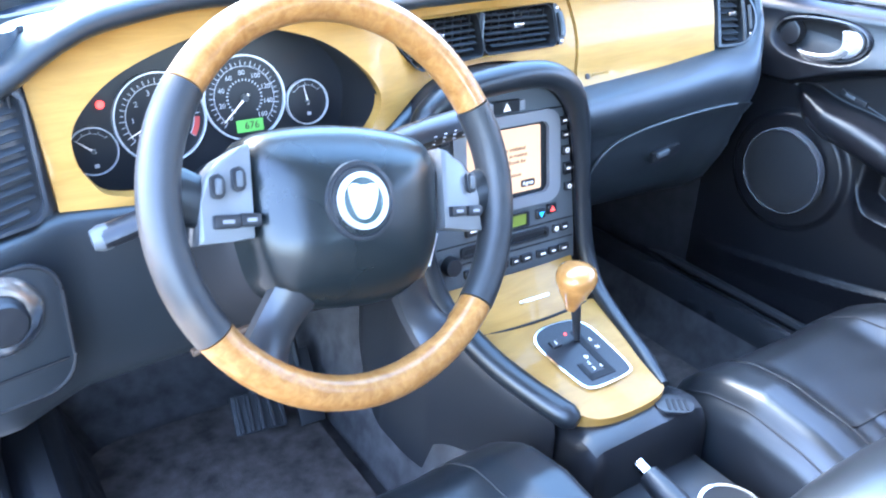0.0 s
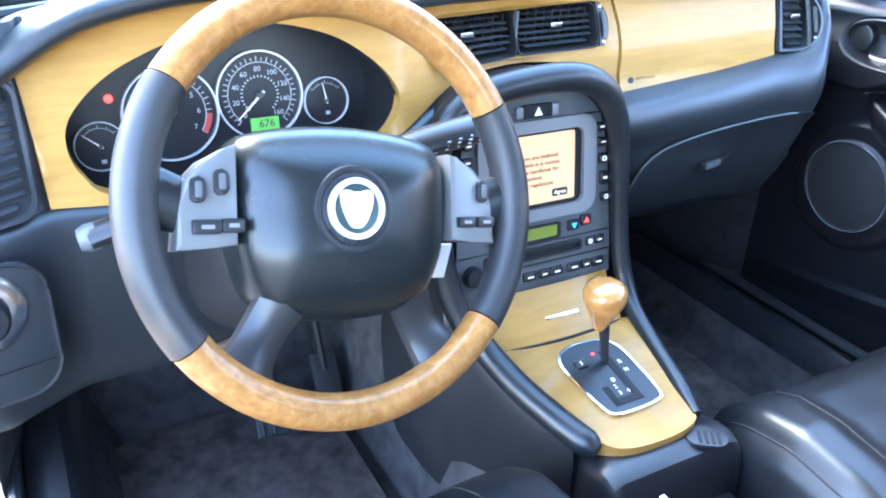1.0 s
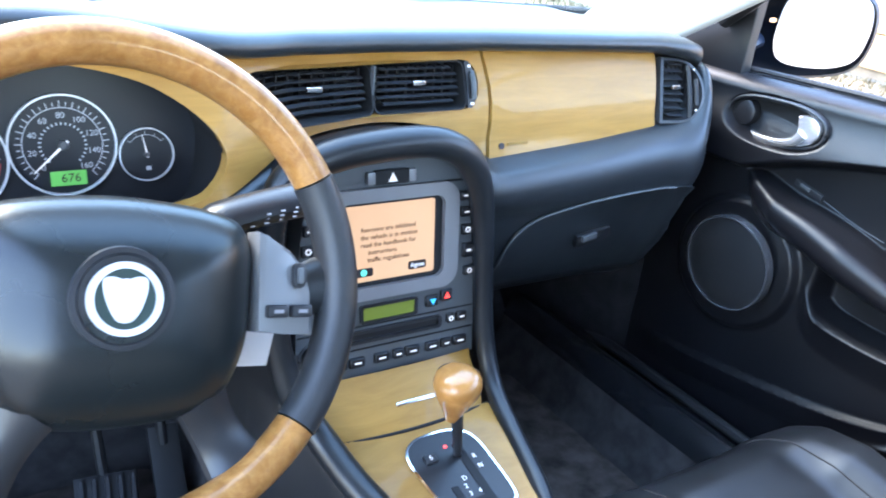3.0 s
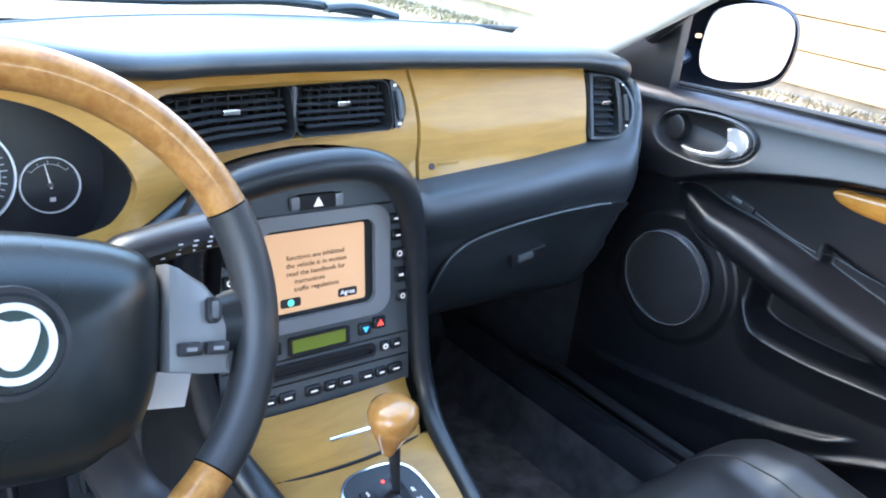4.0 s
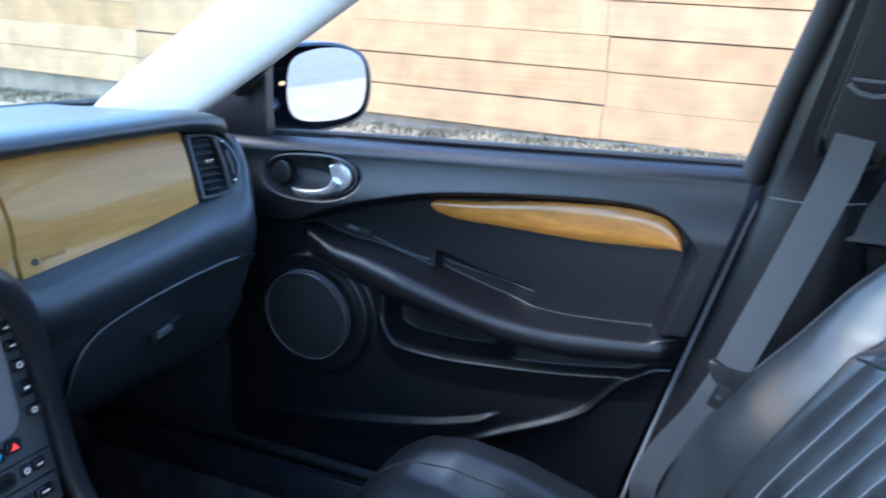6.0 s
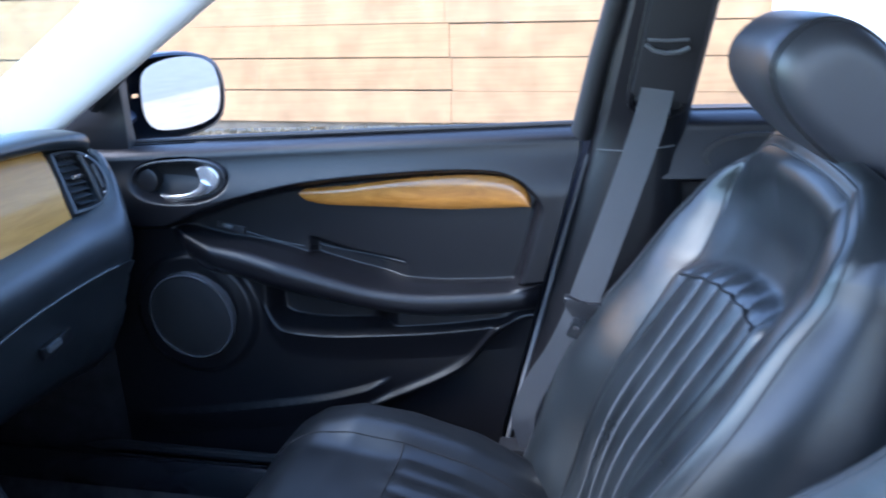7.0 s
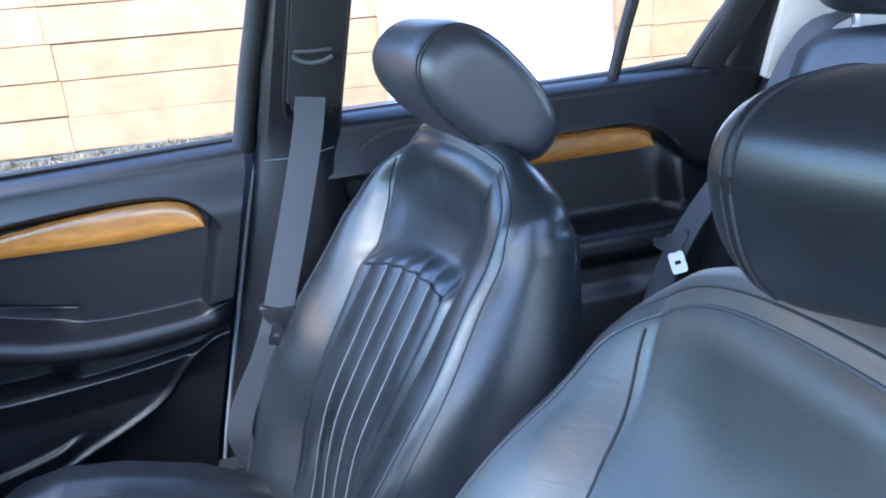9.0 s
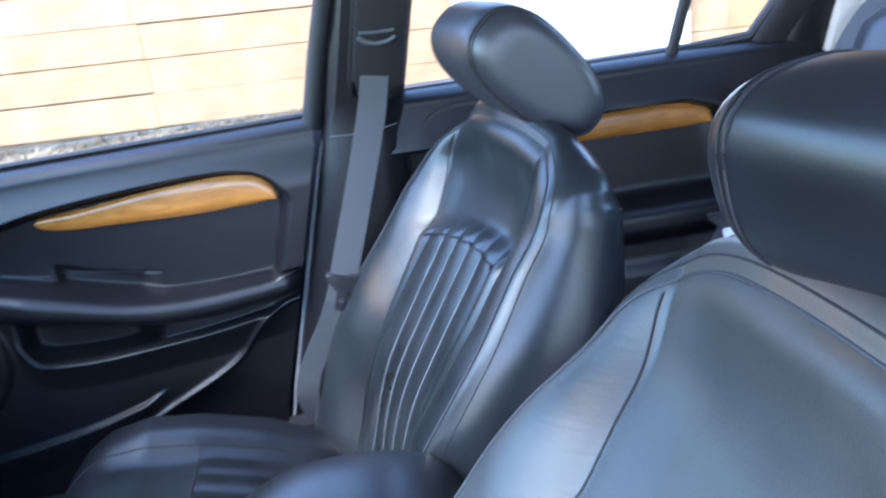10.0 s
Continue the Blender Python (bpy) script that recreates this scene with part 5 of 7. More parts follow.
def door_in(y, z):
    """How far the front door's inner skin stands inwards of x = 0.70."""
    a, u, l = line_z(ARM, y), line_z(UNDER, y), line_z(LIP, y)
    k, b = line_z(KICK, y), line_z(BIN, y)
    sill = lerp_list(y, [-0.5, 0.3], [0.934, 0.912])
    d = 0.020
    d -= 0.036 * (1 - max(0.0, 1 - max(0.0, min(1.0, (z - sill + 0.022) / 0.022)) ** 2) ** 0.5)
    # recess that holds the veneer and the pad
    top = smooth_list(y, [-0.434, -0.420, -0.40, -0.365, -0.294, -0.212, -0.124, -0.03, 0.068, 0.13, 0.197, 0.215], [0.815, 0.836, 0.855, 0.868, 0.871, 0.867, 0.860, 0.849, 0.828, 0.809, 0.782, 0.772])
    rear = -0.397 - 0.298 * (z - 0.706)
    over = smoothstep(top - 0.014, top + 0.006, z)
    behind = smoothstep(rear + 0.012, rear - 0.010, y)
    rim = (1 - (1 - over) * (1 - behind)) * smoothstep(a - 0.008, a + 0.006, z)
    d += (0.002 + 0.022 * smoothstep(sill - 0.020, sill - 0.10, z)) * rim
    d -= 0.024 * (1 - smoothstep(top - 0.009, top + 0.003, z)) * smoothstep(a - 0.006, a + 0.002, z) * smoothstep(rear - 0.002, rear + 0.014, y)
    # pull hollow behind the armrest
    d -= 0.016 * smoothstep(a - 0.004, a + 0.004, z) * smoothstep(a + 0.034, a + 0.020, z) * smoothstep(-0.21, -0.15, y) * smoothstep(-0.03, -0.045, y)
    # armrest: a rounded roll with a clear upper edge
    q = (a - z) / max(0.006, a - u)
    if 0 < q < 1:
        lean = (1 - abs(2 * q ** 0.8 - 1) ** 2.6) ** 0.55
        d += lerp_list(y, [-0.46, -0.2, 0.0, 0.12, 0.19], [0.030, 0.046, 0.052, 0.040, 0.012]) * smoothstep(0.200, 0.165, y) * smoothstep(-0.452, -0.40, y) * max(0.0, lean)
    # map pocket hollow under the armrest, and its lip
    hollow = smoothstep(l + 0.001, l + 0.008, z) * smoothstep(u + 0.004, u - 0.006, z) * smoothstep(0.046, 0.028, y) * smoothstep(-0.19, -0.13, y)
    d -= 0.042 * hollow
    q = (l + 0.003 - z) / 0.060
    if 0 < q < 1:
        d += 0.022 * smoothstep(0.060, 0.015, y) * max(0.0, 1 - q) ** 1.3 * min(1.0, q / 0.16) * smoothstep(-0.42, -0.33, y)
    # lower bin edge and the kick panel behind it
    q = (b + 0.003 - z) / 0.05
    if 0 < q < 1:
        d += 0.014 * min(1.0, q / 0.12) * (1 - q) ** 0.8 * smoothstep(-0.175, -0.12, y) * smoothstep(0.33, 0.24, y)
    d -= 0.012 * smoothstep(k + 0.003, k - 0.005, z) * smoothstep(0.0, -0.12, y)
    d += 0.009 * math.exp(-((z - k - 0.005) / 0.007) ** 2) * smoothstep(-0.02, -0.16, y)
    # speaker bulge, handle recess
    d += 0.012 * bump2(y, z, 0.174, 0.622, 0.115, 0.115)
    d -= 0.026 * bump2(y, z, 0.170, 0.860, 0.090, 0.039, 2.2, 0.5)
    # narrow in towards the front
    d += 0.020 * smoothstep(-0.1, 0.35, y)
    return d


def rear_edge(z):
    return lerp_list(z, [0.30, 0.44, 0.60, 0.89, 0.95], [-0.337, -0.361, -0.404, -0.486, -0.492])


door = thing("passenger_door", "closed car door with black vinyl panel and amber wood inlay", "car door", (0.70, -0.1, 0.30))
bm = B()
rows = []
for zr in list(np.linspace(0.30, 0.54, 84)) + list(np.linspace(0.5425, 0.79, 170)) + list(np.linspace(0.7915, 0.8735, 64)) + list(np.linspace(0.875, 0.938, 44)):
    follow = smoothstep(0.42, 0.62, zr) * smoothstep(0.86, 0.76, zr)
    row = []
    for t in np.linspace(0, 1, 270):
        y = 0.40 + (rear_edge(zr) - 0.40) * t
        z = zr + follow * (line_z(ARM, min(y, 0.16)) - 0.70)
        if zr > 0.875:
            z = 0.875 + (zr - 0.875) * (lerp_list(y, [-0.5, 0.3], [0.936, 0.914]) - 0.875) / 0.063
        row.append(Vector((0.70 - door_in(y, z), y, z)))
    rows.append(row)
vs = quadgrid(bm, rows)
ex = bmesh.ops.extrude_edge_only(bm, edges=[e for e in bm.edges if e.is_boundary])
for g in ex["geom"]:
    if isinstance(g, bmesh.types.BMVert):
        g.co.x = 0.75
part("door_panel", bm, VINYL, door, "black moulded vinyl door panel", smooth=60)


def inlay(parent, upper, lower, skin, off, name="wood_inlay", mat=None, lbl="glossy amber veneer inlay"):
    """A raised veneer strip between an upper and a lower line, as (y, z) pairs."""
    u, l = spline([(0, y, z) for y, z in upper], 6), spline([(0, y, z) for y, z in lower], 6)
    n = 28
    rows = []
    pick = lambda c, t: c[min(len(c) - 1, int(t * (len(c) - 1)))].lerp(c[min(len(c) - 1, int(t * (len(c) - 1)) + 1)], t * (len(c) - 1) % 1)
    for i in range(n + 1):
        t = i / n
        a, b = pick(u, t), pick(l, t)
        row = []
        for q in range(9):
            s = q / 8
            p = a.lerp(b, s)
            bulge = 0.006 * (1 - (2 * s - 1) ** 4)
            row.append(Vector((off - bulge, p.y, p.z)))
        rows.append(row)
    bm = B()
    quadgrid(bm, rows)
    ex = bmesh.ops.extrude_edge_only(bm, edges=[e for e in bm.edges if e.is_boundary])
    for g in ex["geom"]:
        if isinstance(g, bmesh.types.BMVert):
            g.co.x += 0.010
    return part(name, bm, mat or DOORWOOD, parent, lbl)


inlay(door, [(-0.029, 0.832), (-0.034, 0.8365), (-0.06, 0.839), (-0.112, 0.843), (-0.19, 0.853), (-0.27, 0.859), (-0.33, 0.8605), (-0.376, 0.855), (-0.398, 0.842), (-0.409, 0.826), (-0.411, 0.812)],
      [(-0.029, 0.831), (-0.033, 0.822), (-0.045, 0.816), (-0.085, 0.811), (-0.159, 0.809), (-0.246, 0.806), (-0.30, 0.8055), (-0.329, 0.807), (-0.37, 0.808), (-0.395, 0.809), (-0.411, 0.810)], None, 0.696)
# handle
HM = Matrix.Translation((0.6615, 0.170, 0.860)) @ Matrix(((0, 0, -1), (-1, 0, 0), (0, 1, 0))).to_4x4() @ Matrix.Rotation(radians(4), 4, 'Z')
bm = B()
ho = [(0.085 * math.copysign(abs(math.cos(a)) ** 0.72, math.cos(a)), 0.0335 * math.copysign(abs(math.sin(a)) ** 0.80, math.sin(a)) * (1 - 0.10 * math.cos(a))) for a in np.linspace(0, 6.28319, 48, endpoint=False)]
for k, r in ((1.0, 0.0026), (0.90, 0.0018)):
    tube(bm, [HM @ Vector((x * k, y * k, 0.003 if k > 0.95 else 0.0)) for x, y in ho], r, 8, closed=True)
hs = part("handle_surround", bm, PLASTIC, door, "black oval handle surround")
bm = B()
quadgrid(bm, [[HM @ Vector((x * k, y * k, h)) for x, y in ho] for k, h in ((1.05, -0.004), (1.03, 0.0005), (1.0, 0.0005), (0.9, -0.0015), (0.82, -0.016), (0.5, -0.021), (0.02, -0.022))], close_u=True)
part("handle_cup", bm, DEEP, hs, "dark handle cup")
bm = B()
lathe(bm, [(0.0, 0.006), (0.017, 0.007), (0.0205, 0.005), (0.0215, -0.01)], HM @ Matrix.Translation((-0.062, 0.004, -0.006)), 28)
part("lock_dial", bm, PLASTIC, hs)
bm = B()
tube(bm, [HM @ Vector(p) for p in spline([(-0.046, -0.026, -0.008), (-0.02, -0.0275, 0.0), (0.015, -0.026, 0.004), (0.040, -0.019, 0.006), (0.052, -0.006, 0.006)], 5)], lambda t: 0.0042 + 0.005 * smoothstep(0.4, 1.0, t), 12, flat=0.85, up=(1, 0, 0))
lever = [(p.x, p.y) for p in spline([(0.036, -0.024, 0), (0.060, -0.022, 0), (0.076, -0.006, 0), (0.073, 0.012, 0), (0.058, 0.020, 0), (0.038, 0.018, 0), (0.045, 0.006, 0), (0.040, -0.010, 0)], 4, True)]
plate(bm, lever, HM @ Matrix.Translation((0, 0, 0.0065)), 0.010, 0.003, 3)
part("door_handle", bm, HANDLEMETAL, hs, "chrome door release lever")
# speaker
DS = Matrix.Translation((0.6405, 0.173, 0.625)) @ Matrix(((0, 0, -1), (-1, 0, 0), (0, 1, 0))).to_4x4() @ Matrix.Rotation(radians(4), 4, 'X')
bm = B()
lathe(bm, [(0.0798, -0.012), (0.0796, 0.001), (0.0785, 0.0036), (0.0765, 0.0036), (0.0755, 0.0)], DS, 64)
sp = part("speaker_ring", bm, DARKCHROME, door, "thin dark chrome speaker ring")
bm = B()
lathe(bm, [(0.076, 0.0), (0.070, 0.003), (0.04, 0.006), (0.0, 0.007)], DS, 40)
part("speaker_grille", bm, material("speaker_cloth", (0.007, 0.0072, 0.0085), 0.8, bump=1.0, bump_scale=1400), sp, "black speaker grille")
# window switch and pull edges behind the armrest
bm = B()
box(bm, (0.702 - door_in(0.105, 0.772), 0.105, 0.771), (0.010, 0.052, 0.012), pose(0, 0, 0, 14, 0, 0), 0.002)
wsw = part("window_switch", bm, PLASTIC, door, "window switch")
bm = B()
box(bm, (0.696 - door_in(0.105, 0.772), 0.110, 0.774), (0.004, 0.018, 0.006), pose(0, 0, 0, 14, 0, 0), 0.001)
part("switch_rocker", bm, GREY, wsw)
for line in ([(0.078, 0.763), (0.05, 0.754), (0.026, 0.747), (0.0, 0.741), (-0.024, 0.737)], [(-0.034, 0.738), (-0.062, 0.732), (-0.092, 0.726), (-0.149, 0.719), (-0.199, 0.712)]):
    bm = B()
    tube(bm, [(0.70 - door_in(p.y, p.z) - 0.0004, p.y, p.z) for p in spline([(0, y, z) for y, z in line], 6)], 0.0011, 6)
    part("door_pull_edge", bm, PLASTIC, door, "thin raised edge of a door pull")
# window glass, weather strip, frame
bm = B()
quadgrid(bm, [[Vector((0.722 - 0.14 * t, y, 0.92 + 0.34 * t)) for y in np.linspace(0.36 - 0.42 * t, -0.50 - 0.03 * t, 6)] for t in np.linspace(0, 1, 6)])
wg = part("window_glass", bm, GLASS, door, "clear side window")
wg.visible_shadow = False
bm = B()
tube(bm, [(0.714, 0.34, 0.914), (0.714, 0.1, 0.923), (0.714, -0.2, 0.930), (0.714, -0.5, 0.936)], 0.006, 8, flat=0.8)
part("weather_strip", bm, RUBBER, door)
bm = B()
tube(bm, [(0.704, -0.489, 0.922), (0.700, -0.493, 0.935), (0.672, -0.518, 1.03), (0.638, -0.548, 1.13), (0.60, -0.578, 1.24)], 0.025, 14, flat=0.7, up=(0, 1, 0))
part("window_frame_rear", bm, DEEP, door, "black window frame")
bm = B()
tube(bm, [(0.60, -0.555, 1.24), (0.59, -0.3, 1.25), (0.585, -0.1, 1.225), (0.60, 0.05, 1.165), (0.64, 0.20, 1.07), (0.675, 0.32, 0.985)], 0.014, 8)
part("window_frame_top", bm, RUBBER, door, "black window frame")
bm = B()
plate(bm, [(-0.428, 0.935), (-0.33, 1.004), (-0.266, 1.046), (-0.268, 0.96), (-0.266, 0.905), (-0.34, 0.895), (-0.40, 0.90)], Matrix(((0, 0, -1, 0.680), (-1, 0, 0, 0), (0, 1, 0, 0), (0, 0, 0, 1))), 0.02, 0.003)
part("mirror_corner_trim", bm, PLASTIC, door, "black triangular corner trim")
bm = B()
tube(bm, [(0.70, -0.503, 0.895), (0.692, -0.498, 0.885), (0.69, -0.461, 0.76), (0.69, -0.418, 0.606), (0.69, -0.379, 0.462), (0.69, -0.35, 0.34)], 0.0035, 8)
part("door_edge_seal", bm, material("grey_seal", (0.20, 0.20, 0.21), 0.5), door)

mir = thing("wing_mirror", "dark blue wing mirror outside the passenger door", "wing mirror", (0.86, 0.30, 0.92))
MM = Matrix.Translation((0.866, 0.285, 0.980)) @ Euler((radians(90), 0, radians(-24))).to_matrix().to_4x4()
mo = [(p.x, p.y) for p in spline([(-0.092, -0.040, 0), (-0.098, 0.0, 0), (-0.085, 0.043, 0), (-0.03, 0.060, 0), (0.04, 0.060, 0), (0.085, 0.042, 0), (0.096, 0.0, 0), (0.080, -0.044, 0), (0.02, -0.060, 0), (-0.06, -0.058, 0)], 5, True)]
bm = B()
rows = []
for s, h in ((0.94, 0.004), (1.0, 0.0), (1.03, -0.012), (1.02, -0.05), (0.85, -0.085), (0.5, -0.105), (0.05, -0.11)):
    rows.append([MM @ Vector((x * s * 1.37 - 0.012, y * s * 1.31 - 0.004, h)) for x, y in mo])
quadgrid(bm, rows, close_u=True)
part("mirror_shell", bm, BLUEPAINT, mir, "dark blue painted shell")
bm = B()
plate(bm, [(x * 0.90 + 0.020, y * 1.08 + 0.001) for x, y in mo], MM @ Matrix.Translation((0, 0, 0.0015)), 0.004)
part("mirror_glass", bm, MIRROR, mir, "mirror glass")
bm = B()
tube(bm, [(0.70, 0.345, 0.925), (0.74, 0.35, 0.935), (0.80, 0.35, 0.95)], lambda t: 0.034 - 0.008 * t, 12, flat=0.6)
part("mirror_arm", bm, BLUEPAINT, mir)


# ---- rear door and pillar ----
def rear_in(y, z):
    d = 0.02 - 0.034 * (1 - max(0.0, 1 - max(0.0, min(1.0, (z - 0.930) / 0.022)) ** 2) ** 0.5)
    top = lerp_list(y, [-1.26, -1.215, -1.18, -1.15, -1.11, -1.0, -0.8], [0.78, 0.80, 0.835, 0.860, 0.874, 0.878, 0.86])
    d += (0.004 + 0.020 * max(0.0, min(1.0, (0.93 - z) / (0.93 - top)))) * smoothstep(top - 0.010, top + 0.002, z)
    d -= 0.02 * smoothstep(top + 0.004, top - 0.012, z) * smoothstep(0.705, 0.715, z) * smoothstep(-1.205, -1.165, y)
    d += 0.05 * math.exp(-((z - 0.682) / 0.032) ** 4) * smoothstep(-1.25, -1.18, y)
    d -= 0.012 * smoothstep(0.565, 0.60, z) * smoothstep(0.645, 0.625, z) * smoothstep(-1.18, -1.1, y)
    d += 0.012 * math.exp(-((y + 1.20 - 0.25 * (z - 0.75)) / 0.028) ** 2) * smoothstep(0.69, 0.72, z) * smoothstep(0.87, 0.78, z)
    return d


rdoor = thing("rear_door", "closed rear car door with black panel and wood inlay", "car door", (0.70, -1.0, 0.30))
bm = B()
rows = [[Vector((0.70 - rear_in(y, z), y, z)) for y in np.linspace(-0.60, -1.34, 150)] for z in list(np.linspace(0.36, 0.90, 130)) + list(np.linspace(0.904, 0.955, 34))]
quadgrid(bm, rows)
ex = bmesh.ops.extrude_edge_only(bm, edges=[e for e in bm.edges if e.is_boundary])
for g in ex["geom"]:
    if isinstance(g, bmesh.types.BMVert):
        g.co.x = 0.75
part("door_panel", bm, VINYL, rdoor, "black moulded vinyl door panel", smooth=60)
inlay(rdoor, [(-0.78, 0.850), (-0.88, 0.862), (-0.97, 0.868), (-1.05, 0.868), (-1.11, 0.865), (-1.145, 0.859), (-1.158, 0.845), (-1.16, 0.827)],
      [(-0.78, 0.828), (-0.88, 0.827), (-0.97, 0.826), (-1.03, 0.8255), (-1.08, 0.825), (-1.12, 0.825), (-1.145, 0.825), (-1.16, 0.8255)], None, 0.694)
bm = B()
ring(bm, circle(0.075, 32, 0, 0, 0.034), circle(0.068, 32, 0, 0, 0.028), Matrix.Translation((0.668, -0.735, 0.893)) @ Matrix(((0, 0, -1), (-1, 0, 0), (0, 1, 0))).to_4x4(), 0.006)
part("handle_surround", bm, PLASTIC, rdoor, "black oval handle surround")
bm = B()
quadgrid(bm, [[Vector((0.722 - 0.14 * t, y, 0.935 + 0.34 * t)) for y in np.linspace(-0.64, -1.30 - 0.10 * t, 6)] for t in np.linspace(0, 1, 5)])
rg = part("window_glass", bm, GLASS, rdoor, "clear rear side window")
rg.visible_shadow = False
bm = B()
tube(bm, [(0.706, -1.094, 0.938), (0.675, -1.108, 1.03), (0.638, -1.13, 1.14), (0.60, -1.15, 1.25)], 0.013, 8, flat=0.7, up=(0, 1, 0))
part("window_divider", bm, DEEP, rdoor, "black window divider bar")
bm = B()
tube(bm, [(0.714, -0.62, 0.940), (0.716, -0.8, 0.945), (0.716, -1.1, 0.948), (0.708, -1.235, 0.957), (0.692, -1.28, 1.02), (0.66, -1.345, 1.11), (0.60, -1.43, 1.25)], 0.010, 8)
part("weather_strip", bm, RUBBER, rdoor)
bm = B()
tube(bm, [(0.704, -1.255, 0.925), (0.692, -1.274, 0.962), (0.676, -1.302, 1.01), (0.655, -1.337, 1.08), (0.60, -1.43, 1.25)], 0.029, 14, flat=0.35, up=(1, 0, 0))
part("window_frame_rear", bm, DEEP, rdoor, "black rear window frame")

bp = thing("centre_pillar", "black pillar trim between the doors with belt height adjuster", "pillar", (0.68, -0.58, 0.3), kind="structure")
bm = B()
rows = []
for z in np.linspace(0.28, 1.31, 36):
    yf = lerp_list(z, [0.28, 0.5, 0.90, 1.30], [-0.345, -0.385, -0.500, -0.590])
    yr = lerp_list(z, [0.28, 0.5, 0.90, 1.30], [-0.66, -0.65, -0.634, -0.715])
    xi = lerp_list(z, [0.28, 0.5, 0.93, 1.27], [0.655, 0.655, 0.655, 0.56])
    g = 0.004 * math.exp(-((z - 0.905) / 0.005) ** 2)
    rows.append([Vector((xi + a + g, yf + (yr - yf) * b, z)) for a, b in ((0.06, 0.0), (0.02, 0.03), (0.004, 0.14), (0.0, 0.3), (0.0, 0.7), (0.004, 0.86), (0.02, 0.97), (0.06, 1.0))])
quadgrid(bm, rows)
part("pillar_trim", bm, VINYL, bp, "black plastic pillar trim")
bm = B()
pm = lambda y, z, up=0.0: Matrix.Translation((lerp_list(z, [0.93, 1.27], [0.653, 0.558]) - up, y, z)) @ Matrix(((0, 0, -1), (-1, 0, 0), (0, 1, 0))).to_4x4() @ Matrix.Rotation(radians(-11), 4, 'Z') @ Matrix.Rotation(radians(15), 4, 'X')
box(bm, pm(-0.622, 1.095, 0.002).translation, (0.078, 0.24, 0.026), pm(-0.6, 1.09), 0.006)
hz2 = part("adjuster_housing", bm, DEEP, bp, "black belt adjuster housing")
bm = B()
tube(bm, [pm(y, z, 0.023).translation for y, z in ((-0.580, 1.054), (-0.59, 1.046), (-0.605, 1.042), (-0.622, 1.043), (-0.634, 1.048))], 0.0032, 8)
tube(bm, [pm(y, z, 0.021).translation for y, z in ((-0.582, 1.060), (-0.605, 1.058), (-0.634, 1.058))], 0.0022, 8)
part("adjuster_grip", bm, GREY, hz2)
bm = B()
box(bm, pm(-0.598, 0.978, 0.004).translation, (0.062, 0.016, 0.014), pm(-0.6, 0.985), 0.004)
part("belt_slot", bm, DEEP, hz2)
bm = B()
tube(bm, [pm(p.y - 0.2 * (p.z - 0.97), p.z, 0.003).translation for p in spline([(0, -0.556, 1.20), (0, -0.556, 1.08), (0, -0.557, 0.985), (0, -0.570, 0.962), (0, -0.60, 0.955), (0, -0.626, 0.960), (0, -0.636, 0.985), (0, -0.637, 1.08), (0, -0.637, 1.20)], 4)], 0.0042, 8)
part("adjuster_surround", bm, VINYL, bp, "rounded edge of the adjuster recess")
bm = B()
tube(bm, [(0.6545, -0.515, 0.906), (0.6540, -0.55, 0.904), (0.6540, -0.59, 0.906), (0.6545, -0.622, 0.911)], 0.0012, 6)
part("pillar_joint", bm, GREY, bp)


# ---- seats ----
SX = 0.352


def crest_y(z):
    """How far forward the side bolsters of a backrest reach."""
    return smooth_list(z, [0.36, 0.42, 0.50, 0.56, 0.615, 0.66, 0.71, 0.765, 0.83, 0.87, 0.91, 0.95], [-0.415, -0.440, -0.468, -0.486, -0.508, -0.534, -0.569, -0.609, -0.653, -0.682, -0.694, -0.690])


def rear_y(z):
    return smooth_list(z, [0.36, 0.5, 0.75, 0.80, 0.88, 0.93, 0.98], [-0.65, -0.704, -0.768, -0.779, -0.786, -0.780, -0.752])


def half_w(z):
    """Half the width of a backrest between its outer seams."""
    return smooth_list(z, [0.36, 0.55, 0.70, 0.80, 0.88, 0.92], [0.222, 0.227, 0.222, 0.214, 0.210, 0.209])


def bolster_w(z, far):
    """Half the width of the middle panel, towards the tunnel or the door."""
    if far:
        return smooth_list(z, [0.36, 0.56, 0.70, 0.79, 0.84, 0.89, 0.93, 0.96], [0.120, 0.122, 0.130, 0.143, 0.160, 0.175, 0.184, 0.188])
    return smooth_list(z, [0.36, 0.56, 0.70, 0.79, 0.84, 0.89, 0.93, 0.96], [0.120, 0.122, 0.130, 0.135, 0.132, 0.135, 0.140, 0.144])


def arch(a):
    """Upper end of the fluted insert."""
    return 0.809 - 0.10 * a - 0.9 * a * a


def sink(a, z):
    """Depth of the middle panel below the bolsters; the fluted insert stands proud of it."""
    insert = smooth_list(z, [0.36, 0.52, 0.66, 0.76, 0.83], [0.056, 0.056, 0.049, 0.038, 0.034])
    panel = smooth_list(z, [0.70, 0.76, 0.80, 0.84, 0.88, 0.92, 0.955], [0.050, 0.052, 0.050, 0.043, 0.029, 0.013, 0.002])
    t = arch(a)
    return insert + (panel - insert) * smoothstep(t - 0.006, t + 0.026, z)


SHOULDER = 0.884


def crown(u):
    """Height of the seam over the top of a backrest; u from -1 to 1 across."""
    p, q = (2.3, 2.0) if u < 0 else (3.6, 2.2)
    return SHOULDER + 0.072 * max(0.0, 1 - abs(u) ** p) ** (1 / q)


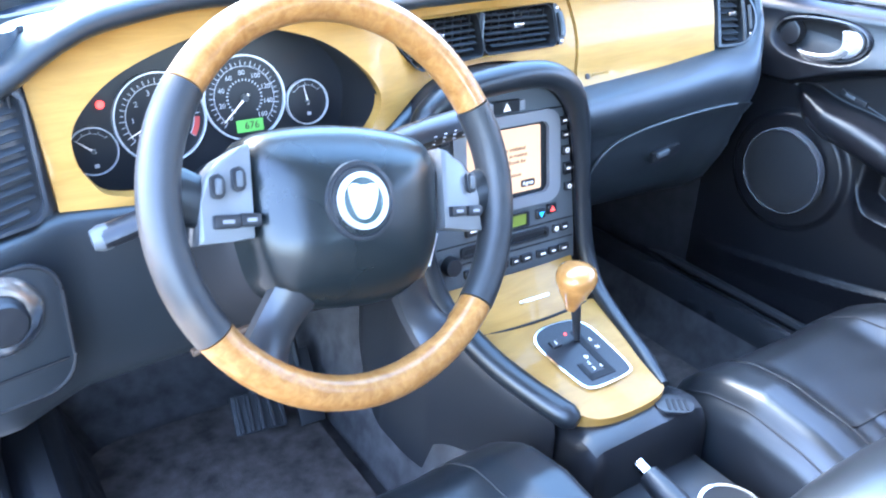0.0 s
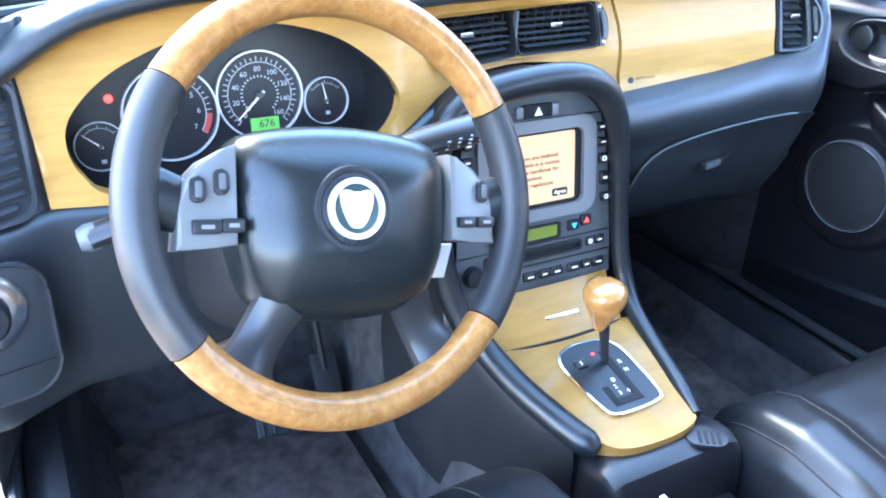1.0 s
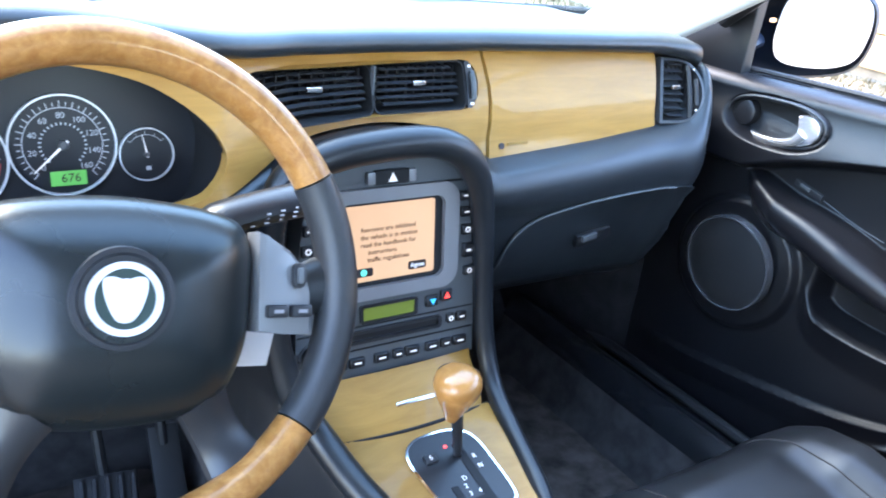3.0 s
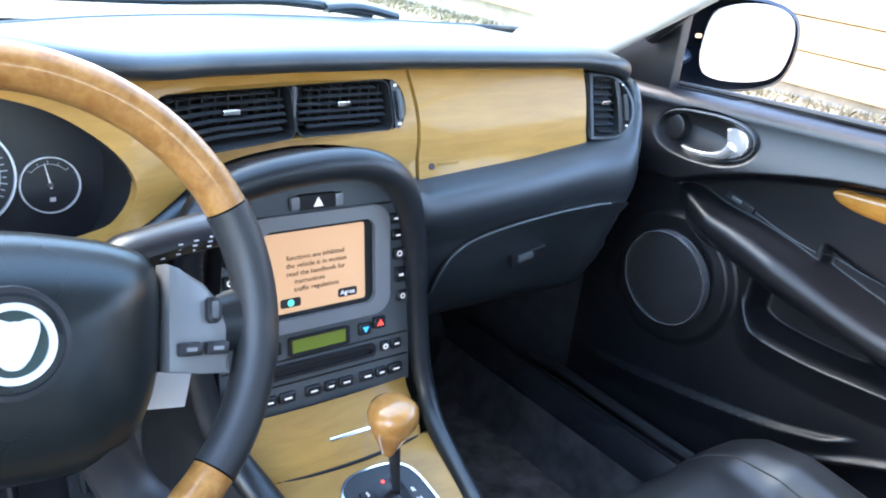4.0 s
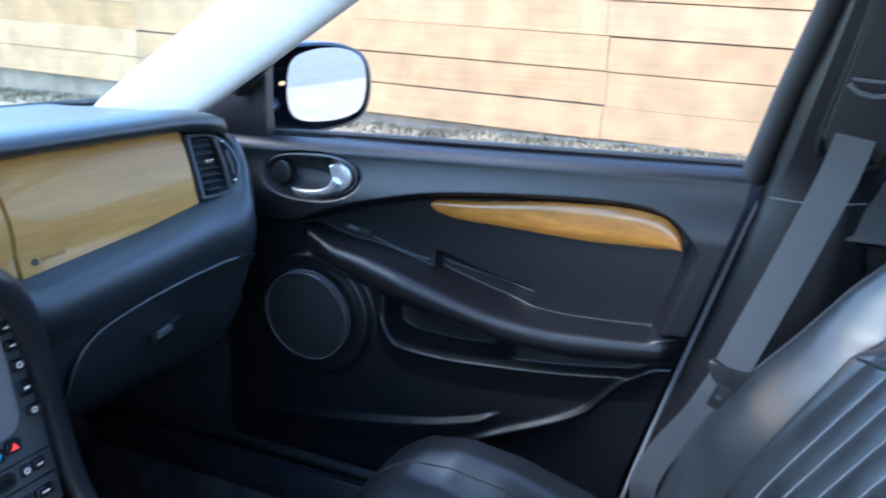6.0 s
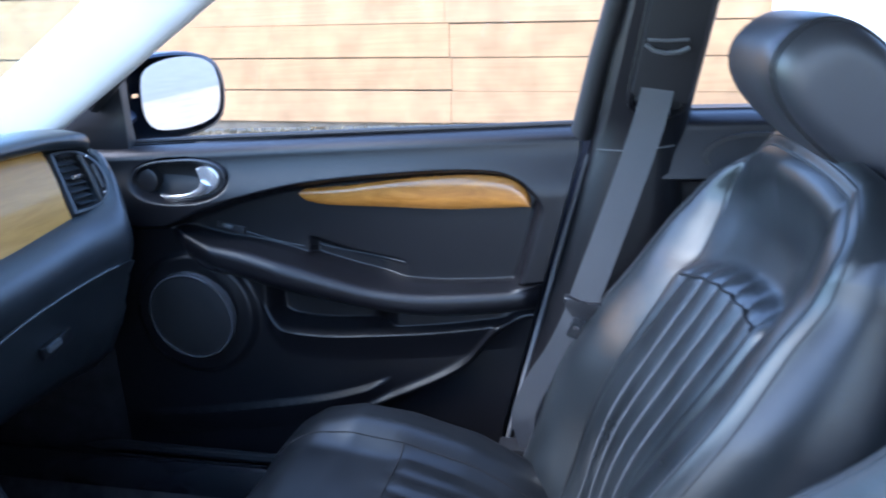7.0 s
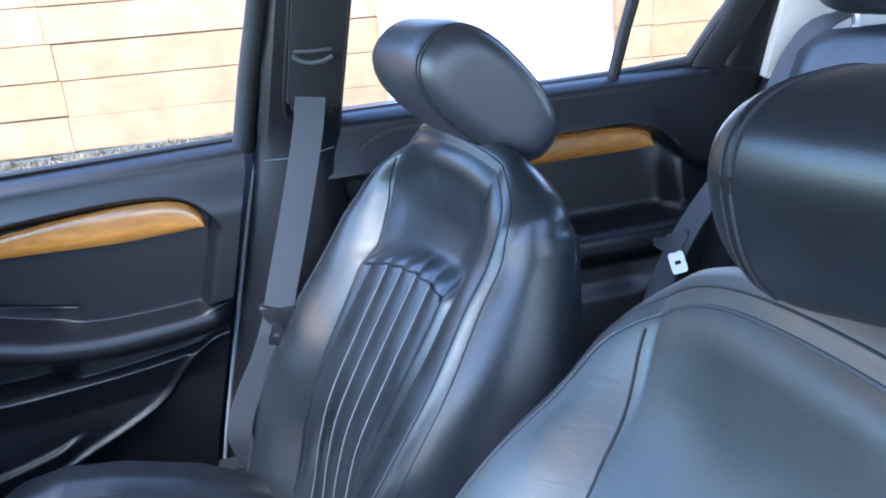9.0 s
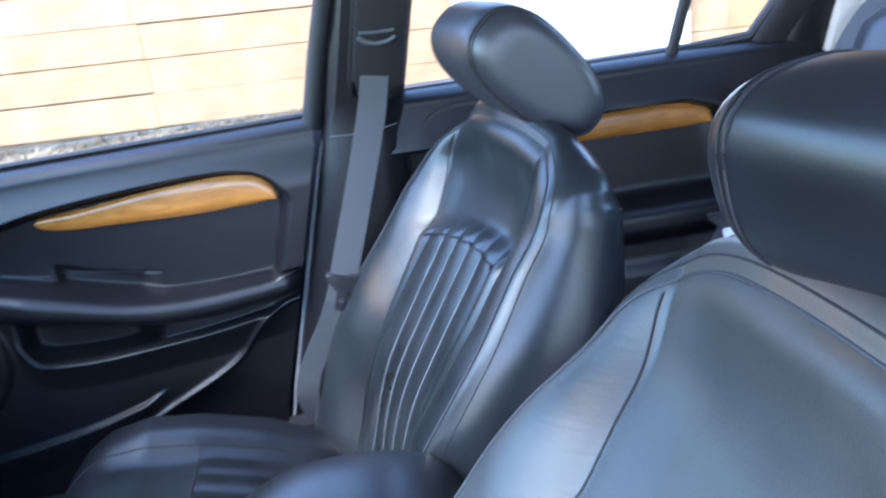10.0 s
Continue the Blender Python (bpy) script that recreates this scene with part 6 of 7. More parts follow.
def mid_front(a, z):
    """Forward place of the middle panel at a sideways offset a."""
    b = bolster_w(z, a > 0)
    base = crest_y(z) - sink(a, z) * (1 - 0.16 * smoothstep(b - 0.06, b, abs(a)))
    t = arch(a)
    low = smoothstep(t + 0.017, t + 0.004, z) * smoothstep(b, b - 0.012, abs(a))
    fl = abs(math.sin((a + 0.0215) * math.pi / 0.043)) ** 0.55
    return base + low * (0.003 + 0.0075 * fl)


def front_y(a, z):
    """Forward place of a backrest's front at a sideways offset a."""
    b, w = bolster_w(z, a > 0), half_w(min(z, SHOULDER))
    if abs(a) <= b:
        return mid_front(a, z)
    f = min(1.0, (abs(a) - b) / max(0.01, w - b))
    return crest_y(z) - sink(math.copysign(b, a), z) * 0.84 * (1 - f) ** 2 + 0.004 * math.sin(math.pi * f) + 0.003 * f


def front_at(u, v):
    """A point of a backrest's front: u from -1 to 1 across, v from 0 at the cushion to 1 at the crown."""
    top = crown(u)
    z = 0.40 + (top - 0.40) * v
    a = half_w(min(z, SHOULDER)) * u
    roll = 0.030 * math.exp(-(top - z) / 0.018) * (1 - abs(u) ** 8) + 0.002
    return Vector((SX + a, front_y(a, z) - roll, z))


def build_seat(label, c, lean, head, shift, skew, slump, broad, leather):
    """One front seat. head: half its headrest's height, thickness and width, and its turn."""
    tall, thick, wide, turned = head
    def skewed(p):
        sag = 0.35 * max(0.0, p.x - SX) ** 2 * smoothstep(0.82, 0.95, p.z)
        px = SX + (p.x - SX) * broad - (0.16 * max(0.0, p.x - SX) * smoothstep(0.86, 0.96, p.z) if skew else 0.0)
        fall = 0.10 * max(0.0, p.x - SX) * smoothstep(0.86, 0.96, p.z) if skew else 0.0
        px += 0.095 * max(0.0, SX - p.x) * smoothstep(0.74, 0.89, p.z)
        return Vector((px, p.y - fall + skew * (p.x - SX) - slump * smoothstep(0.78, 0.95, p.z), p.z - sag))

    s = thing("front_seat", label, "car seat", (SX, -0.35, 0.24), "front seats")
    # front, from the cushion to the seam over the crown
    us = [math.sin(1.5708 * t) * 0.35 + t * 0.65 for t in np.linspace(-1, 1, 129)]
    vs = [1 - (1 - t) ** 1.5 for t in np.linspace(0, 1, 110)]
    front = [[front_at(u, v) for u in us] for v in vs]
    bm = B()
    quadgrid(bm, [[skewed(p) for p in r] for r in front])
    # border round the sides and the top, bulging outwards, and the rear
    rim = [r[0] for r in front] + front[-1][1:-1] + [r[-1] for r in front][::-1]
    rows, n = [], len(rim)
    for t in (0.0, 0.03, 0.08, 0.16, 0.28, 0.42, 0.58, 0.74, 0.87, 0.95, 1.0):
        row = []
        for k, p in enumerate(rim):
            d = rim[min(k + 9, n - 1)] - rim[max(k - 9, 0)]
            out = Vector((-d.z, 0, d.x)).normalized()
            up = max(0.0, out.z)
            ry = rear_y(p.z) - 0.006
            swell = 0.024 * math.sin(math.pi * t ** 0.75) - 0.030 * smoothstep(0.72, 1.0, t) - up * 0.022 * t ** 1.6
            row.append(skewed(Vector((p.x + out.x * swell, p.y + (ry - p.y) * t, p.z + out.z * swell))))
        rows.append(row)
    quadgrid(bm, rows)
    bm.faces.new([bm.verts.new(p) for p in rows[-1]])
    bmesh.ops.remove_doubles(bm, verts=bm.verts[:], dist=0.0003)
    back = part("backrest", bm, leather, s, "black leather backrest with fluted insert", smooth=70)
    bm = B()
    tube(bm, [p + Vector((0, 0.0003, 0)) for p in rows[0]], 0.0014, 6)
    part("piping", bm, STITCH, back, "raised stitched seam round the backrest")
    bm = B()
    tube(bm, rows[2], 0.0009, 5)
    part("twin_seam", bm, DARKTHREAD, back)
    for sx in (-1, 1):
        bm = B()
        line = []
        for v in np.linspace(0.10, 0.985, 60):
            z = 0.40 + (crown(0.84) - 0.40) * v
            line.append(skewed(front_at(sx * min(0.93, (bolster_w(z, sx > 0) + 0.003) / half_w(min(z, SHOULDER))), v) + Vector((0, 0.0004, 0))))
        tube(bm, line, 0.0011, 5)
        part("bolster_seam", bm, DARKTHREAD, back)
    bm = B()
    tube(bm, [skewed(Vector((SX + a, mid_front(a, arch(a) - 0.001) + 0.001, arch(a) - 0.001))) for a in np.linspace(-0.118, 0.118, 30)], 0.0014, 5)
    part("insert_seam", bm, DARKTHREAD, back)
    for a in (-0.0645, -0.0215, 0.0215, 0.0645):
        bm = B()
        tube(bm, [skewed(Vector((SX + a, mid_front(a, z) + 0.0012, z))) for z in np.linspace(0.44, arch(a) - 0.004, 60)], 0.0009, 4)
        part("flute_stitch", bm, PALETHREAD, back)
    # headrest
    bm = B()
    e1 = Vector((0, -math.sin(radians(lean)), -math.cos(radians(lean))))
    e2 = Vector((0, e1.z, -e1.y))
    c = Vector(c)

    def head_at(q, a):
        """A point of the headrest: q from -1 to 1 across, a round it."""
        cw = (1 - abs(q) ** 5.5) ** 0.32
        ca, sa = math.copysign(abs(math.cos(a)) ** 0.80, math.cos(a)), math.copysign(abs(math.sin(a)) ** 0.84, math.sin(a))
        return c + Vector((wide * q, turned * wide * q, 0)) + e1 * (tall * (0.42 + 0.58 * cw) * ca * (cw > 0.02)) + e2 * (thick * (1 - 0.1 * ca) * (0.40 + 0.60 * cw) * sa * (cw > 0.02))

    qs = [math.copysign(1 - (1 - t) ** 2.2, s) for s, t in [(math.copysign(1, v), abs(v)) for v in np.linspace(-1, 1, 41)]]
    quadgrid(bm, [[head_at(q * 0.9995, 6.28319 * k / 44) for k in range(44)] for q in qs], close_u=True, cap=True)
    # the passenger headrest takes the leather lightened for light, the driver's does not
    head = part("headrest", bm, LEATHER_LIT if skew else LEATHER, s, "padded black leather headrest", smooth=80)
    for sx in (-1, 1):
        for q, r in ((0.80, 0.0013), (0.845, 0.0009)):
            bm = B()
            tube(bm, [head_at(sx * q, 6.28319 * k / 44).lerp(c, -0.004) for k in range(44)], r, 5, closed=True)
            part("headrest_seam", bm, DARKTHREAD, head)
        bm = B()
        tube(bm, [(SX + sx * 0.045, -0.762 - slump, 0.945), (SX + sx * 0.045, c.y - 0.028, c.z - 0.015)], 0.006, 10)
        part("headrest_post", bm, CHROME, s, "chrome headrest post")
    # cushion
    KY, KZ = [-0.62, -0.55, -0.49, -0.42, -0.35, -0.25, -0.17, -0.11, -0.07, -0.04, -0.018, -0.006, -0.002], [0.37, 0.385, 0.412, 0.462, 0.498, 0.527, 0.537, 0.526, 0.503, 0.470, 0.425, 0.37, 0.30]

    def cush(u, y):
        """Height of the cushion's top; u from -1 to 1 across."""
        au = abs(u)
        front = smoothstep(-0.20, -0.06, y)
        z = lerp_list(y, KY, KZ) - 0.028 * smoothstep(0.72, 0.40, au) * (1 - 0.75 * front) - 0.034 * smoothstep(0.82, 1.0, au) ** 2.2
        ins = smoothstep(0.53, 0.48, au) * smoothstep(-0.245, -0.26, y)
        return z + ins * 0.006 * abs(math.sin((u + 0.095) * math.pi / 0.19)) ** 0.55

    def cush_w(y):
        return 0.216 - 0.04 * smoothstep(-0.13, 0.01, y) ** 1.5 - 0.015 * smoothstep(-0.35, -0.6, y)

    ys = list(np.linspace(-0.62, -0.20, 28)) + list(np.linspace(-0.19, -0.03, 18)) + [-0.022, -0.016, -0.011, -0.006, -0.003]
    bm = B()
    rows = []
    for y in ys:
        w = cush_w(y)
        row = [Vector((SX + w * u, y, cush(u, y))) for u in np.linspace(-1, 1, 65)]
        e = row[0].z
        edge = [(1.02, e - 0.022), (1.025, e - 0.06), (1.0, 0.30)]
        rows.append([Vector((SX - w * k, y, min(z, e))) for k, z in edge[::-1]] + row + [Vector((SX + w * k, y, min(z, e))) for k, z in edge])
    quadgrid(bm, rows)
    cu = part("seat_cushion", bm, LEATHER, s, "black leather seat cushion", smooth=75)
    for sx in (-1, 1):
        for au, r, m, y1 in ((0.56, 0.0012, DARKTHREAD, -0.05), (0.955, 0.0014, DARKTHREAD, -0.03)):
            bm = B()
            tube(bm, [Vector((SX + sx * cush_w(y) * au, y, cush(au, y) + 0.0006)) for y in np.linspace(-0.55, y1, 36)], r, 5)
            part("cushion_seam", bm, m, cu)
    bm = B()
    tube(bm, [Vector((SX + cush_w(-0.25) * u, -0.25, cush(u, -0.25) + 0.0004)) for u in np.linspace(-0.56, 0.56, 24)], 0.0012, 5)
    part("cross_seam", bm, DARKTHREAD, cu)
    bm = B()
    box(bm, (SX, -0.32, 0.285), (0.44, 0.54, 0.06), None, 0.015)
    part("seat_base", bm, PLASTIC, s)
    for sx in (-1, 1):
        bm = B()
        box(bm, (SX + sx * 0.18, -0.30, 0.24), (0.03, 0.56, 0.03), None, 0.004)
        part("seat_rail", bm, GREY, s)
    s.location += Vector(shift)
    return s


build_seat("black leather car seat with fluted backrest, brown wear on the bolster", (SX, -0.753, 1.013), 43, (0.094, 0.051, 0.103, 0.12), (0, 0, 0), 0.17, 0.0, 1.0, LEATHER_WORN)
build_seat("black leather car seat with creased bolster, facing the wheel", (SX - 0.016, -0.838, 1.0135), 6, (0.060, 0.052, 0.148, 0.318), (-0.692, 0.019, 0.012), 0.0, 0.046, 1.09, LEATHER_RUBBED_LIT)


# ---- belts ----
def webbing(bm, pts, wide, thick=0.0016, across=(0, 1, 0)):
    rows = []
    pts = [Vector(p) for p in pts]
    for i, p in enumerate(pts):
        d = (pts[min(i + 1, len(pts) - 1)] - pts[max(i - 1, 0)]).normalized()
        s = Vector(across)
        s = (s - d * s.dot(d)).normalized()
        n = d.cross(s)
        rows.append([p + s * (wide / 2) + n * thick, p - s * (wide / 2) + n * thick, p - s * (wide / 2) - n * thick, p + s * (wide / 2) - n * thick])
    quadgrid(bm, rows, close_u=True, cap=True)


belt = thing("seat_belt", "grey woven seat belt hanging from the pillar", "seat belt", (0.60, -0.55, 0.3))
bm = B()
webbing(bm, spline([(0.622, -0.598, 1.0), (0.612, -0.583, 0.94), (0.592, -0.546, 0.83), (0.574, -0.505, 0.715), (0.568, -0.488, 0.66)], 5), 0.043, across=(0, 1, 0.1))
part("upper_webbing", bm, WEB, belt)
bm = B()
webbing(bm, spline([(0.570, -0.490, 0.680), (0.570, -0.466, 0.628), (0.570, -0.441, 0.587), (0.570, -0.420, 0.547), (0.571, -0.410, 0.510), (0.582, -0.415, 0.470), (0.592, -0.42, 0.44)], 5), 0.036, across=(0, 1, 0.35))
part("lower_webbing", bm, WEB, belt)
bm = B()
shield = [(p.x, p.y) for p in spline([(-0.028, 0.004, 0), (-0.024, 0.011, 0), (0, 0.007, 0), (0.024, 0.011, 0), (0.028, 0.004, 0), (0.022, -0.005, 0), (0.011, -0.016, 0), (0, -0.020, 0), (-0.011, -0.016, 0), (-0.022, -0.005, 0)], 4, True)]
plate(bm, shield, Matrix.Translation((0.562, -0.500, 0.697)) @ Matrix(((0, 0, -1), (-1, 0, 0), (0, 1, 0))).to_4x4() @ Matrix.Rotation(radians(-12), 4, 'Z'), 0.014, 0.004, 3)
tg = part("tongue_grip", bm, PLASTIC, belt, "black belt tongue grip")
bm = B()
ring(bm, rrect(0.018, 0.032, 0.004, 4), rrect(0.008, 0.006, 0.002, 4), Matrix.Translation((0.560, -0.491, 0.668)) @ Matrix(((0, 0, -1), (-1, 0, 0), (0, 1, 0))).to_4x4() @ Matrix.Rotation(radians(-20), 4, 'Z'), 0.003)
part("tongue", bm, MATTCHROME, tg, "steel buckle tongue")
bm = B()
box(bm, (0.60, -0.392, 0.435), (0.040, 0.055, 0.030), None, 0.006)
part("lower_anchor", bm, PLASTIC, belt)

# ---- rear bench ----
rear = thing("rear_bench", "black leather rear bench seat", "car seat", (0, -1.3, 0.34))
bm = B()
rows = []
for z in np.linspace(0.44, 1.012, 26):
    y0 = lerp_list(z, [0.44, 0.68, 0.92, 0.99, 1.012], [-1.17, -1.245, -1.32, -1.35, -1.385])
    row = []
    for x in np.linspace(-0.69, 0.69, 69):
        edge = smoothstep(0.50, 0.68, abs(x))
        b = 0.02 * math.exp(-((abs(x) - 0.52) / 0.05) ** 2) - 0.02 * math.exp(-((abs(x) - 0.30) / 0.14) ** 2) - 0.02 * edge
        row.append(Vector((x, y0 + b, z - (0.012 * smoothstep(0.40, 0.56, abs(x)) + 0.05 * smoothstep(0.52, 0.70, abs(x)) ** 1.5) * smoothstep(0.77, 1.012, z))))
    rows.append(row)
rows.append([Vector((p.x, p.y - 0.10, p.z - 0.004)) for p in rows[-1]])
quadgrid(bm, rows)
part("backrest", bm, LEATHER_LIT, rear, "black leather rear backrest", smooth=70)
bm = B()
rows = []
for y in np.linspace(-1.28, -0.86, 16):
    fr = smoothstep(-0.94, -0.86, y)
    rows.append([Vector((x, y, 0.455 - 0.07 * fr ** 2 + 0.015 * math.cos(x * 10.5) - 0.03 * smoothstep(0.5, 0.6, abs(x)))) for x in np.linspace(-0.60, 0.60, 41)])
rows.append([Vector((p.x, -0.855, 0.30)) for p in rows[-1]])
quadgrid(bm, rows)
part("seat_cushion", bm, LEATHER, rear, "black leather rear cushion", smooth=70)
for x in (0.46, -0.46):
    bm = B()
    rows = []
    for i in range(21):
        ph = -math.pi / 2 + math.pi * i / 20
        sx, cw = math.copysign(abs(math.sin(ph)) ** 0.6, math.sin(ph)), abs(math.cos(ph)) ** 0.42
        rows.append([Vector((x + 0.125 * sx, -1.40 + 0.045 * cw * math.cos(a), 1.078 + 0.058 * cw * math.sin(a))) for a in np.linspace(0, 6.28319, 28, endpoint=False)])
    quadgrid(bm, rows, close_u=True, cap=True)
    hr = part("headrest", bm, LEATHER, rear, "small black leather rear headrest", smooth=80)
    for q in (-1, 1):
        bm = B()
        tube(bm, [(x + q * 0.055, -1.40, 0.98), (x + q * 0.055, -1.40, 1.05)], 0.006, 8)
        part("headrest_post", bm, CHROME, hr)
rb = thing("rear_seat_belt", "grey rear seat belt with a steel tongue", "seat belt", (0.57, -1.3, 0.5))
bm = B()
webbing(bm, spline([(0.55, -1.50, 1.02), (0.565, -1.395, 1.012), (0.585, -1.345, 0.955), (0.575, -1.285, 0.85), (0.578, -1.20, 0.76), (0.562, -1.135, 0.69), (0.545, -1.08, 0.60), (0.53, -1.05, 0.50)], 5), 0.047, across=(1, 0.25, 0))
part("webbing", bm, WEB, rb)
TM = look((0.535, -1.108, 0.712), (0.10, -0.80, 0.90)) @ Matrix.Rotation(radians(180), 4, 'Y') @ Matrix.Rotation(radians(18), 4, 'Z')
bm = B()
plate(bm, [(x * 1.05, y) for x, y in shield], TM, 0.016, 0.005, 3)
t2 = part("tongue_grip", bm, PLASTIC, rb, "dark belt tongue grip")
bm = B()
ring(bm, rrect(0.024, 0.034, 0.005, 4), rrect(0.010, 0.006, 0.002, 4), TM @ Matrix.Translation((0, -0.036, -0.006)), 0.003)
part("tongue", bm, RINGMETAL, t2, "steel buckle tongue")

# ---- sills, pedals, mats ----
for sx in (-1, 1):
    bm = B()
    rows = []
    for y in np.linspace(0.60, -0.45, 20):
        rows.append([Vector((sx * a, y, z)) for a, z in ((0.556, 0.325), (0.560, 0.335), (0.572, 0.357), (0.590, 0.366), (0.608, 0.362), (0.622, 0.348), (0.632, 0.338), (0.67, 0.336), (0.70, 0.336), (0.705, 0.24))])
    quadgrid(bm, rows)
    side = B()
    quadgrid(side, [[Vector((sx * a, y, z)) for a, z in ((0.50, FLOOR - 0.005), (0.525, FLOOR + 0.012), (0.543, 0.27), (0.553, 0.315), (0.562, 0.336))] for y in np.linspace(0.60, -0.45, 20)])
    tagged(part("sill_carpet", side, CARPET), "dark carpet covering the inner face of the sill", "carpet", kind="structure")
    tagged(part("sill_trim", bm, GLOSSTRIM), "black plastic door sill trim", "sill trim", kind="structure")
    bm = B()
    tube(bm, [(sx * 0.652, 0.60, 0.352), (sx * 0.652, 0.1, 0.348), (sx * 0.652, -0.35, 0.346)], 0.010, 8)
    tagged(part("sill_seal", bm, RUBBER), "black rubber door seal along the sill", "door seal", kind="structure")
for cx in (-0.355, 0.355):
    bm = B()
    plate(bm, rrect(0.36, 0.62, 0.05, 5), Matrix.Translation((cx, 0.22, FLOOR + 0.012)), 0.010, 0.003)
    tagged(part("floor_mat", bm, MAT), "worn dark carpet floor mat in the footwell", "floor mat", "floor mats" if cx > 0 else "floor mats")
ped = thing("brake_pedal", "ribbed black rubber pedal in the driver footwell", "pedal", (-0.27, 0.42, 0.28))
bm = B()
box(bm, (-0.275, 0.42, 0.285), (0.085, 0.014, 0.065), pose(0, 0, 0, -42, 0, -8), 0.004)
pp = part("pedal_pad", bm, RUBBER, ped)
for k in range(5):
    bm = B()
    box(bm, (-0.275 + 0.017 * (k - 2), 0.410 - 0.0024 * (k - 2), 0.292), (0.007, 0.006, 0.058), pose(0, 0, 0, -42, 0, -8), 0.001, 1)
    part("pedal_rib", bm, PLASTIC, pp)
bm = B()
tube(bm, [(-0.275, 0.43, 0.29), (-0.275, 0.50, 0.40), (-0.275, 0.52, 0.55)], 0.008, 8)
part("pedal_arm", bm, DEEP, ped)
gas = thing("accelerator_pedal", "slim black rubber accelerator pedal", "pedal", (-0.19, 0.45, 0.28))
bm = B()
box(bm, (-0.185, 0.44, 0.29), (0.045, 0.014, 0.13), pose(0, 0, 0, -40, 0, -4), 0.004)
part("pedal_pad", bm, RUBBER, gas)
bm = B()
tube(bm, [(-0.185, 0.46, 0.32), (-0.185, 0.53, 0.45), (-0.185, 0.54, 0.55)], 0.007, 8)
part("pedal_arm", bm, DEEP, gas)

# ---- windscreen and outside of the car ----
ws = B()
rows = []
for t in np.linspace(0, 1, 8):
    rows.append([Vector((x * (1 - 0.14 * t), screen_foot(x) + 0.02 - (screen_foot(x) + 0.14 + 0.05 * (abs(x) / 0.66) ** 2) * t, 0.945 + 0.365 * t)) for x in np.linspace(-0.64, 0.64, 15)])
quadgrid(ws, rows)
wso = tagged(part("windscreen", ws, TINTED), "clear curved windscreen", "windscreen", kind="structure")
wso.visible_shadow = False
bm = B()
tube(bm, [(x, screen_foot(x) + 0.010, 0.953) for x in np.linspace(-0.64, 0.64, 40)], 0.0065, 8)
tagged(part("windscreen_seal", bm, RUBBER), "black seal along the foot of the windscreen", "seal", kind="structure")
bm = B()
rows = []
for t in np.linspace(0, 1, 12):
    rows.append([Vector((x * (1 - 0.06 * t), screen_foot(x) + 0.035 + 1.2 * t, 0.935 - 0.02 * (1 - t) ** 4 - 0.17 * t * t - 0.10 * (abs(x) / 0.7) ** 4)) for x in np.linspace(-0.78, 0.78, 17)])
quadgrid(bm, rows)
tagged(part("bonnet", bm, BLUEPAINT), "dark blue painted car bonnet", "bonnet", kind="structure")
bm = B()
quadgrid(bm, [[Vector((0.76 + 0.05 * s, y, z)) for y, s in ((0.45, 0), (0.2, 0.6), (-0.5, 1), (-1.2, 0.8), (-2.0, 0.3))] for z in (0.25, 0.5, 0.75, 0.905)])
tagged(part("body_side", bm, BLUEPAINT), "dark blue painted body side", "car body", kind="structure")
wip = thing("wiper", "black windscreen wiper arm and blade", "wiper", (0.25, 0.62, 0.96))
bm = B()
tube(bm, spline([(0.36, 0.66, 0.962), (0.20, 0.672, 0.975), (0.02, 0.68, 0.968), (-0.15, 0.69, 0.966)], 5), lambda t: 0.009 - 0.004 * t, 8)
part("wiper_arm", bm, PLASTIC, wip)
bm = B()
tube(bm, spline([(0.40, 0.645, 0.960), (0.33, 0.655, 0.972), (0.27, 0.66, 0.968)], 5), 0.016, 10, flat=0.5)
part("wiper_pivot", bm, PLASTIC, wip)
# rear screen and shelf
bm = B()
quadgrid(bm, [[Vector((x, -1.95 + 0.42 * t, 1.0 + 0.27 * t)) for x in np.linspace(-0.58, 0.58, 7)] for t in np.linspace(0, 1, 4)])
rs = tagged(part("rear_window", bm, GLASS), "clear rear window", "rear window", kind="structure")
rs.visible_shadow = False
bm = B()
box(bm, (0, -1.74, 0.985), (1.2, 0.42, 0.02), None, 0.004)
tagged(part("parcel_shelf", bm, TRIMLIGHT), "pale grey parcel shelf behind the rear seat", "shelf", kind="structure")

# ---- outside ----
bm = B()
bmesh.ops.create_grid(bm, x_segments=40, y_segments=40, size=150.0)
tagged(part("ground", bm, GROUND, smooth=0), "grey asphalt yard beside the car", "ground", kind="structure")
bm = B()
rng = random.Random(5)
rows = []
for y in np.linspace(-9, 12, 120):
    rows.append([Vector((x, y, z + (rng.random() - 0.5) * 0.010 * (0.1 if x < 1.5 else 1))) for x, z in ((1.3, 0.004), (1.8, 0.05), (2.4, 0.13), (3.0, 0.21), (3.5, 0.28), (3.9, 0.33), (4.2, 0.355), (4.6, 0.37), (6.0, 0.40))])
quadgrid(bm, rows)
tagged(part("verge", bm, CONCRETE), "pale worn concrete strip rising to the fence", "verge", kind="structure")
verts, faces = [], []
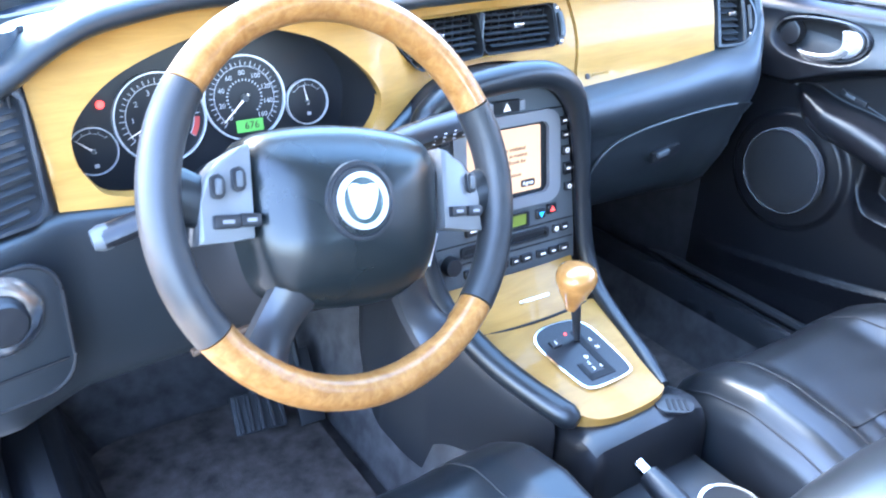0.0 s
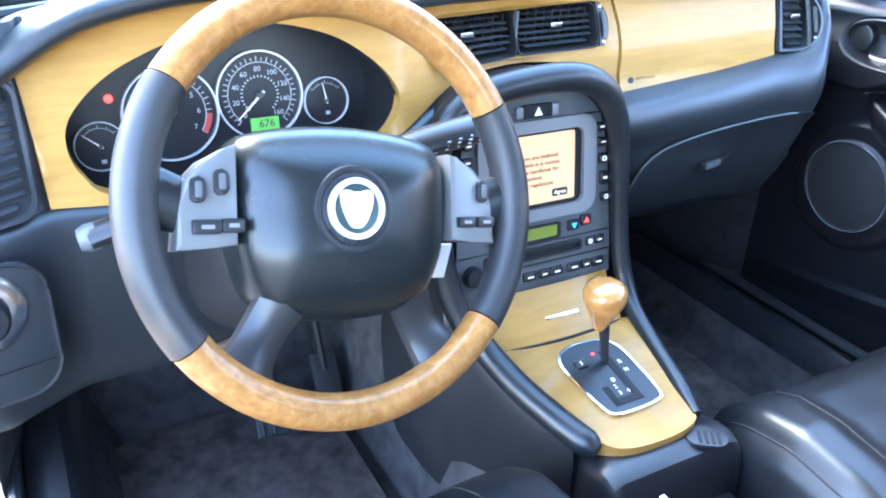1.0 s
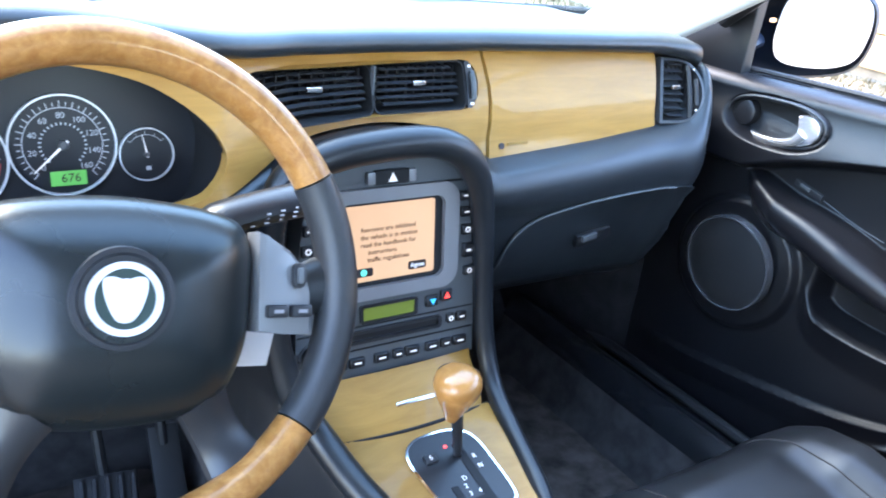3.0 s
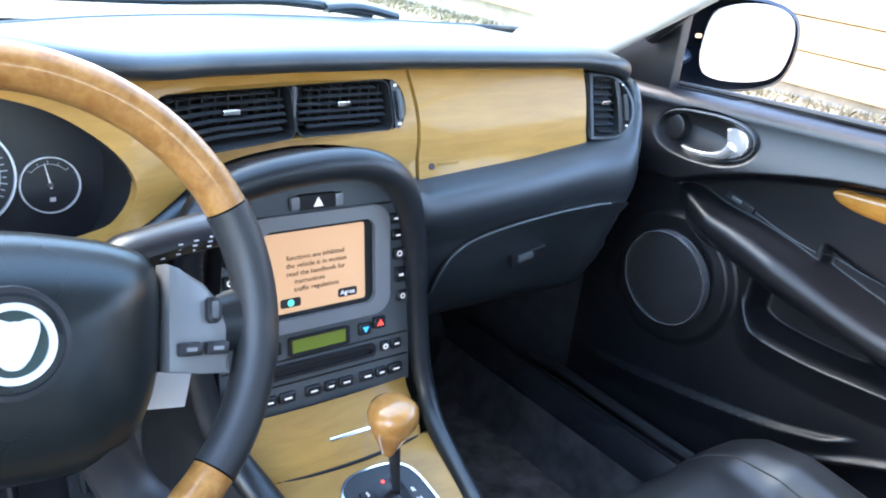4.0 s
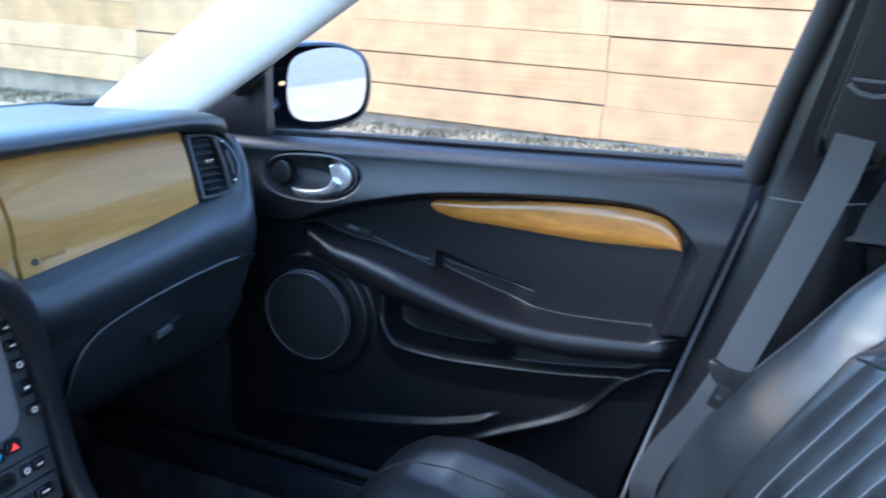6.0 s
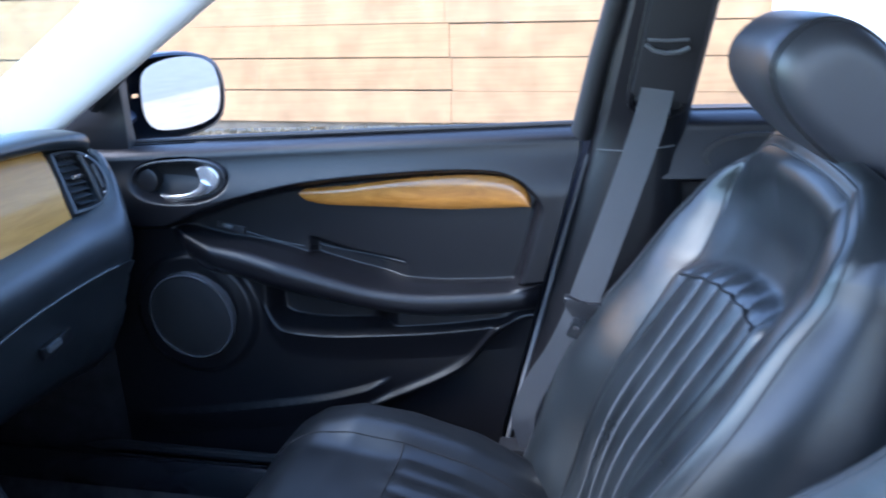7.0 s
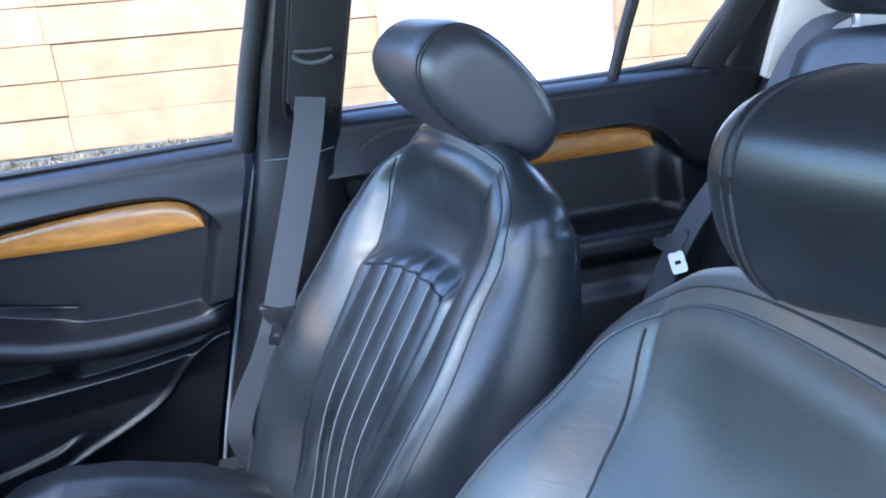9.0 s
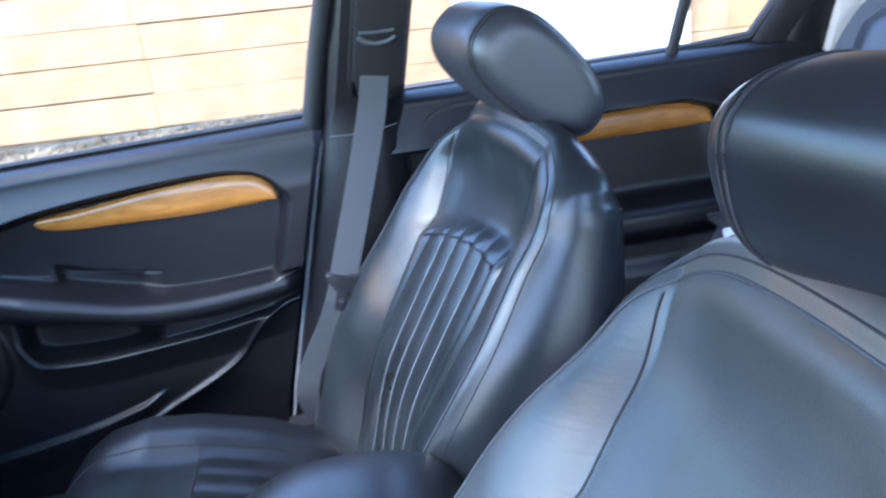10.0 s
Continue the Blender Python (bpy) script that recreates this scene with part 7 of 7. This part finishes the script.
for _ in range(16000):
    x, y = 4.38 - 0.42 * rng.random() ** 1.5, -6.0 + 14.0 * rng.random()
    z0 = lerp_list(x, [3.5, 3.9, 4.2, 4.6], [0.27, 0.32, 0.345, 0.36])
    h, an, w = 0.015 + 0.045 * rng.random() ** 2, 6.28 * rng.random(), 0.006 + 0.010 * rng.random()
    k = len(verts)
    verts += [(x - w * math.sin(an), y + w * math.cos(an), z0), (x + w * math.sin(an), y - w * math.cos(an), z0), (x + 0.07 * (rng.random() - 0.5), y + 0.09 * (rng.random() - 0.5), z0 + h)]
    faces.append((k, k + 1, k + 2))
me = bpy.data.meshes.new("dry_grass")
me.from_pydata(verts, [], faces)
grass = new("dry_grass", me)
me.materials.append(material("dry_grass_blades", (0.155, 0.125, 0.072), 0.8, var=0.55, var_scale=6))
tagged(grass, "dry brown grass tufts at the foot of the fence", "grass", kind="stuff")
fence = thing("board_fence", "weathered horizontal board fence with gaps", "fence", (4.42, 0, 0.1))
FX = 4.40
for row in range(9):
    z = 0.495 + 0.2 * row
    y = 0.57 - 10.8
    while y < 11.0:
        ln = (0.57 + 3.6 * (round((y - 0.57) / 3.6) + 1) + 0.03 * (rng.random() - 0.5)) - y
        bm = B()
        hh = 0.1935 + 0.012 * (rng.random() - 0.5)
        box(bm, (FX + 0.006 * (rng.random() - 0.5), y + ln / 2, z + 0.03 * (y + ln / 2 - 0.6) + 0.006 * (rng.random() - 0.5)), (0.022, ln - 0.0012, hh), pose(0, 0, 0, 1.72 + 0.3 * (rng.random() - 0.5), 0, 0), 0.001, 1)
        part("board", bm, FENCEWOOD, fence, smooth=0)
        y += ln
for y in np.arange(-8.0, 11.5, 1.9):
    bm = B()
    box(bm, (FX + 0.095, y, 1.25), (0.09, 0.09, 1.9))
    part("post", bm, FENCEWOOD, fence, smooth=0)
# added sheet behind the boards; its brown stands in for shade in the gaps
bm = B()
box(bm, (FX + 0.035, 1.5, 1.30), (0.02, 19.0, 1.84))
part("gap_shade_sheet", bm, material("gap_shade_brown", (0.22, 0.17, 0.12), 0.9), fence, "added dark sheet that gives the gaps their shade", smooth=0)
wb = thing("white_board", "plain white painted board leaning on the fence", "board", (FX - 0.05, -2.0, 0.38))
for y0, y1 in ((-1.26, -2.02), (-2.025, -2.74)):
    bm = B()
    box(bm, (FX - 0.04, (y0 + y1) / 2, 1.20), (0.02, abs(y1 - y0), 1.62), None, 0.003, 1)
    part("white_panel", bm, WHITEPAINT, wb)
